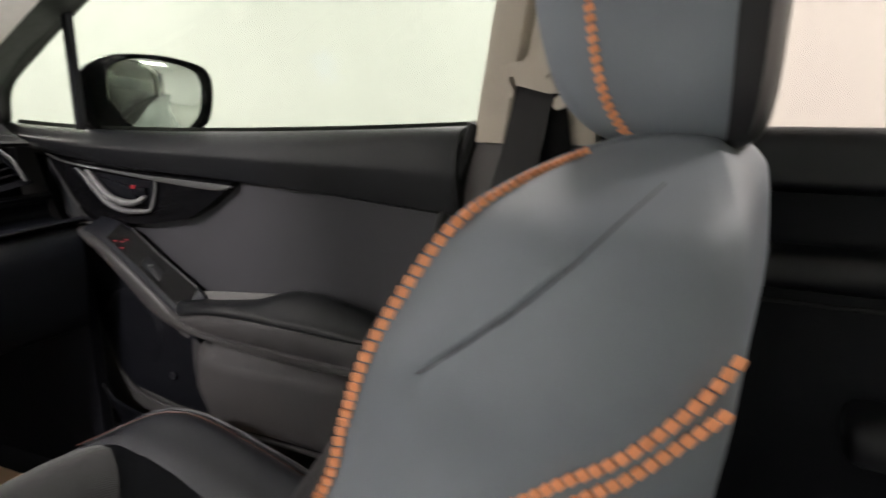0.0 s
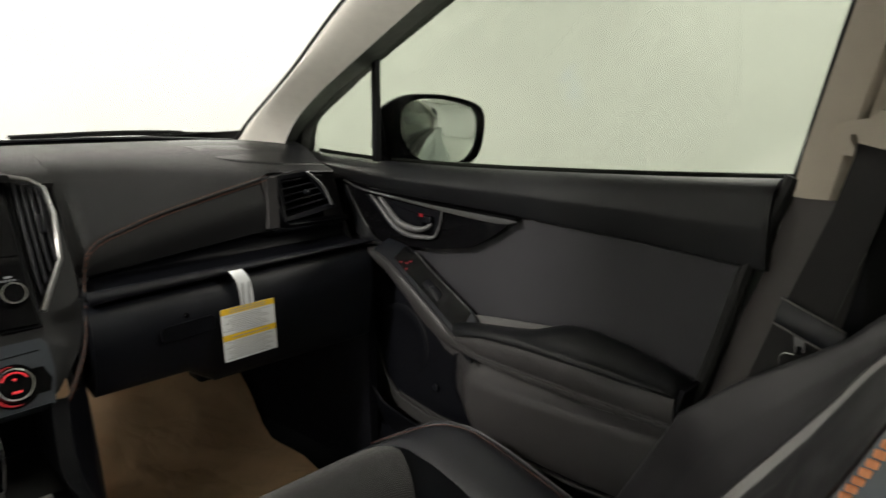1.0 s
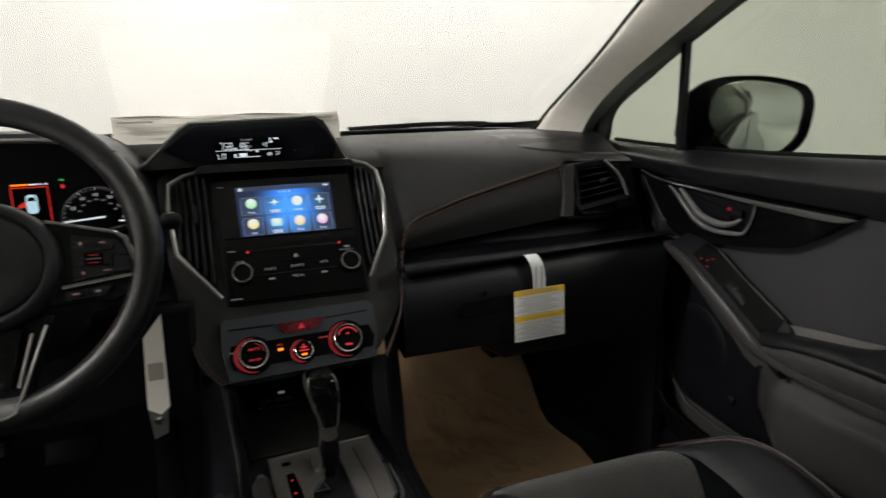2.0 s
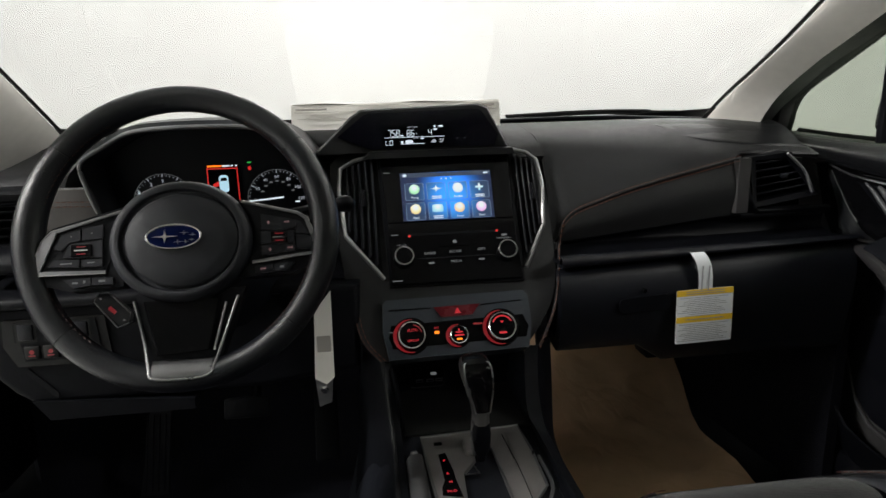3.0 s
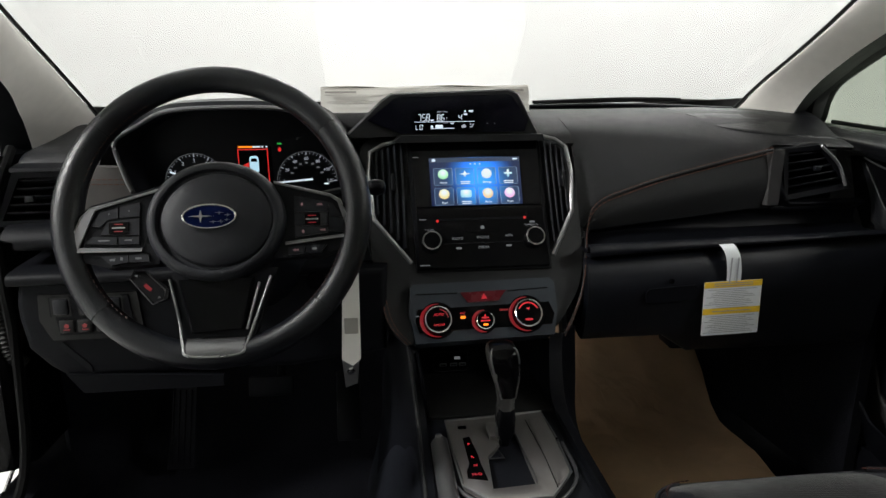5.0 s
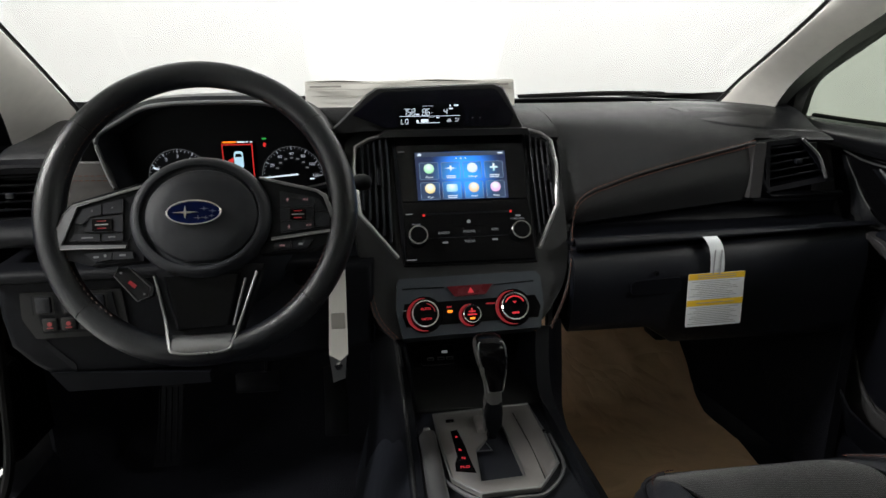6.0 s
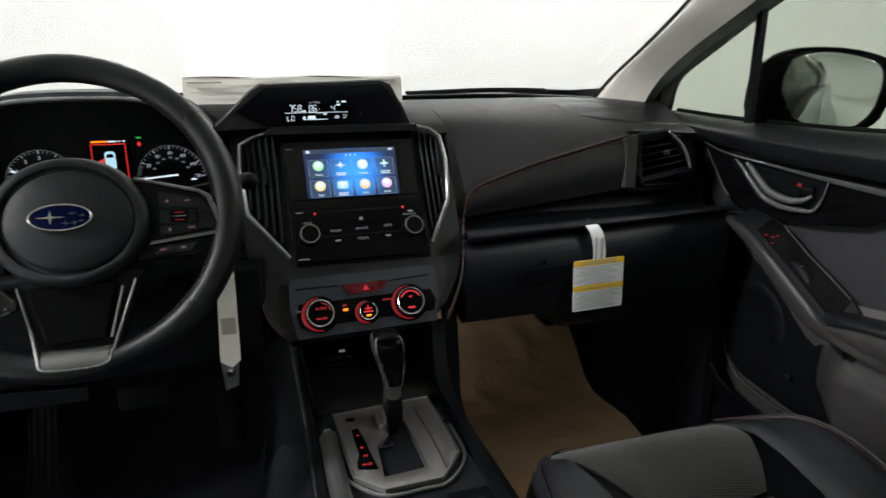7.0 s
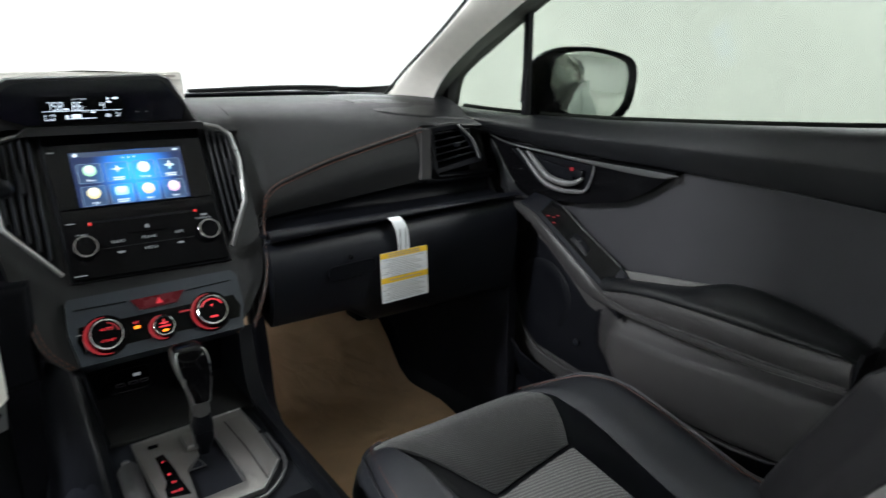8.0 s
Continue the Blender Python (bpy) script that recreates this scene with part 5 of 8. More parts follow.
part("collar", loft([[(0.003 + x, -0.217 + y, z) for x, y in rrect(2 * w, 2 * d, 0.006, 4)] for z, w, d in ((0.640, 0.0125, 0.0125), (0.650, 0.0130, 0.0130), (0.664, 0.0118, 0.0128), (0.668, 0.0105, 0.0120))], closed=True, cap=True), BLACK, lev)
part("stem", loft([[(0.003 + x, -0.219 + y, z) for x, y in rrect(2 * w, 2 * d, 0.004, 3)] for z, w, d in ((0.604, 0.0050, 0.0060), (0.618, 0.0065, 0.0080), (0.630, 0.0115, 0.0115), (0.642, 0.0120, 0.0120))], closed=True, cap=True), BLACK, lev)
part("stem_cheek", loft([[(x, y, z) for x, y in ((-0.0086, -0.226), (-0.0100, -0.218), (-0.0088, -0.210))] for z in (0.622, 0.645, 0.668)], thick=0.0012), LEVER_GREY, lev, "satin grey stem side")

# ---- steering wheel: local u across, v up its face ----
WH = basis((-0.3560, -0.213, 0.944), (1, 0, 0), (0, 0.38, 0.925))
sw = thing("steering_wheel", WH.translation, "black leather steering wheel with satin spokes and rust stitching", "steering wheel")
R0, RT = 0.1700, 0.0158
rows = []
for k in range(72):
    a = 2 * math.pi * k / 72
    grip = 1 + 0.10 * max(0, math.cos(2 * (a - radians(0)))) ** 4
    ring = []
    for j in range(12):
        b = 2 * math.pi * j / 12
        rr, w = RT * grip * math.cos(b), RT * 1.05 * grip * math.sin(b)
        ring.append(WH @ Vector(((R0 + rr) * math.cos(a), (R0 + rr) * math.sin(a), w)))
    rows.append(ring)
bm = loft(rows + rows[:1], closed=True)
bmesh.ops.remove_doubles(bm, verts=bm.verts, dist=1e-6)
part("rim", bm, LEATHER, sw)
for a in (38, 142, 222, 318):
    ring = [WH @ Vector(((R0 + 0.0158 * math.cos(radians(b))) * math.cos(radians(a)), (R0 + 0.0158 * math.cos(radians(b))) * math.sin(radians(a)), 0.0165 * math.sin(radians(b)))) for b in range(0, 360, 30)]
    part("leather_joint", tube(ring, 0.0007, 5, closed=True), RUBBER, sw)
for a0, a1 in ((-52, -15), (15, 60), (120, 165), (195, 232)):
    arc = [WH @ Vector(((R0 - 0.0145) * math.cos(radians(a)), (R0 - 0.0145) * math.sin(radians(a)), 0.007)) for a in np.linspace(a0, a1, 30)]
    stitch_row(arc, sw, WHEEL_THREAD, 0.0072, (0.0046, 0.0016, 0.0014), up=WH.to_3x3() @ Vector((0, 0, 1)), lean=25)
# hub
HC = (0.0042, -0.0108)
part("hub", loft([[WH @ Vector((HC[0] + x, HC[1] + y, h)) for x, y in ellipse(0.0822 * q, 0.0738 * q, 56)] for q, h in ((0.80, -0.050), (0.93, -0.040), (0.985, -0.022), (1.0, -0.004), (0.99, 0.008), (0.955, 0.017), (0.90, 0.0212), (0.86, 0.0220), (0.825, 0.0216), (0.808, 0.0200), (0.800, 0.0165))], closed=True, cap=True), HUB, sw)
part("airbag_cover", loft([[WH @ Vector((HC[0] + 0.0030 + x, HC[1] - 0.0005 + y, h)) for x, y in ellipse(0.0648 * q, 0.0556 * q, 56)] for q, h in ((1.0, 0.008), (1.0, 0.0175), (0.985, 0.0205), (0.95, 0.0225), (0.7, 0.0255), (0.35, 0.0275), (0.1, 0.0280))], closed=True, cap=True), HUB, sw)
em = part("emblem", prism(ellipse(0.0300, 0.0140, 40, 0.0005, -0.0090), 0.0265, 0.0305, WH, 0.001), BLUE_ENAMEL, sw, "dark blue oval badge with silver rim")
part("badge_rim", tube([WH @ Vector((x, y, 0.0305)) for x, y in ellipse(0.0300, 0.0140, 44, 0.0005, -0.0090)], 0.0013, 6, closed=True), CHROME, em)


def spark(cx, cy, a, b):
    return [(cx - a, cy), (cx - b * 0.20, cy + b * 0.14), (cx, cy + b), (cx + b * 0.20, cy + b * 0.14), (cx + a, cy), (cx + b * 0.20, cy - b * 0.14), (cx, cy - b), (cx - b * 0.20, cy - b * 0.14)]


part("badge_star", prism(spark(-0.0090, -0.0089, 0.0150, 0.0082), 0.0308, 0.0318, WH, 0.0003), CHROME, em, "bright silver star")
part("badge_marks", join(*[prism(spark(q[0] * 0.95 + 0.0005, q[1] * 0.95 - 0.0070, q[2] * 0.85, q[3] * 0.85), 0.0308, 0.0316, WH) for q in ((0.012, 0.002, 0.006, 0.003), (0.022, -0.001, 0.005, 0.003), (0.005, -0.009, 0.006, 0.003), (0.014, -0.009, 0.005, 0.003), (0.021, -0.007, 0.004, 0.0025))]), SPOKE_SILVER, em)
# side spokes: a dark arm, a thin silver frame, buttons set into it
SPOKES = (
    (-1, [(-0.062, 0.034), (-0.140, 0.012), (-0.172, -0.014), (-0.170, -0.048), (-0.120, -0.063), (-0.062, -0.060)],
     [(-0.058, 0.0304), (-0.110, 0.0155), (-0.140, 0.0079), (-0.150, -0.0029), (-0.164, -0.0387), (-0.160, -0.0432), (-0.081, -0.0441)],
     [(-0.080, -0.0408), (-0.1515, -0.0383), (-0.1345, 0.0058), (-0.110, 0.0134), (-0.057, 0.0286)]),
    (1, [(0.070, 0.036), (0.140, 0.020), (0.172, -0.008), (0.172, -0.038), (0.130, -0.056), (0.070, -0.058)],
     [(0.071, 0.0352), (0.138, 0.0177), (0.150, 0.0110), (0.166, -0.0289), (0.164, -0.0333), (0.084, -0.0420)],
     [(0.084, -0.0388), (0.1590, -0.0308), (0.1462, 0.0092), (0.138, 0.0154), (0.071, 0.0330)]))
for s, arm, outer, inner in SPOKES:
    sp_ = part("spoke", prism(arm, -0.016, 0.0075, WH, 0.006, 3), BLACK, sw)
    part("silver_bezel", prism(outer + inner, 0.004, 0.0115, WH, 0.0014, 2), SPOKE_SILVER, sp_, "satin silver spoke bezel")
    # brighter tube along the outline, drawing the bezel's edge highlight
    part("bezel_highlight", tube([WH @ Vector((u, v, 0.0112)) for u, v in outer], 0.0009, 6), SATIN, sp_)
    part("button_field", prism(outer[:-1] + [inner[0]], 0.002, 0.0085, WH, 0.001), BLACK, sp_)


def wheel_button(poly, lit, marks, h=0.0108):
    """A flush button cut to its outline, with its small printed marks."""
    b = part("wheel_button", prism(poly, 0.004, h, WH, 0.0009, 2), DASH_LOW, sw)
    for u, v, a, c in marks:
        glyph = prism(rrect(a, c, 0.0003, 1, u, v), h, h + 0.0004, WH)
        if lit and a < 0.004:
            glyph = prism([(u - 0.0019, v - 0.0004), (u, v + 0.0022), (u + 0.0019, v - 0.0004), (u + 0.0008, v - 0.0004), (u + 0.0008, v - 0.0022), (u - 0.0008, v - 0.0022), (u - 0.0008, v - 0.0004)], h, h + 0.0004, WH)
        elif lit:
            glyph = join(*[prism(rrect(0.0011, q * 0.0026, 0.0003, 1, u + d, v), h, h + 0.0004, WH) for d, q in ((-0.0022, 0.7), (-0.0005, 1.0), (0.0013, 0.6), (0.0026, 1.0))])
        part("button_mark", glyph, GLYPH_PINK if lit else PALE_GLOW, b)


wheel_button([(-0.137, -0.0130), (-0.129, 0.0030), (-0.1085, 0.0082), (-0.1085, -0.0040), (-0.120, -0.0060), (-0.1285, -0.0145)], False, [(-0.1185, 0.0010, 0.0014, 0.0018)])
wheel_button([(-0.1065, 0.0090), (-0.084, 0.0140), (-0.084, -0.0025), (-0.1065, -0.0040)], False, [(-0.096, 0.0040, 0.0014, 0.0018)])
wheel_button([(-0.1275, -0.0235), (-0.120, -0.0080), (-0.0845, -0.0048), (-0.084, -0.0250)], False, [])
wheel_button([(-0.143, -0.0335), (-0.137, -0.0255), (-0.1095, -0.0268), (-0.1095, -0.0352)], False, [(-0.1235, -0.0305, 0.013, 0.0014)])
wheel_button([(-0.107, -0.0268), (-0.084, -0.0268), (-0.084, -0.0352), (-0.107, -0.0352)], False, [(-0.0965, -0.0305, 0.008, 0.0014)])
wheel_button([(-0.127, -0.0490), (-0.0965, -0.0484), (-0.0965, -0.0568), (-0.115, -0.0595)], False, [(-0.1135, -0.0535, 0.006, 0.0022), (-0.1035, -0.0525, 0.0024, 0.0032)])
wheel_button([(-0.0955, -0.0484), (-0.073, -0.0488), (-0.072, -0.0568), (-0.0955, -0.0568)], False, [(-0.0845, -0.0525, 0.007, 0.0022)])
wheel_button([(0.095, 0.0175), (0.137, 0.0082), (0.135, -0.0030), (0.095, -0.0030)], True, [(0.104, 0.0066, 0.0030, 0.0030), (0.125, 0.0060, 0.0050, 0.0024)])
wheel_button([(0.1365, 0.0080), (0.1415, 0.0060), (0.1515, -0.0100), (0.1360, -0.0085)], False, [])
wheel_button([(0.095, -0.0042), (0.1345, -0.0045), (0.134, -0.0200), (0.095, -0.0195)], False, [])
wheel_button([(0.1360, -0.0098), (0.1520, -0.0115), (0.1540, -0.0285), (0.1360, -0.0275)], False, [])
wheel_button([(0.095, -0.0208), (0.1345, -0.0212), (0.1345, -0.0290), (0.095, -0.0340)], True, [(0.105, -0.0266, 0.0026, 0.0030), (0.128, -0.0255, 0.0060, 0.0026)])
wheel_button([(0.087, -0.0455), (0.107, -0.0440), (0.107, -0.0535), (0.087, -0.0549)], True, [(0.096, -0.0490, 0.0050, 0.0026)])
wheel_button([(0.108, -0.0440), (0.133, -0.0432), (0.126, -0.0526), (0.108, -0.0535)], False, [(0.118, -0.0480, 0.0050, 0.0024)])
for poly, mid in (([(-0.118, -0.0096), (-0.096, -0.0092), (-0.096, -0.0228), (-0.1175, -0.0226)], (-0.107, -0.0160)), ([(0.107, -0.0055), (0.125, -0.0060), (0.125, -0.0190), (0.107, -0.0181)], (0.116, -0.0122))):
    rk = part("rocker", prism(poly, 0.006, 0.0122, WH, 0.0010, 2), PIANO, sw)
    part("rocker_bar", prism(rrect(0.0150, 0.0016, 0.0005, 1, *mid), 0.0122, 0.0130, WH), SATIN, rk, "satin silver bar")
    for dv in (-0.0042, 0.0042):
        part("rocker_mark", prism(rrect(0.0100, 0.0011, 0.0003, 1, mid[0], mid[1] + dv), 0.0122, 0.0126, WH), RED_DIM, rk)
# lower spoke: dark arm, gloss insert, thin silver edges and a plate across the foot
part("lower_spoke", prism([(-0.050, -0.070), (-0.032, -0.160), (-0.024, -0.172), (0.032, -0.172), (0.042, -0.160), (0.074, -0.068)], -0.014, 0.003, WH, 0.005, 3), BLACK, sw)
part("spoke_insert", loft([[WH @ Vector((x + 0.010 * q * (0.5 - f), y, h)) for f, (x, y) in zip((0, 1, 1, 0), ((-0.040, -0.080), (0.047, -0.080), (0.034, -0.139), (-0.025, -0.142)))] for q, h in ((0.0, 0.0), (0.0, 0.0085), (0.5, 0.0105))], closed=True, cap=True), PIANO, sw, "gloss black lower spoke insert")
for edge in ([(0.0520, -0.0850), (0.0440, -0.1150), (0.0375, -0.1400)],):
    part("silver_edge", tube(spline([WH @ Vector((u, v, 0.0055)) for u, v in edge], 6), 0.0015, 8), SATIN, sw, "thin satin silver edge")
part("silver_foot", loft([[WH @ Vector((u, v, h)) for u in np.linspace(-0.030 + d, 0.036 - d, 8)] for v, h, d in ((-0.1480, 0.0030, -0.002), (-0.1510, 0.0085, 0.0), (-0.1560, 0.0128, 0.0), (-0.1610, 0.0158, 0.0005), (-0.1660, 0.0176, 0.002), (-0.1690, 0.0170, 0.005))], thick=0.002), DARKSATIN, sw, "satin silver foot of the lower spoke")
rim_line = [(-0.0510, -0.0780, 0.0055), (-0.0400, -0.1250, 0.0055), (-0.0335, -0.1560, 0.0125), (-0.0270, -0.1680, 0.0180), (0.0030, -0.1705, 0.0182), (0.0320, -0.1680, 0.0180), (0.0390, -0.1560, 0.0125), (0.0500, -0.1220, 0.0055), (0.0655, -0.0780, 0.0055)]
part("silver_border", tube(spline([WH @ Vector(p) for p in rim_line], 6), 0.0017, 8), SATIN, sw, "thin satin silver border")
# paddle and column
part("paddle", prism([(-0.101, -0.0635), (-0.1065, -0.0720), (-0.076, -0.104), (-0.062, -0.099), (-0.060, -0.088), (-0.088, -0.0640)], -0.030, -0.022, WH, 0.003), DASH_LOW, sw)
pad_line = [(-0.1000, -0.0615), (-0.1062, -0.0730), (-0.0790, -0.1048), (-0.0660, -0.1000), (-0.0645, -0.0880), (-0.0900, -0.0625)]
part("paddle_edge", tube([WH @ Vector((u, v, -0.0218)) for u, v in pad_line], 0.0008, 6, closed=True), DARKSATIN, sw, "thin grey paddle edge")
part("paddle_mark", box(0.010, 0.0042, 0.001, WH @ pose(-0.0850, -0.0840, -0.0216, 0, 0, -42), 0), RED_DIM, sw)
for u, v in ((-0.0985, -0.0695), (-0.0715, -0.0965)):
    part("paddle_mark", box(0.0022, 0.0022, 0.001, WH @ pose(u, v, -0.0216), 0), PALE_GLOW, sw)
col = thing("steering_column", (-0.36, 0.0, 0.80), "black steering column shroud with stalks", "steering column")
part("shroud", loft([[WH @ Vector((0.01 + x, -0.02 + y, -w)) for x, y in ellipse(0.052 + w * 0.15, 0.048 + w * 0.2, 20)] for w in (0.048, 0.08, 0.14, 0.22)], closed=True, cap=True), DASH_LOW, col)
st_r = part("stalk", tube([WH @ Vector((0.06, 0.020, -0.065)), WH @ Vector((0.13, 0.034, -0.062)), WH @ Vector((0.196, 0.046, -0.060))], [0.007, 0.007, 0.006], 8), BLACK, col)
part("stalk_end", lathe([(0.0055, -0.013), (0.0090, -0.010), (0.0112, -0.004), (0.0112, 0.003), (0.0090, 0.009), (0.0050, 0.012), (0.0010, 0.013)], basis(WH @ Vector((0.194, 0.042, -0.060)), WH.to_3x3() @ Vector((0, 1, 0)), WH.to_3x3() @ Vector((0, 0, 1))), 16), BLACK, st_r)
part("stalk", tube([WH @ Vector((-0.06, 0.010, -0.06)), WH @ Vector((-0.13, 0.006, -0.06)), WH @ Vector((-0.180, 0.004, -0.058))], [0.007, 0.007, 0.008], 8), BLACK, col)
part("ignition_button", lathe([(0.014, 0), (0.013, 0.004)], basis((-0.255, -0.085, 0.815), (1, 0, 0), (0, 0.1, 1)), 18), PIANO, col)

# metal strip that hangs beside the column
st = thing("metal_strip", (-0.207, -0.150, 0.66), "flat grey metal strip with a bolt, hanging beside the steering column", "metal strip")
part("strip", prism([(-0.217, 0.800), (-0.192, 0.830), (-0.194, 0.700), (-0.206, 0.690), (-0.222, 0.700)], -0.002, 0.002, basis((0, -0.150, 0), (1, 0, 0), (0, 0.06, 1)), 0.0008), PAPER, st)
part("printed_patch", prism(rrect(0.020, 0.024, 0.001, 1, -0.206, 0.752), 0.002, 0.0026, basis((0, -0.150, 0), (1, 0, 0), (0, 0.06, 1))), PAPER_INK, st)
part("hook", prism([(-0.222, 0.702), (-0.196, 0.702), (-0.200, 0.662), (-0.218, 0.656)], -0.003, 0.0015, basis((0, -0.150, 0), (1, 0, 0), (0, 0.06, 1)), 0.001), DARKSATIN, st)
part("bolt", lathe([(0.0065, 0), (0.0065, 0.005), (0.004, 0.008)], basis((-0.209, -0.110, 0.682), (1, 0, 0), (0, 0.06, 1)) @ pose(0, 0, 0.001), 6), CHROME, st)

# pedals and foot rest
fr = thing("foot_rest", (-0.55, 0.20, 0.36), "black ribbed rubber foot rest", "foot rest")
part("pad", prism([(-0.585, 0.0), (-0.535, 0.0), (-0.522, 0.165), (-0.560, 0.165)], 0, 0.012, basis((0, 0.15, 0.375), (1, 0, 0), (0, 0.25, 1)), 0.004), BLACK, fr)
for k in range(4):
    part("rib", box(0.003, 0.145, 0.004, basis((0, 0.15, 0.375), (1, 0, 0), (0, 0.25, 1)) @ pose(-0.570 + 0.011 * k, 0.080, 0.013, 0, 0, -4), 0.001), BLACK, fr)
bp_ = thing("brake_pedal", (-0.375, 0.15, 0.54), "wide black rubber brake pedal", "pedal")
part("pad", box(0.085, 0.038, 0.014, basis((-0.376, 0.15, 0.537), (1, 0, 0), (0, 0.35, 1)), 0.005), BLACK, bp_)
part("arm", tube([(-0.36, 0.165, 0.545), (-0.36, 0.24, 0.62), (-0.36, 0.30, 0.75)], 0.008, 8), BLACK, bp_)
ap = thing("accelerator_pedal", (-0.25, 0.22, 0.40), "narrow black rubber accelerator pedal", "pedal")
part("pad", box(0.048, 0.14, 0.012, basis((-0.235, 0.20, 0.46), (1, 0, 0), (0, 0.45, 1)), 0.005), BLACK, ap)
part("arm", tube([(-0.235, 0.24, 0.50), (-0.235, 0.32, 0.62)], 0.008, 8), BLACK, ap)

# ---- brown paper on the passenger's floor ----
PAPER_EDGE = [(-0.62, 0.57), (-0.2, 0.57), (0.0, 0.568), (0.08, 0.580), (0.14, 0.576), (0.20, 0.574), (0.25, 0.584), (0.30, 0.600), (0.34, 0.606), (0.40, 0.606), (0.54, 0.600)]
rows = []
random.seed(4)
prof = [tuple(p) for p in spline([(-0.62, 0.352), (-0.30, 0.355), (0.0, 0.358), (0.20, 0.360), (0.30, 0.372), (0.38, 0.430), (0.47, 0.520), (0.54, 0.600)], 9)]
for i, (y, z) in enumerate(prof):
    row = []
    for j in range(41):
        x = 0.175 + (lerp_table(y, PAPER_EDGE) - 0.175) * j / 40
        w = noise.noise(Vector((x * 6, y * 6, 3))) * 0.018 + (0.5 - abs(noise.noise(Vector((x * 9 + y * 5, y * 8, 8))))) * 0.020 + abs(noise.noise(Vector((x * 20, y * 15, 5)))) * 0.003
        w *= 1.0 - 0.7 * (j / 40) ** 6
        row.append((x, y - 0.4 * w, z + 0.006 + w + (0.003 if j == 40 else 0)))
    rows.append(row)
solid("floor_paper", loft(rows, thick=-0.0006), KRAFT, "crumpled brown kraft paper protecting the passenger footwell floor", "floor paper")
# dark inner side of the footwell
tagged(part("trim_footwell", loft([[(0.66, y, z) for z in (0.36, 0.6, 0.84)] for y in (-0.06, 0.25, 0.60)], thick=0.02), CARPET), "black footwell side trim", "side trim", kind="structure")
kp = [[(x + 0.02 * math.sin(3.14 * k / 6), y, 0.36 + 0.30 * k / 6) for k in range(7)] for x, y in ((0.60, 0.50), (0.635, 0.20), (0.655, -0.02))]
tagged(part("trim_kick_panel", loft(kp, thick=0.006), CARPET), "black kick panel beside the footwell", "side trim", kind="structure")

# ---- hang tag on the glovebox ----
tag = thing("hang_tag", (0.389, -0.095, 0.705), "white and yellow printed card hanging on a paper loop", "hang tag")
TM = basis((0.3885, -0.097, 0.7475), (1, 0, 0.02), (0, 0, 1))
part("card", prism(rrect(0.0945, 0.089, 0.002, 2), -0.0004, 0.0004, TM), CARD, tag)
for v, h in ((0.0395, 0.0100), (-0.0045, 0.0100)):
    part("yellow_band", prism(rrect(0.0945, h, 0.0006, 1, 0, v), 0.0005, 0.0009, TM), YELLOW, tag, "yellow printed band")
for k in range(11):
    part("print_line", prism(rrect(0.080 - 0.010 * (k * 7 % 4), 0.0008, 0.0002, 1, -0.001 - 0.002 * (k % 3), 0.0310 - 0.0030 * k), 0.0005, 0.0008, TM), INK, tag)
for k in range(10):
    part("print_line", prism(rrect(0.082 - 0.012 * (k * 5 % 3), 0.0008, 0.0002, 1, -0.001 - 0.002 * (k % 2), -0.0130 - 0.0030 * k), 0.0005, 0.0008, TM), INK, tag)
for v in (0.0412, 0.0376, -0.0045):
    part("print_line", prism(rrect(0.064, 0.0012, 0.0003, 1, 0.0, v), 0.0010, 0.0013, TM), INK, tag)
rows = [[(x0, y, z), (x0 + 0.023, y, z + 0.0006)] for x0, y, z in spline([(0.376, -0.0975, 0.790), (0.375, -0.098, 0.810), (0.371, -0.097, 0.832), (0.366, -0.090, 0.8455), (0.365, -0.070, 0.8505)], 5)]
lp = part("loop", loft(rows, thick=0.0005), CARD, tag, "white paper loop")
for d in (0.006, 0.017):
    part("loop_print", prism(rrect(0.0022, 0.040, 0.0004, 1, 0.374 + d, 0.810), 0, 0.0005, basis((0, -0.0990, 0), (1, 0, 0), (0, 0, 1))), INK, lp)

# ---- passenger's front door ----
door = thing("front_door", (0.72, -0.30, 0.45), "closed front passenger door with black and charcoal trim", "car door")
skin = [(0.26, 1.00), (0.26, 0.50), (0.10, 0.44), (-0.58, 0.44), (-0.62, 0.53), (-0.705, 0.735), (-0.75, 0.905), (-0.786, 1.00)]
part("inner_skin", prism(yz(skin), 0.0, 0.045, door_plane(0.765), 0.008), DOOR_HARD, door)
part("outer_skin", prism(yz([(0.28, 1.0), (0.28, 0.40), (-0.60, 0.38), (-0.80, 1.0)]), 0, 0.03, door_plane(0.83), 0.01), PAINT, door, "cool grey painted outer skin")
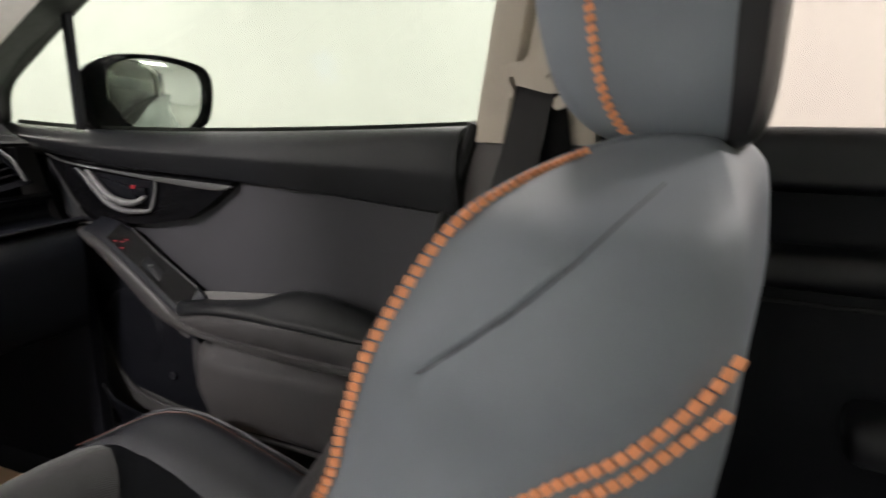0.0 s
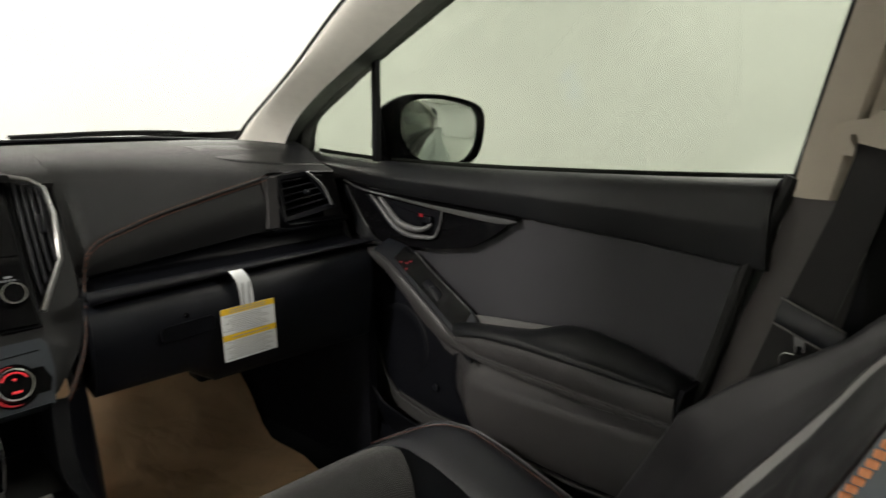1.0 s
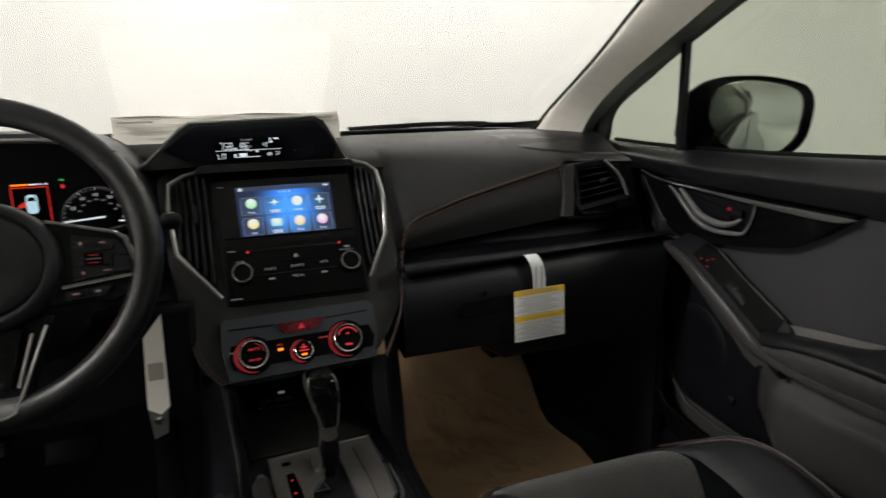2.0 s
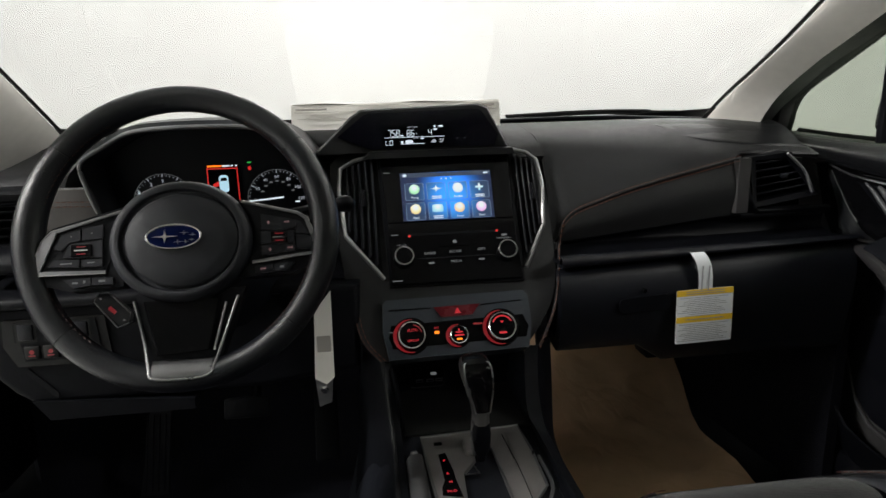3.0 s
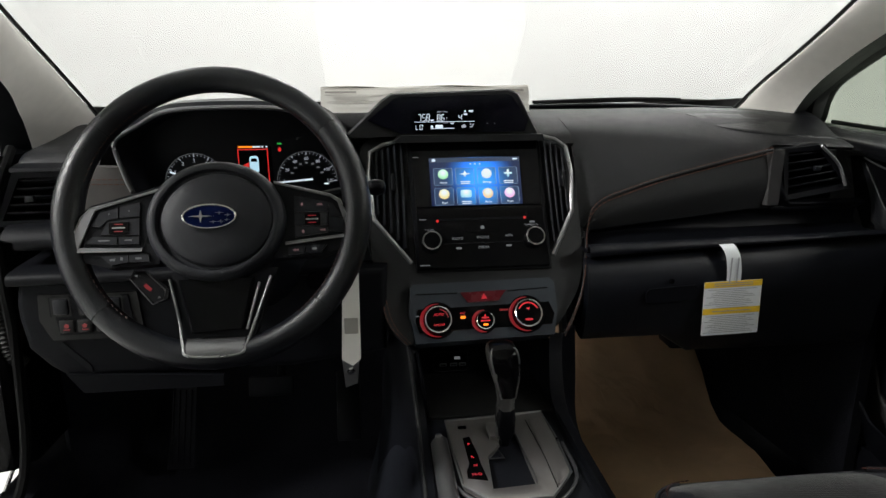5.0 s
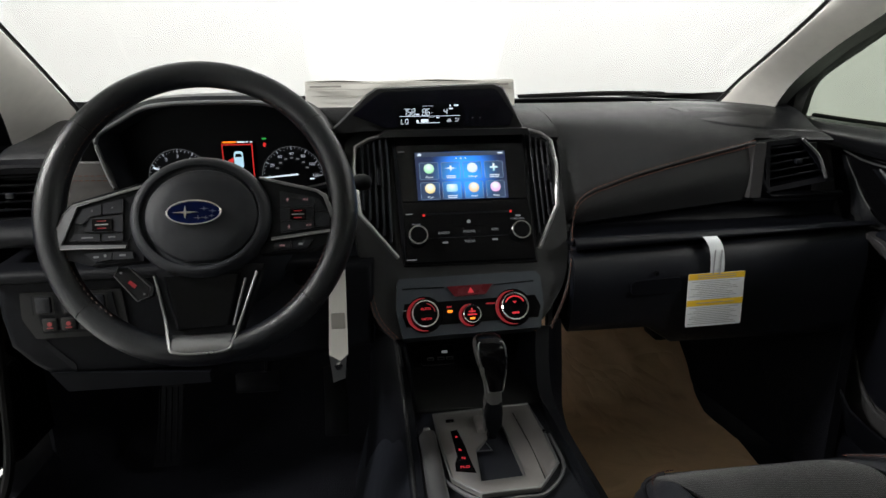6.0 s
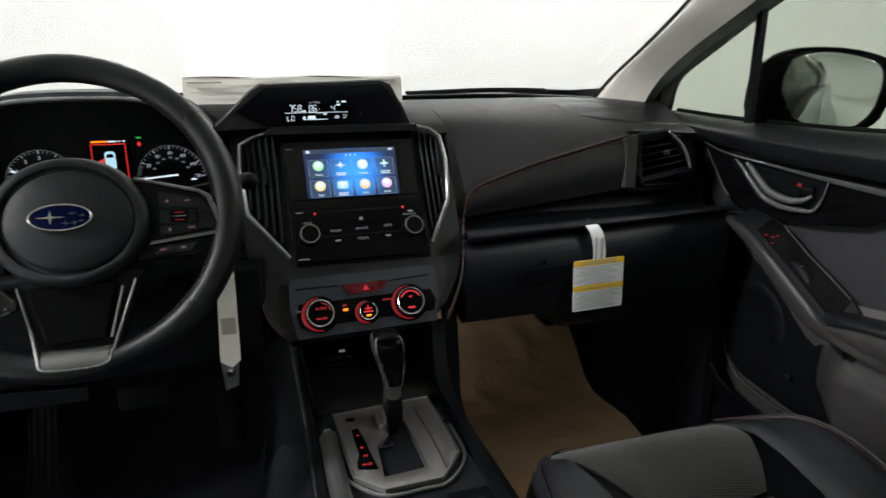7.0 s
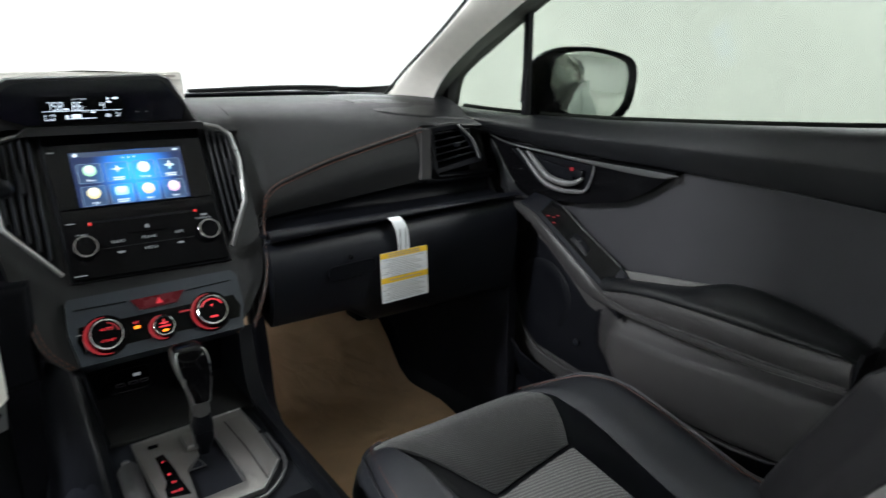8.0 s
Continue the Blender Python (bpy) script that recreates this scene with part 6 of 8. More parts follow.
# cap along the window sill
CAP_TOP = [(-0.83, 1.018), (-0.78, 1.017), (-0.65, 1.011), (-0.48, 1.006), (-0.24, 1.002), (-0.01, 1.004), (0.10, 1.008), (0.21, 1.014), (0.27, 1.018)]
CAP_LOW = [(-0.83, 0.905), (-0.75, 0.910), (-0.60, 0.922), (-0.41, 0.933), (-0.12, 0.945), (0.06, 0.963), (0.25, 0.988), (0.30, 0.992)]
rows = []
for y in np.linspace(-0.775, 0.262, 24):
    zt, zl = lerp_table(y, CAP_TOP), lerp_table(y, CAP_LOW)
    prof = [(0.742, zt - 0.012), (0.736, zt - 0.002), (0.724, zt), (0.710, zt - 0.004), (0.698, zt - 0.016), (0.6895, 0.56 * zt + 0.44 * zl), (0.6890, 0.44 * zt + 0.56 * zl), (0.6935, 0.22 * zt + 0.78 * zl), (0.6975, zl + 0.006), (0.7010, zl), (0.712, zl - 0.002)]
    rows.append([(x, y, z) for x, z in spline(prof, 3)])
part("upper_cap", loft(rows, thick=0.004), DOOR_CAP, door)
part("cap_end", loft([[(p[0] + 0.001, p[1] + d, p[2]) for p in rows[0]] for d in (0.001, -0.004)], closed=True, cap=True), DOOR_CAP, door)
part("glass_seal", tube(spline([(0.742, y, lerp_table(y, CAP_TOP) + 0.001) for y in np.linspace(-0.80, 0.20, 9)], 4), 0.005, 6), RUBBER, door)
# fabric insert
ins = [(0.02, 0.95), (-0.10, 0.83), (-0.20, 0.76), (-0.34, 0.735), (-0.72, 0.74), (-0.75, 0.905), (-0.742, 0.915), (-0.60, 0.926), (-0.41, 0.937)]
part("insert", prism(yz(ins), 0.0, 0.010, door_plane(0.722), 0.003), DOOR_CLOTH, door, "charcoal padded door insert")
# opener pod
POD = [(0.075, 0.962), (-0.02, 0.9475), (-0.12, 0.940), (-0.25, 0.936), (-0.410, 0.932), (-0.385, 0.913), (-0.355, 0.893), (-0.309, 0.870), (-0.22, 0.855), (-0.117, 0.849), (-0.03, 0.846), (0.02, 0.842), (0.045, 0.88)]
pod = part("opener_pod", prism(yz(POD), 0.0, 0.022, door_plane(0.712), 0.006, 3), PIANO, door, "gloss black pod round the door opener")
strip = spline([(0.040, 0.9635, 0.003), (-0.016, 0.9500, 0.0035), (-0.111, 0.9425, 0.0050), (-0.228, 0.9350, 0.0075), (-0.330, 0.9310, 0.0105), (-0.385, 0.9290, 0.0095), (-0.412, 0.9275, 0.0020)], 5)
part("silver_strip", loft([[(0.6900, y, z), (0.6868, y, z - 0.001), (0.6862, y, z - 0.5 * w), (0.6868, y, z - w + 0.001), (0.6900, y, z - w)] for y, z, w in strip], thick=0.001), DARKSATIN, pod, "satin silver strip")
part("front_edge", tube(spline([(0.690, 0.035, 0.952), (0.688, 0.010, 0.925), (0.687, -0.020, 0.890), (0.688, -0.040, 0.872)], 5), 0.0010, 6), DOOR_HARD, pod)
cup = [(-0.030, 0.938), (-0.075, 0.905), (-0.105, 0.880), (-0.150, 0.874), (-0.225, 0.882), (-0.238, 0.902), (-0.240, 0.925)]
part("cup", prism(yz(cup), 0.0, 0.0235, door_plane(0.712), 0.002), BLACK, pod)
rim_path = spline([(0.6850, -0.050, 0.940), (0.6845, -0.070, 0.927), (0.6840, -0.092, 0.909), (0.6835, -0.127, 0.884), (0.6835, -0.166, 0.8745), (0.6840, -0.205, 0.8755), (0.6850, -0.230, 0.8800), (0.6860, -0.243, 0.9050), (0.6870, -0.247, 0.9260)], 5)
n_rim = len(rim_path) - 1
part("cup_rim", tube(rim_path, [0.0016 + 0.0034 * math.sin(math.pi * min(1.0, k / n_rim * 1.15)) for k in range(n_rim + 1)], 10), HANDLE, pod, "satin grey rim of the opener cup")
hpath = spline([(0.682, -0.082, 0.9370), (0.679, -0.098, 0.9290), (0.676, -0.120, 0.9140), (0.674, -0.148, 0.8970), (0.674, -0.186, 0.8900), (0.676, -0.212, 0.8930), (0.680, -0.228, 0.9020)], 6)
part("handle", tube(hpath, [0.0030 + 0.0034 * math.sin(math.pi * k / (len(hpath) - 1)) for k in range(len(hpath))], 10), HANDLE, pod, "satin grey pull handle")
part("handle_web", prism(yz([(-0.084, 0.934), (-0.122, 0.910), (-0.150, 0.898), (-0.20, 0.895), (-0.20, 0.914), (-0.12, 0.926)]), 0.022, 0.028, door_plane(0.712), 0.002), BLACK, pod)
lk = part("lock_lever", box(0.010, 0.030, 0.014, pose(0.684, -0.212, 0.909), 0.003), BLACK, pod)
part("red_mark", box(0.002, 0.008, 0.006, pose(0.6780, -0.203, 0.9165), 0.0005), RED_DIM, lk, "small red lock mark")
# nib where the pull meets the dash
nib_arc = [(0.706, 0.040), (0.680, 0.026), (0.664, 0.004), (0.659, -0.022), (0.664, -0.050), (0.684, -0.078), (0.706, -0.090)]
part("front_nib", loft([[(0.706 + (x - 0.706) * q, y * q - 0.01 * (1 - q), z) for x, y in [tuple(p) for p in spline(nib_arc, 3)]] for q, z in ((0.55, 0.770), (0.80, 0.790), (0.97, 0.812), (1.0, 0.826), (0.97, 0.835), (0.80, 0.839), (0.40, 0.840))], thick=0.004), DOOR_CAP, door)
# rolled front of the door that flares into a ledge above the nib
rows = []
for z, yr, dx in ((0.955, 0.037, 0.002), (0.940, 0.024, 0.0), (0.925, 0.010, -0.001), (0.908, -0.005, -0.002), (0.890, -0.020, -0.004), (0.875, -0.036, -0.008), (0.864, -0.052, -0.014), (0.856, -0.070, -0.021), (0.851, -0.090, -0.026), (0.846, -0.090, -0.026)):
    rows.append([(x + dx * (0.3 + 0.7 * min(1.0, k / 2)), yr + d, z) for k, (d, x) in enumerate(((0.0, 0.6885), (0.010, 0.6890), (0.025, 0.6920), (0.045, 0.6985), (0.070, 0.7090), (0.100, 0.7240)))])
part("front_roll", loft(rows, thick=0.003), DOOR_CAP, door, "black rolled front of the door trim")
# lines along the door, as depth and height: the rest's seam, the band's seam, the pull rail's two edges
SEAM_A = [(-0.70, 0.738), (-0.632, 0.737), (-0.554, 0.738), (-0.464, 0.739), (-0.40, 0.7365), (-0.36, 0.732), (-0.323, 0.723), (-0.29, 0.718)]
SEAM_B = [(-0.70, 0.702), (-0.60, 0.700), (-0.515, 0.702), (-0.417, 0.703), (-0.361, 0.7055), (-0.33, 0.712), (-0.29, 0.716)]
RAIL_TOP = [(-0.70, 0.702), (-0.60, 0.700), (-0.515, 0.702), (-0.417, 0.703), (-0.361, 0.7055), (-0.323, 0.7155), (-0.283, 0.741), (-0.205, 0.791), (-0.144, 0.828), (-0.113, 0.839), (-0.06, 0.846)]
RAIL_LOW = [(-0.70, 0.694), (-0.68, 0.6925), (-0.561, 0.685), (-0.469, 0.688), (-0.361, 0.695), (-0.30, 0.7025), (-0.27, 0.713), (-0.238, 0.731), (-0.186, 0.772), (-0.132, 0.810), (-0.09, 0.828), (-0.06, 0.833)]
REST_FRONT = [(-0.71, 0.744), (-0.671, 0.749), (-0.583, 0.756), (-0.498, 0.757), (-0.43, 0.756), (-0.343, 0.747), (-0.276, 0.739)]
REST_BACK = [(-0.71, 0.748), (-0.69, 0.754), (-0.648, 0.766), (-0.604, 0.775), (-0.555, 0.782), (-0.513, 0.781), (-0.477, 0.768), (-0.45, 0.758), (-0.40, 0.750), (-0.307, 0.737), (-0.276, 0.734)]
# switch pod on the sloping pull
POD_BACK = [(-0.345, 0.742), (-0.311, 0.761), (-0.224, 0.809), (-0.172, 0.843), (-0.14, 0.853), (-0.10, 0.858)]
rows = []
for y in list(np.linspace(-0.10, -0.315, 14)) + [-0.328, -0.336, -0.340]:
    drop = max(0.0, -0.315 - y) / 0.025
    zf, zb = lerp_table(y, RAIL_TOP) + 0.003 - 0.004 * drop ** 2, lerp_table(y, POD_BACK) - 0.012 * drop ** 2
    rows.append([(0.664, y, zf - 0.035), (0.651, y, zf - 0.006), (0.6515, y, zf), (0.655, y, zf + 0.0028), (0.672, y, 0.5 * (zf + zb) + 0.002), (0.688, y, zb + 0.0012), (0.6935, y, zb - 0.001), (0.697, y, zb - 0.04)])
swp = part("switch_pod", loft(rows, cap=True), DASH_LOW, door)


def pod_z(x, y):
    """The height of the switch pod's sloping face."""
    zf, zb = lerp_table(y, RAIL_TOP) + 0.0058, lerp_table(y, POD_BACK) + 0.0012
    return zf + (zb - zf) * (x - 0.655) / 0.033


part("switch_face", loft([[(x, y, pod_z(x, y) + 0.0012) for x in (0.657, 0.664, 0.672, 0.680, 0.686)] for y in np.linspace(-0.150, -0.318, 12)], thick=0.002), PIANO, swp, "gloss black switch plate")
part("window_switch", loft([[(x, y, pod_z(x, y) + h) for x, h in ((0.662, 0.001), (0.663, 0.005 + d), (0.668, 0.0062 + d), (0.674, 0.005 + d), (0.675, 0.001))] for y, d in ((-0.222, -0.003), (-0.226, 0.0), (-0.240, 0.0015), (-0.256, 0.0), (-0.260, -0.003))], thick=0.001), BLACK, swp, "black window switch")
part("switch_glint", box(0.008, 0.003, 0.002, pose(0.667, -0.240, pod_z(0.667, -0.240) + 0.0085, 25), 0.0008), SATIN, swp)
for x, y in ((0.661, -0.166), (0.666, -0.176), (0.672, -0.180), (0.660, -0.182)):
    part("lit_mark", box(0.005, 0.0032, 0.001, pose(x, y, pod_z(x, y) + 0.0022, 20), 0), RED_DIM, swp)
# lighter tube that draws the highlight along the pod's back edge
part("pod_highlight", tube([(0.6885, y, lerp_table(y, POD_BACK) + 0.0018) for y in np.linspace(-0.175, -0.315, 10)], 0.0009, 6), DOOR_HARD, swp)
# arm rest
rows = []
for y in list(np.linspace(-0.276, -0.690, 26)) + [-0.700, -0.706, -0.709]:
    end = max(0.0, (-0.690 - y) / 0.019)
    sa, tf, tb = lerp_table(y, SEAM_A), lerp_table(y, REST_FRONT), lerp_table(y, REST_BACK)
    prof = [(0.660, sa - 0.002), (0.648, sa + 0.0005), (0.6425, sa + 0.0050), (0.6440, 0.5 * (sa + tf) + 0.003), (0.6520, tf - 0.0005), (0.6640, 0.62 * tf + 0.38 * tb + 0.0015), (0.6780, 0.25 * tf + 0.75 * tb + 0.002), (0.6920, tb), (0.7030, tb - 0.006), (0.7100, tb - 0.022)]
    tuck = 0.016 * min(1.0, max(0.0, (y + 0.345) / 0.055)) ** 1.5
    rows.append([(min(x + tuck, 0.700 + 0.5 * (x - 0.700)) + 0.010 * end * end, y, z - 0.010 * end * end) for x, z in spline(prof, 3)])
part("arm_rest", loft(rows, cap=True), DOOR_CAP, door, "padded black arm rest")
part("silver_inlay", loft([[(0.7000, y, zt), (0.6970, y, zt - 0.001), (0.6965, y, 0.5 * (zt + zb)), (0.6970, y, zb), (0.7000, y, zb)] for y, zt, zb in ((-0.300, 0.7485, 0.730), (-0.36, 0.7560, 0.738), (-0.42, 0.7620, 0.746), (-0.478, 0.7680, 0.760))], thick=0.001), INLAY, door, "satin silver inlay behind the arm rest")
# padded band between the seams
rows = []
for y in np.linspace(-0.300, -0.704, 22):
    sa, sb = lerp_table(y, SEAM_A), lerp_table(y, SEAM_B)
    rows.append([(0.656, y, sa + 0.001), (0.6480, y, sa - 0.0008), (0.6462, y, sa - 0.0035), (0.6456, y, 0.5 * (sa + sb)), (0.6462, y, sb + 0.0035), (0.6480, y, sb + 0.0008), (0.656, y, sb - 0.001)])
part("side_band", loft(rows, thick=0.004), DOOR_LOW, door, "charcoal band under the arm rest")
for line in (SEAM_A, SEAM_B):
    part("band_seam", tube([(0.6474, y, lerp_table(y, line)) for y in np.linspace(-0.318, -0.700, 24)], 0.0009, 6), DOOR_HARD, door)
# swept pull rail
rows = []
for y in np.linspace(-0.060, -0.704, 46):
    rt, rl = lerp_table(y, RAIL_TOP), lerp_table(y, RAIL_LOW)
    h = rt - rl
    x = 0.6435 + 0.016 * max(0.0, (y + 0.13) / 0.07) ** 2
    rows.append([(x + 0.016, y, rt + 0.001), (x + 0.004, y, rt - 0.0005), (x + 0.0008, y, rt - 0.14 * h), (x, y, rt - 0.42 * h), (x + 0.0012, y, rl + 0.16 * h), (x + 0.004, y, rl), (x + 0.014, y, rl - 0.003), (x + 0.030, y, rl - 0.006), (x + 0.046, y, rl - 0.008)])
part("pull_rail", loft(rows, thick=0.003), DOOR_LOW, door, "dark grey sweeping pull rail")
# lower panel, its pocket and the speaker in it
PANEL_TOP = [(-0.69, 0.666), (-0.666, 0.664), (-0.549, 0.658), (-0.455, 0.653), (-0.344, 0.651), (-0.267, 0.657), (-0.22, 0.680), (-0.17, 0.730), (-0.10, 0.790), (-0.03, 0.820), (0.02, 0.825)]
LOW_EDGE = [(-0.69, 0.652), (-0.662, 0.606), (-0.630, 0.552), (-0.560, 0.545), (-0.476, 0.545), (-0.40, 0.541), (-0.336, 0.534), (-0.271, 0.515), (-0.175, 0.510), (-0.092, 0.522), (-0.056, 0.550), (-0.030, 0.610), (0.0, 0.68), (0.02, 0.70)]


def panel_x(y):
    f = min(1.0, max(0.0, (y + 0.330) / 0.090))
    return 0.670 + 0.050 * f * f * (3 - 2 * f)


def hollow_shift(y, z):
    """How far the hollow's rear rim sweeps backwards towards its foot."""
    f = min(1.0, max(0.0, (0.605 - z) / 0.070))
    return -0.075 * f * f * max(0.0, 1 - abs(y + 0.262) / 0.16)


lower, hollow = [], []
for y in np.linspace(-0.688, 0.018, 96):
    zt, zb, x = lerp_table(y, PANEL_TOP), lerp_table(y, LOW_EDGE), panel_x(y)
    rl = lerp_table(min(y, -0.06), RAIL_LOW)
    pts = [(0.690, y, rl - 0.0075), (max(x + 0.014, 0.688), y, 0.5 * (zt + rl) - 0.004)]
    for f, dx in ((0.0, 0.009), (0.03, 0.005), (0.08, 0.001), (0.2, -0.001), (0.35, -0.002), (0.5, -0.004), (0.65, -0.005), (0.78, -0.007), (0.88, -0.009), (0.96, -0.008), (1.0, 0.004)):
        z = zt + (zb - zt) * f
        pts.append((x + dx, y + hollow_shift(y, z), z))
    (lower if y < -0.262 else hollow).append(pts)
part("lower_panel", loft(lower + hollow[:1], thick=0.004), DOOR_LOW, door, "charcoal lower door panel")
# same panel carried on in black: the shade under the rail is in the colour
part("hollow", loft(hollow, thick=0.004), BLACK, door, "hollow round the speaker, blackened for its shade")
part("bottom_lip", tube([(panel_x(y) - 0.006, y, lerp_table(y, LOW_EDGE) - 0.004) for y in np.linspace(-0.686, 0.0, 40)], 0.0040, 8), DOOR_LOW, door)
part("sill_panel", loft([[(0.668 + 0.030 * f, y, lerp_table(y, LOW_EDGE) - 0.004 - 0.09 * f) for f in (0.0, 0.4, 1.0)] for y in np.linspace(-0.66, -0.02, 20)], thick=0.004), BLACK, door)
part("speaker", lathe([(0.080, 0), (0.080, 0.004), (0.074, 0.007), (0.060, 0.006), (0.02, 0.008)], Matrix.Translation((0.7215, -0.100, 0.640)) @ pose(0, 0, 0, 0, -90, 0), 32), BLACK, door, "round black door speaker")
part("screw_cap", lathe([(0.007, 0), (0.007, 0.003), (0.005, 0.004)], Matrix.Translation((0.7110, -0.205, 0.575)) @ pose(0, 0, 0, 0, -90, 0), 12), DASH_LOW, door)
part("rear_seal", tube(spline([(0.715, -0.795, 1.02), (0.706, -0.758, 0.912), (0.700, -0.714, 0.74), (0.690, -0.640, 0.565), (0.690, -0.60, 0.47)], 6), 0.009, 8), RUBBER, door)
part("end_wall", loft([[(0.75, y, z), (0.650, y + 0.004, z)] for y, z in ((-0.714, 0.752), (-0.709, 0.735), (-0.703, 0.69), (-0.695, 0.665))], thick=0.006), BLACK, door)
# window frame, quarter glass and its post
fr_line = [(0.700, 0.240, 0.985), (0.699, 0.204, 1.022), (0.697, 0.190, 1.062), (0.695, 0.160, 1.095), (0.693, 0.065, 1.143), (0.690, -0.06, 1.203), (0.680, -0.25, 1.279), (0.655, -0.48, 1.365), (0.640, -0.80, 1.392)]
rows = []
for p in spline(fr_line, 5):
    rows.append([(p[0] - 0.022, p[1] - 0.004, p[2] + 0.012), (p[0] - 0.012, p[1] - 0.010, p[2] - 0.004), (p[0] + 0.008, p[1] - 0.006, p[2] - 0.008), (p[0] + 0.03, p[1], p[2] - 0.006), (p[0] + 0.03, p[1] + 0.02, p[2] + 0.03), (p[0] - 0.01, p[1] + 0.02, p[2] + 0.03)])
part("window_frame", loft(rows, closed=True, cap=True), RUBBER, door)
part("division_post", loft([[(0.696, y0, z), (0.694, y0 - 0.006, z), (0.696, y0 - 0.012, z), (0.709, y0 - 0.012, z), (0.709, y0, z)] for y0, z in ((-0.046, 1.004), (-0.050, 1.215))], closed=True, cap=True), BLACK, door)
pane = part("pane", loft([[(x, y, z) for y in np.linspace(-0.83 - 0.27 * max(0, z - 1.05), -0.030, 6)] for x, z in ((0.735, 0.98), (0.722, 1.12), (0.695, 1.26), (0.660, 1.385))], thick=0.004), TINTED, door, "grey-green tinted side window")
pane.visible_shadow = False
part("rear_run", tube(spline([(0.737, -0.786, 1.00), (0.733, -0.800, 1.06), (0.709, -0.835, 1.20), (0.680, -0.872, 1.32)], 4), 0.0042, 8), RUBBER, door, "black rubber window run")
qp = part("quarter_pane", prism(yz([(0.20, 0.99), (-0.05, 0.99), (-0.05, 1.195), (0.06, 1.14), (0.17, 1.085)]), 0, 0.004, door_plane(0.712), 0), TINTED, door, "small fixed quarter window")
qp.visible_shadow = False

# ---- door mirror ----
mir = thing("door_mirror", (0.80, 0.06, 1.0), "black door mirror in an oval housing", "door mirror")
face_out = [(0.697, 1.030), (0.702, 1.080), (0.722, 1.113), (0.757, 1.130), (0.80, 1.133), (0.847, 1.129), (0.896, 1.115), (0.912, 1.096), (0.915, 1.070), (0.909, 1.027), (0.896, 1.002), (0.870, 0.990), (0.80, 0.991), (0.726, 0.998), (0.711, 1.010)]
fs = [tuple(p) for p in spline(face_out + face_out[:1], 4)][:-1]
mx, my, mz, slant = 0.815, -0.103, 1.061, 0.45


def mring(s, back, dx=0.0):
    return [(mx + dx + (x - mx) * s + 0.41 * back, my - slant * (x - mx) * s + 0.91 * back, mz + (z - mz) * s) for x, z in fs]


part("housing", loft([mring(0.25, 0.115, -0.01), mring(0.62, 0.10, -0.008), mring(0.88, 0.065), mring(1.0, 0.022), mring(1.0, 0.006), mring(0.975, 0.0), mring(0.94, 0.003), mring(0.91, 0.014)], closed=True, cap=True), PIANO, mir)
glass_out = [(0.738, 1.060), (0.742, 1.098), (0.757, 1.117), (0.796, 1.123), (0.838, 1.117), (0.872, 1.105), (0.884, 1.086), (0.885, 1.060), (0.879, 1.026), (0.865, 1.006), (0.850, 0.998), (0.800, 0.998), (0.770, 1.010), (0.752, 1.032)]
gs = [tuple(p) for p in spline(glass_out + glass_out[:1], 4)][:-1]
gx = 0.812
rows = [[(gx + (x - gx) * q, my - 0.012 - slant * (gx - mx) - 0.435 * (x - gx) * q - 0.045 * (z - mz) * q - h, mz + (z - mz) * q) for x, z in gs] for q, h in ((1.0, -0.010), (1.0, 0.0), (0.97, 0.001))]
part("mirror_glass", loft(rows, closed=True, cap=True), MIRROR, mir, "clear mirror glass")
part("foot", loft([[(0.735, y, z) for y, z in ((-0.055, 0.985), (-0.01, 0.985), (-0.01, 1.05), (-0.055, 1.045))], [(0.775, y, z) for y, z in ((-0.055, 0.985), (0.0, 0.985), (0.0, 1.07), (-0.055, 1.07))], [(0.83, y, z) for y, z in ((-0.06, 1.0), (0.0, 1.0), (0.0, 1.09), (-0.06, 1.09))]], closed=True, cap=True), PIANO, mir)

# ---- pillar behind the front door, seat belt ----
bp2 = [[(x, y, z) for x, y in ((0.742, ya), (0.712, ya - 0.004), (0.701, ya - 0.022), (0.699, ya - 0.046), (0.703, ya - 0.050), (0.712, ya - 0.053), (0.713, yb + 0.052), (0.711, yb + 0.046), (0.704, yb + 0.040), (0.703, yb + 0.020), (0.712, yb + 0.004), (0.745, yb))] for ya, yb, z in ((-0.790, -0.944, 0.999), (-0.800, -0.944, 1.05), (-0.838, -0.950, 1.20), (-0.875, -0.965, 1.32))]
for r, (dx) in zip(bp2, (0, -0.004, -0.028, -0.058)):
    for i, p in enumerate(r):
        r[i] = (p[0] + dx, p[1], p[2])
tagged(part("trim_pillar_rear", loft(bp2, thick=0.012), BEIGE), "beige plastic pillar trim behind the front door", "pillar trim", kind="structure")
low_p = [[(x, y, z) for x, y in ((0.745, ya), (0.716, ya - 0.003), (0.704, ya - 0.03), (0.702, yb + 0.02), (0.742, yb))] for ya, yb, z in ((-0.600, -1.02, 0.44), (-0.70, -1.02, 0.70), (-0.768, -1.01, 0.90), (-0.790, -1.0, 0.998))]
tagged(part("trim_pillar_lower", loft(low_p, thick=0.012), PILLAR_GREY), "warm grey lower pillar trim", "pillar trim", kind="structure")
# black sheet laid over the pillar trim, standing for shade behind the belt
shade_p = [[(0.699, yl, z), (0.698, -0.96, z), (0.700, -1.005, z), (0.742, -1.012, z)] for yl, z in ((-0.80, 0.46), (-0.835, 0.70), (-0.868, 0.88), (-0.886, 0.994))]
tagged(part("trim_belt_shade", loft(shade_p, thick=0.010), BLACK), "black sheet standing for the shade behind the seat belt webbing", "pillar trim", kind="structure")

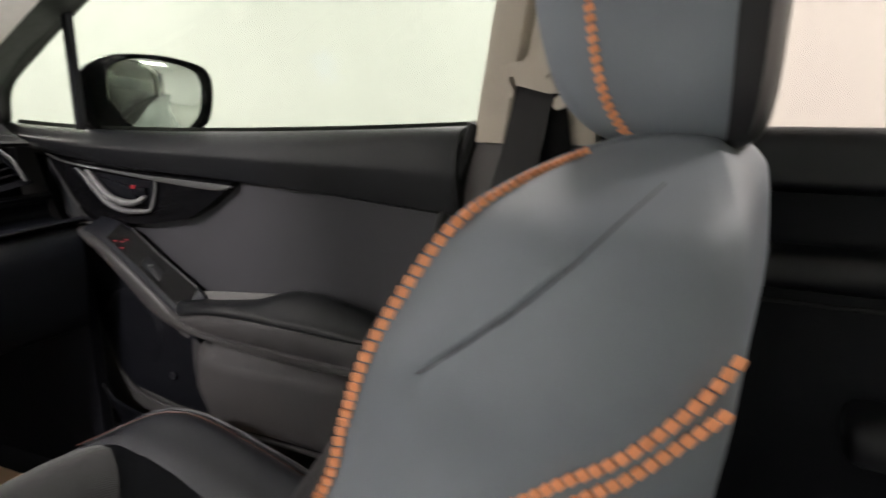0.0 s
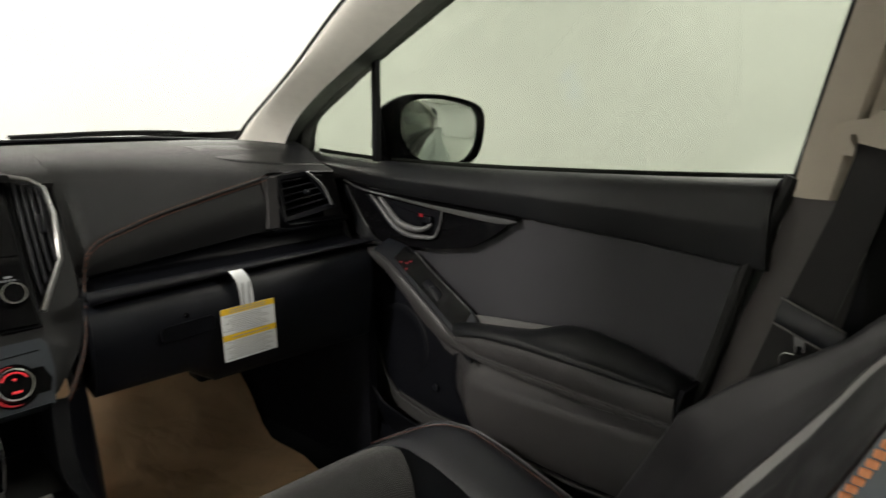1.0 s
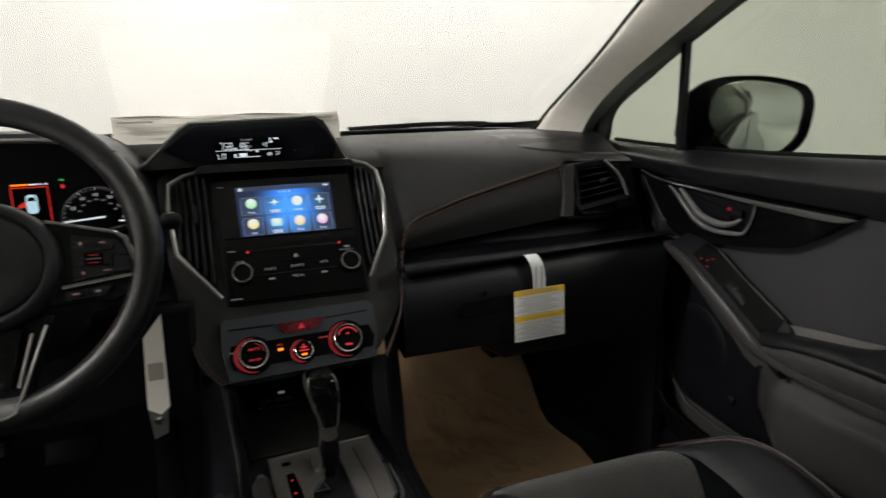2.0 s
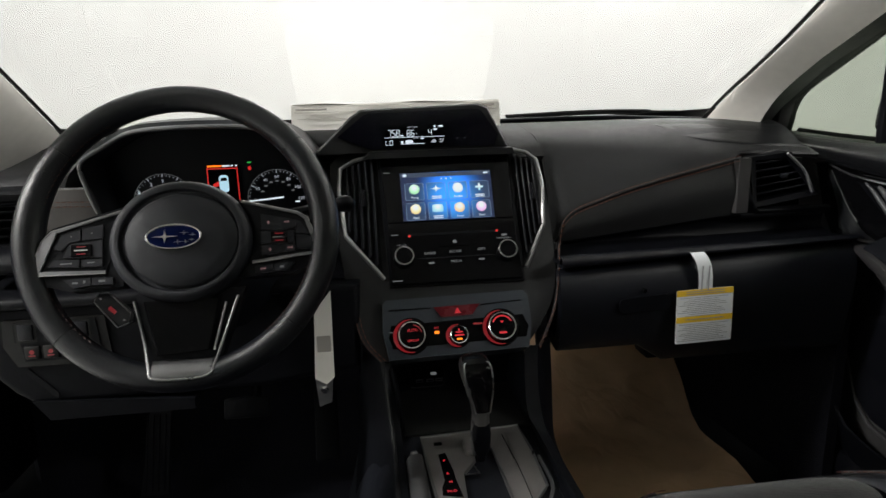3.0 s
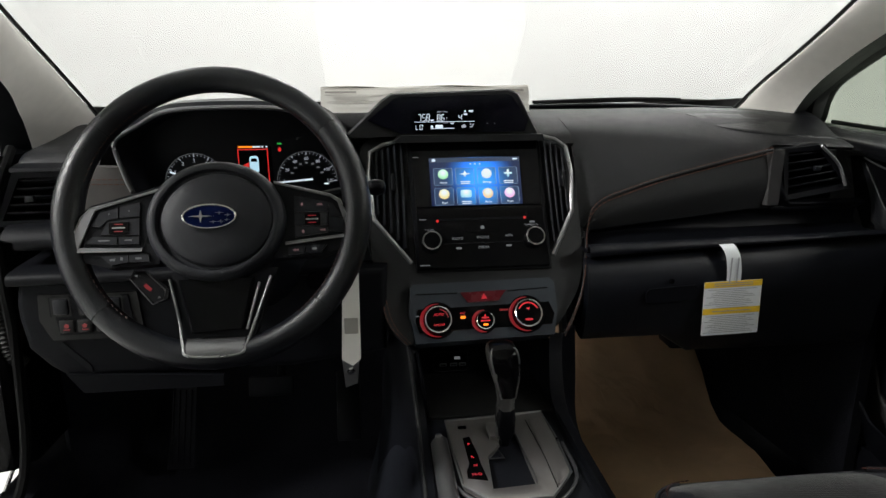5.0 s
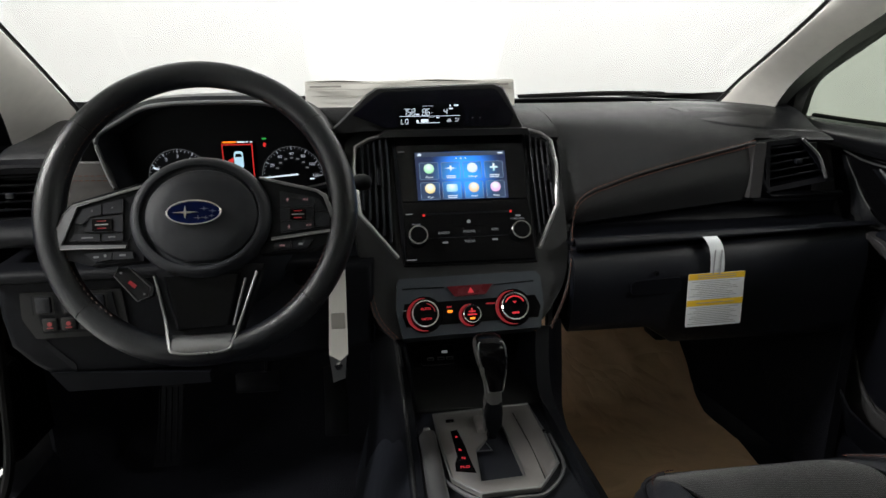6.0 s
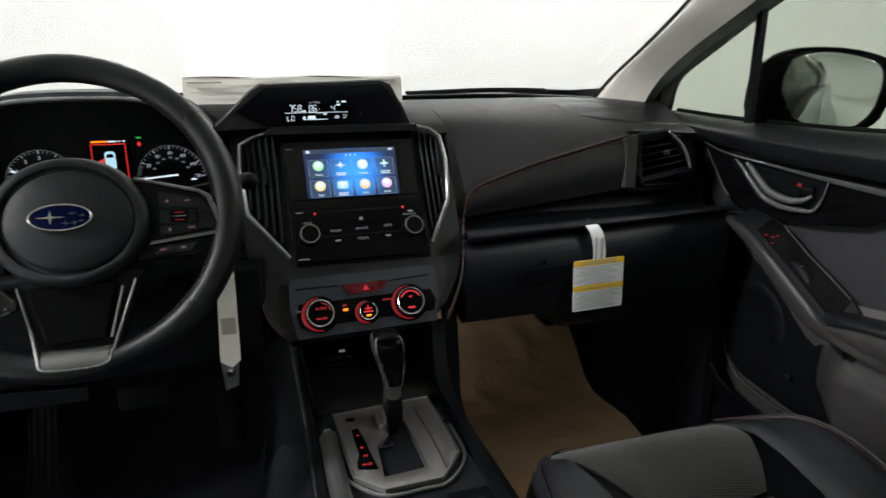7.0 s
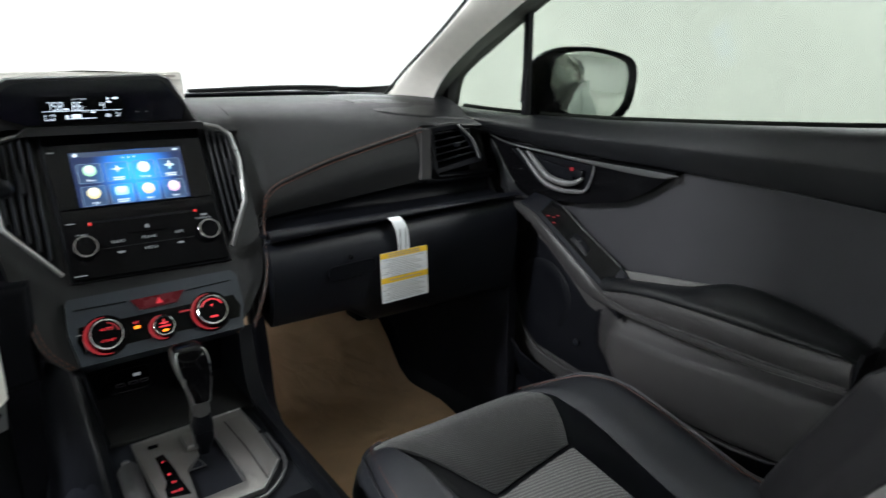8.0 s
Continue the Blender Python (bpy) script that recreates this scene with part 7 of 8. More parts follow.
belt = thing("seat_belt", (0.69, -0.86, 0.80), "black webbing seat belt with beige shoulder guide", "seat belt")
part("webbing", loft([[(x - 0.002, y0, z0), (x, y1, z1)] for x, y0, z0, y1, z1 in ((0.682, -0.860, 1.066, -0.901, 1.054), (0.674, -0.862, 1.054, -0.901, 1.042), (0.670, -0.848, 0.99, -0.889, 0.978), (0.670, -0.815, 0.889, -0.861, 0.868), (0.674, -0.800, 0.85, -0.858, 0.826), (0.685, -0.765, 0.74, -0.83, 0.715), (0.69, -0.72, 0.58, -0.79, 0.56))], thick=0.0014), BELT, belt)
# rear strap in seal black, to keep the shaded gap beside the belt dark
part("webbing_back", loft([[(0.688, -0.868, 1.06), (0.688, -0.912, 1.052)], [(0.690, -0.885, 0.90), (0.690, -0.935, 0.90)], [(0.690, -0.89, 0.60), (0.690, -0.94, 0.60)]], thick=0.0014), SEAL, belt)
gd = [(-0.8363, 1.0691), (-0.8413, 1.081), (-0.8544, 1.0852), (-0.8713, 1.0875), (-0.8793, 1.096), (-0.9133, 1.0825), (-0.920, 1.0736), (-0.928, 1.068), (-0.931, 1.0595), (-0.929, 1.0494), (-0.9213, 1.0407), (-0.909, 1.0367), (-0.905, 1.0405), (-0.9067, 1.0486), (-0.9127, 1.0528), (-0.9137, 1.0585), (-0.910, 1.0606), (-0.9072, 1.0549), (-0.900, 1.0536), (-0.8633, 1.063), (-0.861, 1.0718), (-0.8562, 1.0717), (-0.8567, 1.0659), (-0.8615, 1.0577), (-0.8605, 1.0494), (-0.8504, 1.0509), (-0.841, 1.0584)]
part("shoulder_guide", prism(yz(gd), 0.0, 0.012, door_plane(0.680), 0.0016, 2), BEIGE, belt, "beige plastic shoulder guide")
part("guide_cover", prism(yz([(-0.8834, 1.075), (-0.890, 1.0706), (-0.8985, 1.0696), (-0.904, 1.0747), (-0.9116, 1.115), (-0.916, 1.139), (-0.9115, 1.146), (-0.900, 1.150), (-0.8896, 1.149), (-0.887, 1.142), (-0.886, 1.116)]), 0.0, 0.034, door_plane(0.696), 0.005, 3), BEIGE, belt, "beige bolt cover")
part("cover_seam", tube([(0.6616, -0.8875, 1.132), (0.6616, -0.9125, 1.1285)], 0.0006, 5), PANEL_GREY, belt)
part("latch_body", loft([[(0.664, -0.812, 0.892), (0.664, -0.877, 0.866)], [(0.657, -0.809, 0.878), (0.657, -0.874, 0.853)], [(0.660, -0.806, 0.862), (0.660, -0.869, 0.838)]], thick=0.004), DASH_LOW, belt, "black plastic latch holder")
for (ya, za), (yb_, zb) in (((-0.811, 0.8925), (-0.877, 0.8665)), ((-0.805, 0.8620), (-0.869, 0.8375))):
    part("latch_edge", tube([(0.6585, ya, za), (0.6585, yb_, zb)], 0.0013, 6), INLAY, belt)
part("tongue", prism(yz([(-0.826, 0.852), (-0.837, 0.848), (-0.838, 0.832), (-0.829, 0.830)]), 0, 0.003, door_plane(0.668), 0.001), DARKSATIN, belt, "satin metal belt tongue")
part("tongue_hook", tube(spline([(0.6625, -0.829, 0.8282), (0.6615, -0.8215, 0.8290), (0.6610, -0.8160, 0.8235), (0.6610, -0.8160, 0.8150), (0.6615, -0.8225, 0.8105), (0.6625, -0.8310, 0.8112)], 4), 0.0012, 8), CHROME, belt, "bright metal hook")
part("tongue_slot", prism(yz(rrect(0.006, 0.010, 0.002, 2, -0.8335, 0.834)), 0.003, 0.0036, door_plane(0.668), 0), BLACK, belt)

# ---- rear door panel ----
rd = thing("rear_door", (0.73, -1.4, 0.5), "closed rear door with black trim", "car door")
part("outer_skin", prism(yz([(-0.83, 1.0), (-2.10, 1.03), (-2.10, 0.36), (-0.63, 0.36)]), 0, 0.03, door_plane(0.845), 0.012), PAINT, rd, "cool grey painted outer skin")
part("panel", prism(yz([(-0.95, 1.00), (-1.95, 1.02), (-1.95, 0.45), (-0.95, 0.45)]), 0, 0.05, door_plane(0.775), 0.008), BLACK, rd)
part("front_post", prism(yz([(-0.930, 0.99), (-1.035, 0.99), (-1.060, 1.34), (-0.955, 1.34)]), 0, 0.022, door_plane(0.748), 0.004), BLACK, rd, "black window post")
rows = [[(x, y, z) for x, z in spline([(0.742, 1.008), (0.725, 1.020), (0.706, 1.012), (0.700, 0.985), (0.700, 0.966), (0.715, 0.958)], 3)] for y in (-0.95, -1.3, -1.95)]
part("upper_cap", loft(rows, thick=0.004), DOOR_CAP, rd)
part("rear_grip", loft([[(x, y, z) for x, z in spline([(0.725, 0.905), (0.690, 0.90), (0.682, 0.885), (0.690, 0.868), (0.725, 0.862)], 3)] for y in (-1.02, -1.3, -1.7)], thick=0.004), DOOR_CAP, rd)
part("groove", box(0.004, 0.7, 0.005, pose(0.725, -1.36, 0.845), 0.001), RUBBER, rd)
part("arm_rest", box(0.08, 0.5, 0.05, pose(0.70, -1.45, 0.73), 0.018, 3), DOOR_CAP, rd)
rp = part("pane", box(0.004, 0.85, 0.42, pose(0.725, -1.42, 1.21, 0, -6), 0), REAR_TINT, rd, "tinted rear side window")
rp.visible_shadow = False
part("outer_handle", tube(spline([(0.846, -0.98, 0.895), (0.872, -1.0, 0.900), (0.876, -1.08, 0.902), (0.872, -1.16, 0.902), (0.846, -1.18, 0.898)], 4), 0.009, 8), PAINT, rd, "grey painted outer handle")

for y0, y1, owner in ((0.27, -0.81, door), (-0.83, -2.08, rd)):
    part("outer_shoulder", loft([[(x, y, z) for x, z in spline([(0.838, 0.91), (0.836, 0.950), (0.818, 0.978), (0.785, 0.991), (0.752, 0.996), (0.747, 0.984)], 3)] for y in np.linspace(y0, y1, 6)], thick=0.004), PAINT, owner, "grey painted shoulder of the door")

part("outer_pillar", loft([[(x0, y0, z), (x0 + 0.004, 0.5 * (y0 + y1), z), (x0, y1, z)] for x0, y0, y1, z in ((0.752, -0.79, -1.00, 0.985), (0.738, -0.83, -1.01, 1.15), (0.712, -0.87, -1.03, 1.30), (0.690, -0.89, -1.04, 1.39))], thick=0.004), PAINT, rd, "grey outer pillar cover")

# ---- driver's side wall, its front edge seen at the wheel ----
ld = thing("driver_door", (-0.82, -0.30, 0.45), "driver's door with black trim, standing wide open", "car door")
LP = Matrix.Diagonal((-1, 1, 1, 1)) @ door_plane(0.80)
OPEN = Matrix.Translation((-0.80, 0.18, 0)) @ pose(0, 0, 0, 0, 0, -62) @ Matrix.Translation((0.80, -0.18, 0))


def left(bm):
    bm.transform(OPEN)
    bmesh.ops.recalc_face_normals(bm, faces=bm.faces)
    return bm


part("inner_skin", left(prism(yz([(0.16, 0.99), (0.16, 0.45), (-0.75, 0.45), (-0.86, 1.0)]), 0.0, 0.035, LP, 0.008)), PIANO, ld)
rows = [[(x, y, z) for x, z in spline([(-0.80, 1.008), (-0.785, 1.016), (-0.768, 1.008), (-0.760, 0.985), (-0.762, 0.94)], 3)] for y in (0.16, -0.3, -0.86)]
part("upper_cap", left(loft(rows, thick=0.004)), DOOR_CAP, ld)
part("arm_rest", left(box(0.06, 0.45, 0.06, pose(-0.745, -0.48, 0.76), 0.018, 3)), DOOR_CAP, ld)
lpn = part("pane", left(box(0.004, 0.95, 0.40, pose(-0.785, -0.36, 1.20, 0, 6), 0)), TINTED, ld, "tinted driver's window")
lpn.visible_shadow = False
tagged(part("trim_sill_left", box(0.07, 1.2, 0.16, pose(-0.775, -0.15, 0.365), 0.02), CARPET), "black driver's door sill", "sill", kind="structure")
tagged(part("trim_sill_right", box(0.07, 1.2, 0.12, pose(0.72, -0.45, 0.40), 0.02), BLACK), "black passenger door sill", "sill", kind="structure")
rubber = [(-0.748, 0.11, 1.00), (-0.740, 0.03, 0.93), (-0.728, -0.01, 0.82), (-0.725, -0.02, 0.66), (-0.730, -0.05, 0.50), (-0.74, -0.16, 0.42)]
tagged(part("trim_door_seal", tube(spline(rubber, 6), 0.008, 8), SEAL), "black rubber door opening seal", "door seal", kind="structure")
tagged(part("trim_kick_left", loft([[(-0.742, 0.12, z), (-0.700, 0.20, z), (-0.66, 0.42, z)] for z in (0.34, 0.6, 0.90)], thick=0.01), CARPET), "black driver's kick panel", "side trim", kind="structure")
tagged(part("trim_pillar_hinge", loft([[(-0.90, 0.30, z), (-0.90, y0, z), (-0.83, y0 - 0.012, z), (-0.765, y0, z), (-0.742, y0 + 0.03, z), (-0.735, 0.30, z)] for y0, z in ((-0.01, 0.49), (-0.01, 0.56), (0.01, 0.80), (0.06, 0.99))], closed=True, cap=True), PIANO), "gloss black hinge pillar of the open door", "pillar", kind="structure")
boot = thing("wiring_boot", (-0.80, 0.07, 0.70), "black ribbed rubber wiring boot at the door hinge", "cable boot")
bpts = spline([(-0.762, 0.030, 0.765), (-0.757, 0.020, 0.735), (-0.755, 0.015, 0.705), (-0.750, 0.016, 0.680), (-0.742, 0.024, 0.662)], 8)
part("sleeve", tube(bpts, [0.0095 if k % 2 else 0.0125 for k in range(len(bpts))], 12), RUBBER, boot)
check = thing("door_check", (-0.77, 0.03, 0.50), "dark metal door check arm with a bright bolt", "door check")
part("plate", prism(rrect(0.040, 0.120, 0.006, 3, -0.785, 0.555), -0.004, 0.0, basis((0, 0.022, 0), (1, 0, 0), (0, 0, 1)), 0.001), PIANO, check)
part("arm", box(0.024, 0.016, 0.006, pose(-0.760, 0.014, 0.581), 0.002), DARKSATIN, check, "satin metal arm")
for z in (0.600, 0.537):
    part("bolt", lathe([(0.0062, 0), (0.0062, 0.004), (0.004, 0.0065)], basis((-0.795, 0.018, z), (1, 0, 0), (0, 0, 1)), 6), DARKSATIN, check)
part("curved_strip", tube(spline([(-0.764, 0.020, 0.545), (-0.767, 0.018, 0.519), (-0.777, 0.014, 0.490), (-0.800, 0.010, 0.440)], 6), 0.0034, 8), SATIN, check, "bright curved edge strip")
lr = thing("rear_door", (-0.80, -1.4, 0.5), "closed rear door with black trim", "car door")
part("panel", prism([(y, z) for y, z in ((-0.95, 1.0), (-1.95, 1.02), (-1.95, 0.45), (-0.95, 0.45))], 0, 0.04, basis((-0.80, 0, 0), (0, 1, 0), (0, 0, 1)), 0.008), DOOR_HARD, lr)
lrp = part("pane", box(0.004, 0.95, 0.42, pose(-0.765, -1.43, 1.21, 0, 6), 0), TINTED, lr)
lrp.visible_shadow = False

# ---- passenger seat ----
seat = thing("passenger_seat", (0.40, -0.70, 0.36), "blue-grey leather passenger seat with orange contrast stitching", "car seat")
CX = 0.385
# cushion: two bolsters, a front roll and a woven centre
XL = [(-0.72, 0.165), (-0.56, 0.150), (-0.46, 0.148), (-0.40, 0.154), (-0.35, 0.166), (-0.325, 0.176), (-0.312, 0.190), (-0.304, 0.215)]
XR = [(-0.72, 0.590), (-0.56, 0.592), (-0.47, 0.590), (-0.42, 0.580), (-0.37, 0.560), (-0.34, 0.535), (-0.318, 0.510), (-0.304, 0.480)]


def cushion_z(x, y):
    """The height of the seat's upper side."""
    s = (x - CX) / 0.215
    f = min(1, max(0, (-0.304 - y) / 0.12))
    drop = 0.020 * (1 - f) ** 2.5
    bol = 0.030 * max(0, min(1, (abs(s) - 0.44) / 0.34)) ** 1.3
    edge = 0.14 * max(0, abs(s) - 0.84) ** 1.25
    sag = 0.060 * min(1, max(0, (-0.36 - y) / 0.26)) ** 1.1
    return 0.606 - sag + bol * min(1, f * 0.8) - drop - edge


def cushion_patch(us, ys, lift=0.0, name="", mat=SEAT_DARK, label="", thick=0.02):
    rows = []
    for y in ys:
        xl, xr = lerp_table(y, XL), lerp_table(y, XR)
        rows.append([(xl + (xr - xl) * u, y, cushion_z(xl + (xr - xl) * u, y) + lift) for u in us])
    return part(name, loft(rows, thick=-thick), mat, seat, label)


def cushion_at(u, y, lift=0.0):
    x = lerp_table(y, XL) + (lerp_table(y, XR) - lerp_table(y, XL)) * u
    return (x, y, cushion_z(x, y) + lift)


def strip_patch(line_a, line_b, lift, name, mat, label="", n=6):
    """A patch of the cushion between two lines of (u, y), softly raised between its edges."""
    rows = []
    pairs = list(zip(spline(line_a, 6), spline(line_b, 6)))
    for i, ((ua, ya), (ub, yb_)) in enumerate(pairs):
        row, ease = [], min(1.0, 5.0 * i / (len(pairs) - 1), 5.0 * (len(pairs) - 1 - i) / (len(pairs) - 1)) ** 0.6
        for k in range(n + 1):
            q = k / n
            hump = ease * min(1.0, 4.0 * q * (1 - q) * 1.6) ** 0.7
            row.append(cushion_at(ua + (ub - ua) * q, ya + (yb_ - ya) * q, lift * hump - 0.002))
        rows.append(row)
    return part(name, loft(rows, thick=0.006), mat, seat, label)


ys = list(np.linspace(-0.72, -0.36, 16)) + [-0.345, -0.332, -0.322, -0.313, -0.307, -0.304]
cushion_patch(np.linspace(0.0, 1.0, 26), ys, -0.006, "cushion_core", BLACK)
# front cloth panel, whose sides taper to the wedges
strip_patch([(0.02, -0.310), (0.30, -0.303), (0.60, -0.303), (0.92, -0.303)], [(0.30, -0.478), (0.40, -0.470), (0.52, -0.463), (0.635, -0.456)], 0.010, "cushion_front", SEAT_CLOTH, "grey woven cloth seat front", 12)
strip_patch([(0.29, -0.486), (0.40, -0.478), (0.52, -0.470), (0.635, -0.464)], [(0.27, -0.72), (0.40, -0.72), (0.52, -0.72), (0.66, -0.72)], 0.007, "cushion_centre", SEAT_CLOTH_PALE, "pale grey ribbed seat centre", 10)
strip_patch([(0.90, -0.307), (0.82, -0.37), (0.78, -0.47), (0.76, -0.60), (0.76, -0.72)], [(0.93, -0.306), (0.985, -0.37), (0.995, -0.47), (0.995, -0.60), (0.995, -0.72)], 0.008, "bolster", SEAT_DARK, "charcoal leather seat bolster", 9)
strip_patch([(0.015, -0.318), (0.01, -0.37), (0.005, -0.47), (0.005, -0.60), (0.005, -0.72)], [(0.03, -0.320), (0.11, -0.37), (0.16, -0.47), (0.18, -0.60), (0.18, -0.72)], 0.008, "bolster", SEAT_DARK, "charcoal leather seat bolster", 8)
for XE, sgn in ((XL, -1), (XR, 1)):
    rows = []
    for y in ys:
        x = lerp_table(y, XE)
        zt = cushion_z(x, y)
        rows.append([(x, y, zt - 0.002), (x + sgn * 0.010, y, zt - 0.012), (x + sgn * 0.018, y, zt - 0.04), (x + sgn * 0.016, y, zt - 0.10), (x, y, 0.42)])
    part("side_skirt", loft(rows, thick=-0.008 * sgn), SEAT_DARK, seat)
    stitch_row([(lerp_table(y, XE) - sgn * 0.012, y, cushion_z(lerp_table(y, XE) - sgn * 0.012, y) + 0.0045) for y in ys[2:]], seat, CUSHION_THREAD, 0.0075, (0.0060, 0.0016, 0.0012))
    part("piping", tube([(lerp_table(y, XE), y, cushion_z(lerp_table(y, XE), y)) for y in ys], 0.0028, 6), SEAT_DARK, seat)
rows = []
for u in np.linspace(0.0, 1.0, 14):
    x, _, zt = cushion_at(u, -0.304)
    rows.append([(x, -0.312, zt - 0.006), (x, -0.302, zt - 0.010), (x, -0.296, zt - 0.04), (x, -0.30, 0.44)])
part("front_apron", loft(rows, thick=0.008), SEAT_DARK, seat)
part("base", box(0.36, 0.40, 0.10, pose(CX, -0.56, 0.40), 0.02), BLACK, seat)
# backrest: height, seam x, seam y, front of bolster, front of middle, back
BX = 0.42
BACK = [(0.54, 0.205, -0.755, -0.680, -0.715, -0.93), (0.62, 0.205, -0.800, -0.725, -0.765, -0.985), (0.72, 0.208, -0.860, -0.792, -0.830, -1.04), (0.82, 0.211, -0.918, -0.862, -0.893, -1.088), (0.885, 0.214, -0.957, -0.912, -0.932, -1.108),
        (0.912, 0.217, -0.965, -0.925, -0.950, -1.113), (0.946, 0.215, -0.979, -0.945, -0.972, -1.117), (0.971, 0.224, -0.990, -0.963, -0.988, -1.117), (1.0, 0.240, -1.007, -0.992, -1.006, -1.114), (1.013, 0.272, -1.019, -1.010, -1.018, -1.108),
        (1.0225, 0.320, -1.033, -1.029, -1.032, -1.100), (1.0285, 0.345, -1.050, -1.048, -1.049, -1.094), (1.031, 0.365, -1.068, -1.067, -1.068, -1.088)]
CREASE = [(0.710, -0.60), (0.870, -0.86), (0.905, -0.93), (0.927, -0.971), (0.950, -1.010), (0.975, -1.042), (0.994, -1.062), (1.015, -1.080), (1.027, -1.091), (1.043, -1.105), (1.070, -1.125)]


def back_ring(z, xs, ys_, yf, ym, yb):
    """One level of the backrest: the side with its crease, the seam, the bolster, the middle."""
    half = (BX - xs) / 0.975
    lo, hi = yb + 0.10 * (ys_ - yb), ys_ - 0.012
    span = hi - lo
    sc = min(1.0, span / 0.075)
    yc = min(hi - 0.018 * sc, max(lo + 0.018 * sc, lerp_table(z, CREASE)))
    deep = min(1.0, max(0.0, (z - 0.925) / 0.030)) * (1.0 - 0.6 * min(1.0, max(0.0, (z - 0.985) / 0.03))) * sc
    ripple = 1 + 0.35 * math.sin(z * 900)
    xs_side = BX - 0.985 * half
    def bow(y):
        return -0.006 * sc * math.sin(math.pi * (y - lo) / span) + 0.060 * half * math.exp(-(y - lo) / (0.018 * sc))
    a, b, c = 0.013 * sc, 0.0034 * sc, 0.0010 * sc
    cols = [(lo + (yc - a - lo) * k / 5, 0.0) for k in range(6)] + [(yc - b, 0.0008), (yc - c, 0.0012 * ripple), (yc + c, 0.0018), (yc + b, -0.0010), (yc + a, -0.0016)] + [(yc + a + (hi - yc - a) * k / 4, -0.0016 * (1 - k / 4)) for k in range(1, 5)]
    ring = [(BX - 0.86 * half, yb + 0.003, z)] + [(xs_side + bow(y) + 0.55 * d * deep, y, z) for y, d in cols]
    front = [(-0.975, ys_), (-0.93, ys_ + 0.10 * (yf - ys_)), (-0.86, ys_ + 0.32 * (yf - ys_)), (-0.78, ys_ + 0.68 * (yf - ys_)), (-0.69, ys_ + 0.95 * (yf - ys_)), (-0.62, yf - 0.2 * (yf - ym)), (-0.55, ym + 0.3 * (yf - ym)), (-0.47, ym), (-0.25, ym + 0.002)]
    near = [(a, b - 0.40 * max(0.0, b - ys_) * (1 if b > ym else 0)) for a, b in front[:6]] + front[6:]
    wing = lerp_table(z, [(0.54, 0.04), (0.62, 0.05), (0.68, 0.058), (0.765, 0.072), (0.82, 0.052), (0.885, 0.018), (0.93, 0.0), (1.1, 0.0)])
    far = [(a, b + wing * g) for (a, b), g in zip(front, (0.25, 0.5, 0.8, 1.0, 1.05, 1.05, 0.95, 0.75, 0.1))]
    ring += [(BX + a * half, b, z) for a, b in near] + [(BX, ym + 0.003, z)] + [(BX - a * half, b, z) for a, b in far[::-1]]
    back = [(1.0, yb + 0.6 * (ys_ - yb)), (0.98, yb + 0.15 * (ys_ - yb)), (0.88, yb + 0.02), (0.5, yb), (0.0, yb - 0.002), (-0.5, yb), (-0.84, yb + 0.001)]
    return ring + [(BX + a * half, b, z) for a, b in back]


bk = spline([(r[0], *r[1:]) for r in BACK], 7)
rings = [back_ring(*[float(q) for q in r]) for r in bk]
EDGE_AT = 16
part("backrest", loft(rings, closed=True, cap=True), SEAT_LEATHER, seat, "blue-grey leather backrest")


def across(ring, a0, a1, n, lift):
    """Points on the front of one level between two places across its width."""
    half = (BX - ring[EDGE_AT][0]) / 0.975
    line = ring[EDGE_AT:EDGE_AT + 19]
    xs_ = [p[0] for p in line]
    return [(x, float(np.interp(x, xs_, [p[1] for p in line])) + lift, ring[0][2]) for x in [BX + half * (a0 + (a1 - a0) * k / n) for k in range(n + 1)]]


def insert_edge(ring):
    return lerp_table(ring[0][2], [(0.5, 0.20), (0.86, 0.22), (0.90, 0.32), (0.950, 0.56), (0.985, 0.70), (1.008, 0.88), (1.03, 0.90)])


# bolster fronts in a darker copy of the leather, their shade in the colour
part("bolster_face", loft([across(r, -0.972, -insert_edge(r), 28, 0.0042) for r in rings[:-8]], thick=0.002), SEAT_BLACK, seat, "bolster face, leather darkened for shade")
part("bolster_face", loft([across(r, insert_edge(r) - (0.0 if r[0][2] < 0.97 else 0.1), 0.974, 30, 0.0042) for r in rings[:-6]], thick=0.002), SEAT_BLACK, seat, "bolster face, leather darkened for shade")
part("back_insert", loft([across(r, -insert_edge(r), insert_edge(r) - (0.0 if r[0][2] < 0.97 else 0.1), 10, 0.003) for r in rings[:-6]], thick=0.003), SEAT_CLOTH_PALE, seat, "pale grey woven backrest centre")
part("edge_piping", tube([Vector(r[EDGE_AT + 18]) + Vector((0.0, -0.002, 0.0)) for r in rings[:-8]], 0.0065, 8), SEAT_BLACK, seat)
edge_l = [Vector(r[EDGE_AT]) for r in rings]
part("edge_piping", tube([p + Vector((0.003, 0.0010, 0)) for p in edge_l[:-3]], 0.0022, 6), SEAT_LEATHER, seat)
stitch_row([p + Vector((-0.0030, -0.0012, 0.0)) for p in edge_l[3:-12]], seat, THREAD, 0.0051, (0.0040, 0.0047, 0.0017), face=(-0.90, -0.38, 0.20), lean=12)


def side_x(y, z):
    """Where the backrest's side lies at a depth and a height."""
    levels = [r[0][2] for r in rings]
    at_y = [float(np.interp(y, [p[1] for p in r[1:EDGE_AT]], [p[0] for p in r[1:EDGE_AT]])) for r in rings]
    return float(np.interp(z, levels, at_y))


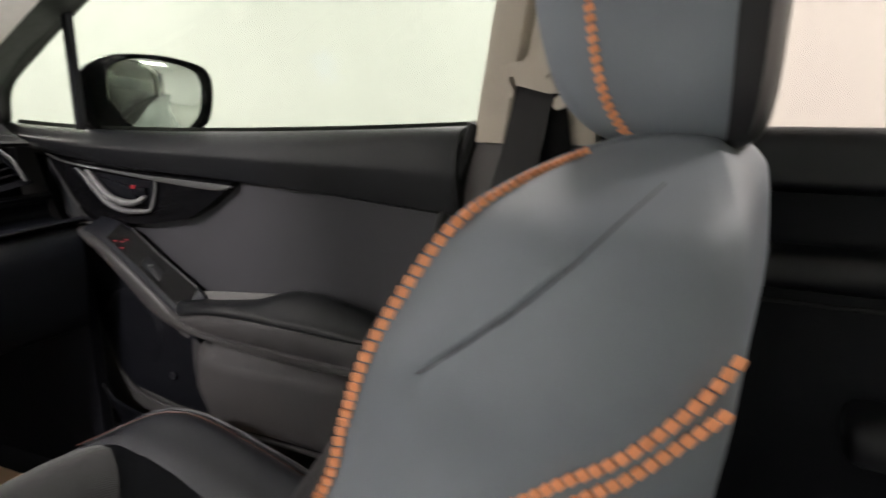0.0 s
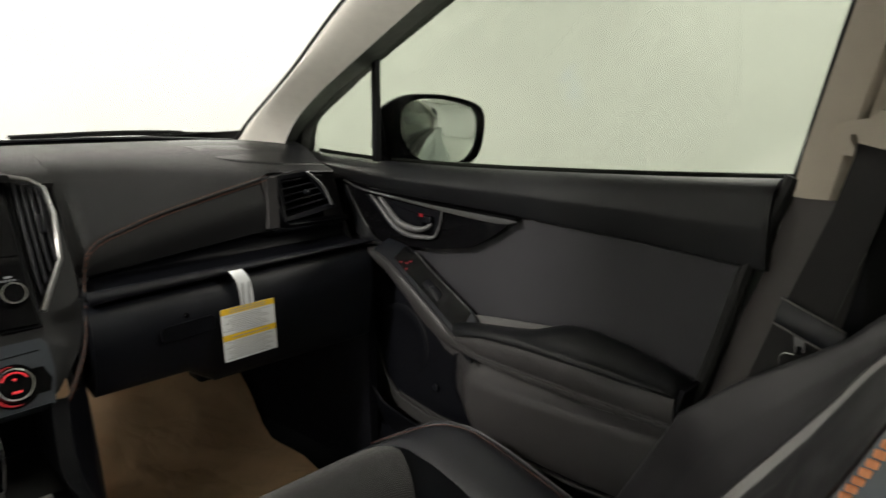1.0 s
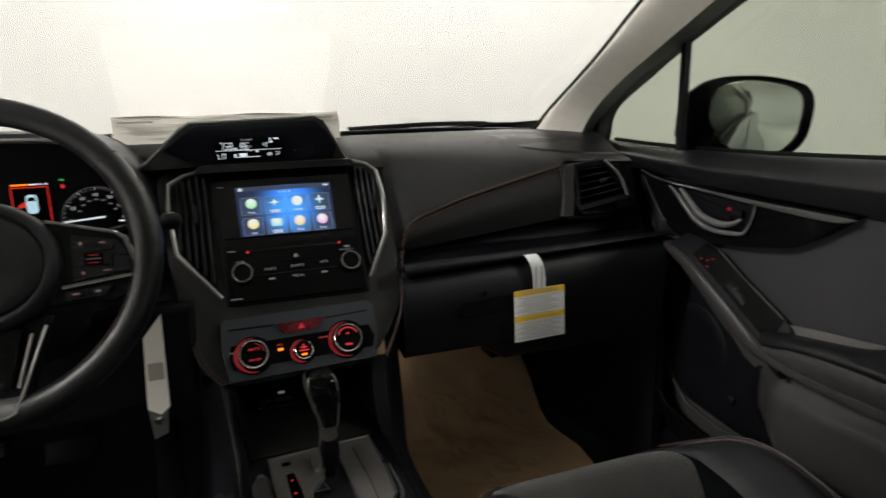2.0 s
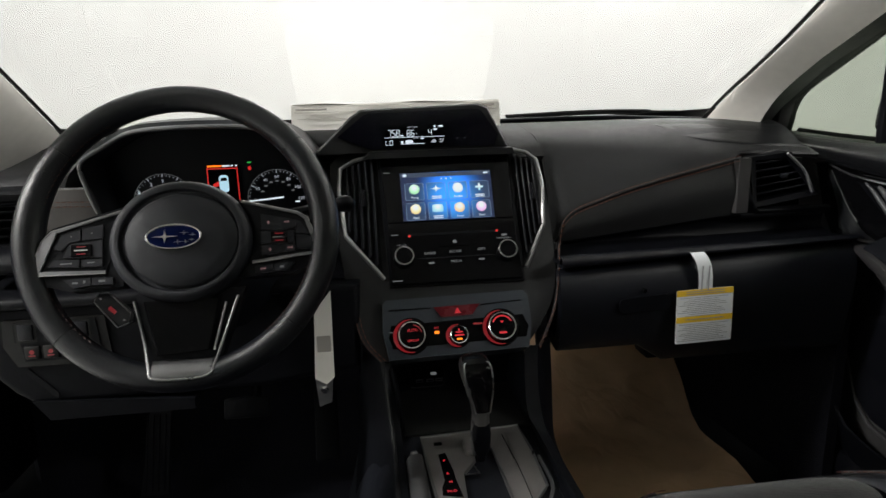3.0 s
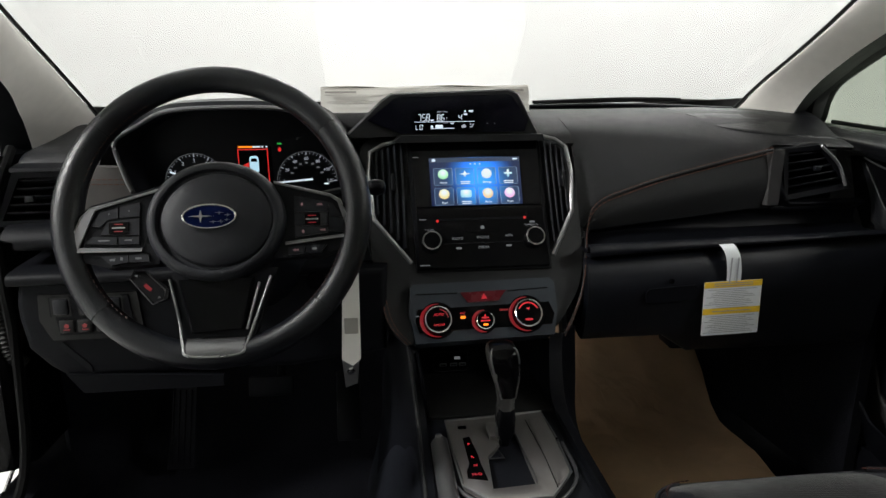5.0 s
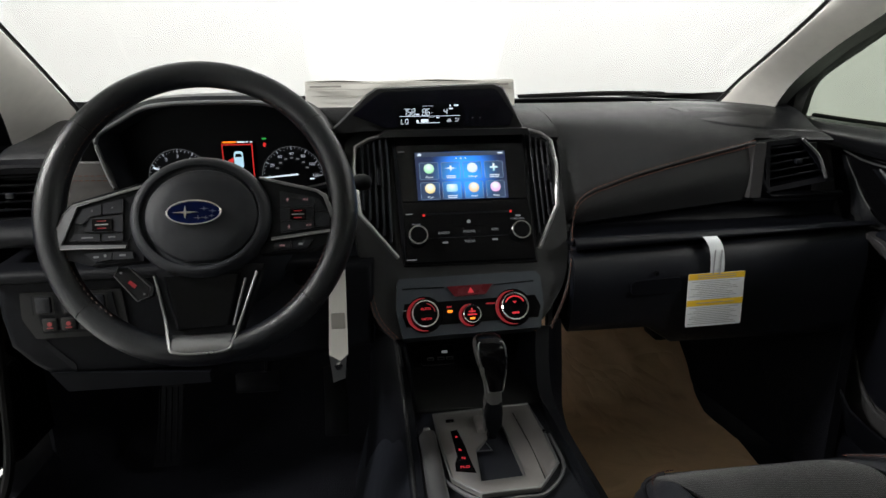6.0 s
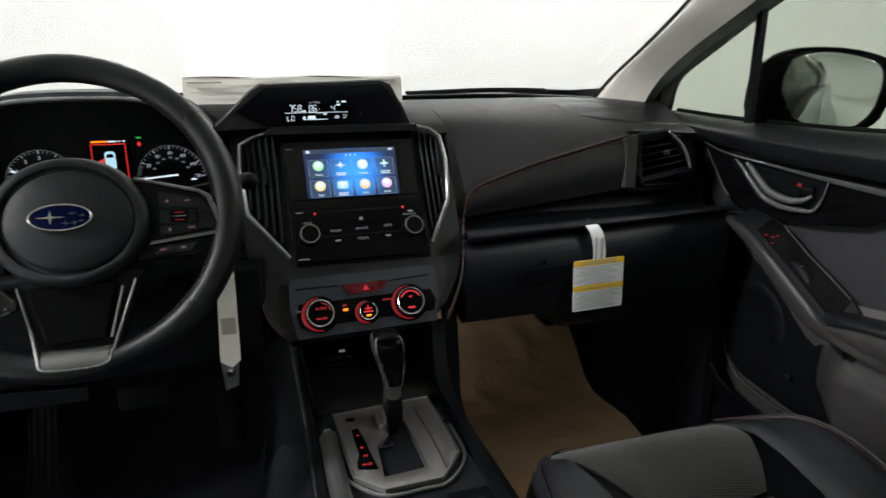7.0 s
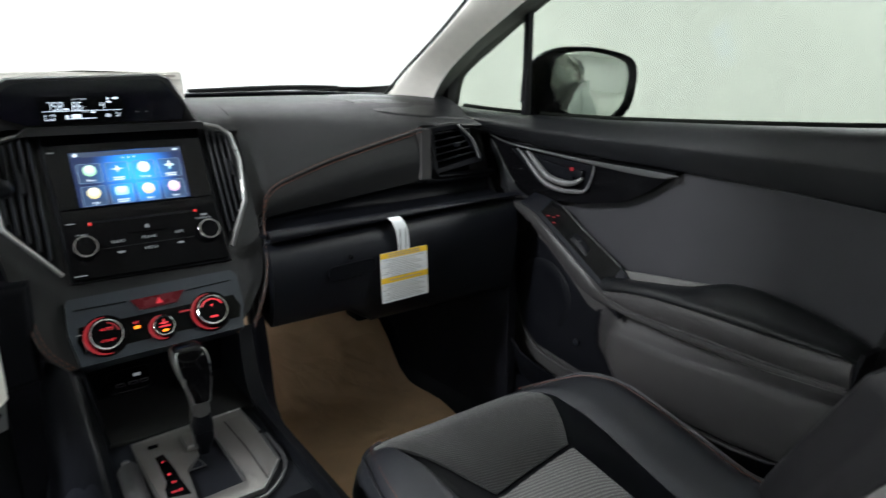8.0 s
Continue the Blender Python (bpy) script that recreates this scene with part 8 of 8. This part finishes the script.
# thin dark tube along the leather fold, drawn as the crease's shade
line = [(lerp_table(z, CREASE), z) for z in np.linspace(0.948, 1.016, 26)]
part("crease_shade", tube([(side_x(y, z) + 0.0001, y, z) for y, z in line], 0.0005, 6), SEAT_DARK, seat)
for seam in ([(-1.117, 0.968), (-1.108, 0.955), (-1.097, 0.943), (-1.082, 0.930), (-1.065, 0.919), (-1.049, 0.907), (-1.03, 0.895), (-1.00, 0.878)], [(-1.115, 0.951), (-1.101, 0.936), (-1.086, 0.923), (-1.074, 0.915), (-1.056, 0.902), (-1.03, 0.886), (-1.00, 0.868)]):
    stitch_row(spline([(side_x(y, z) - 0.0012, y, z) for y, z in seam], 4), seat, THREAD, 0.0050, (0.0042, 0.0043, 0.0014), face=(-0.95, -0.25, 0.15), lean=12)
# headrest
HX = 0.44
HR = [(1.020, 0.395, -1.048, -1.088), (1.029, 0.366, -1.026, -1.099), (1.050, 0.353, -1.006, -1.104), (1.086, 0.347, -0.994, -1.106), (1.12, 0.345, -0.990, -1.107), (1.16, 0.346, -0.992, -1.106), (1.20, 0.352, -1.000, -1.104), (1.235, 0.372, -1.020, -1.096), (1.245, 0.40, -1.045, -1.083)]
rings_h = []
for xl, yf, yb, z in spline([(r[1], r[2], r[3] - 0.007, r[0]) for r in HR], 4):
    half, d = HX - xl, yf - yb
    shape = [(-1.0, yb + 0.13 * d), (-1.0, yb + 0.66 * d), (-0.96, yb + 0.86 * d), (-0.82, yf - 0.03 * d), (-0.6, yf), (0, yf + 0.002), (0.6, yf), (0.82, yf - 0.03 * d), (0.96, yb + 0.86 * d), (1.0, yb + 0.66 * d), (1.0, yb + 0.35 * d), (0.93, yb + 0.08 * d), (0.7, yb), (0, yb - 0.002), (-0.8, yb), (-0.965, yb + 0.03 * d)]
    rings_h.append([(HX + a * half, b, z) for a, b in shape])
hback = [[(r[0][0] - 0.0006, r[0][1], r[0][2]), (r[15][0] - 0.0012, r[15][1] - 0.0006, r[15][2]), (r[14][0], r[14][1] - 0.0016, r[14][2]), (r[13][0], r[13][1] - 0.0016, r[13][2])] for r in rings_h[1:-1]]
hr = part("headrest", loft(rings_h, closed=True, cap=True), SEAT_LEATHER, seat, "blue-grey leather headrest")
stitch_row([(r[1][0] - 0.0006, r[1][1] + 0.004, r[1][2]) for r in rings_h[2:-2]], hr, THREAD, 0.0050, (0.0040, 0.0048, 0.0017), face=(-0.97, -0.22, 0.0), lean=16)
part("headrest_back", loft(hback, thick=0.001), SEAT_BLACK, hr, "black headrest back")
for dx in (-0.05, 0.05):
    part("headrest_post", tube([(HX + dx, -1.07, 0.99), (HX + dx, -1.07, 1.06)], 0.006, 10), CHROME, seat)
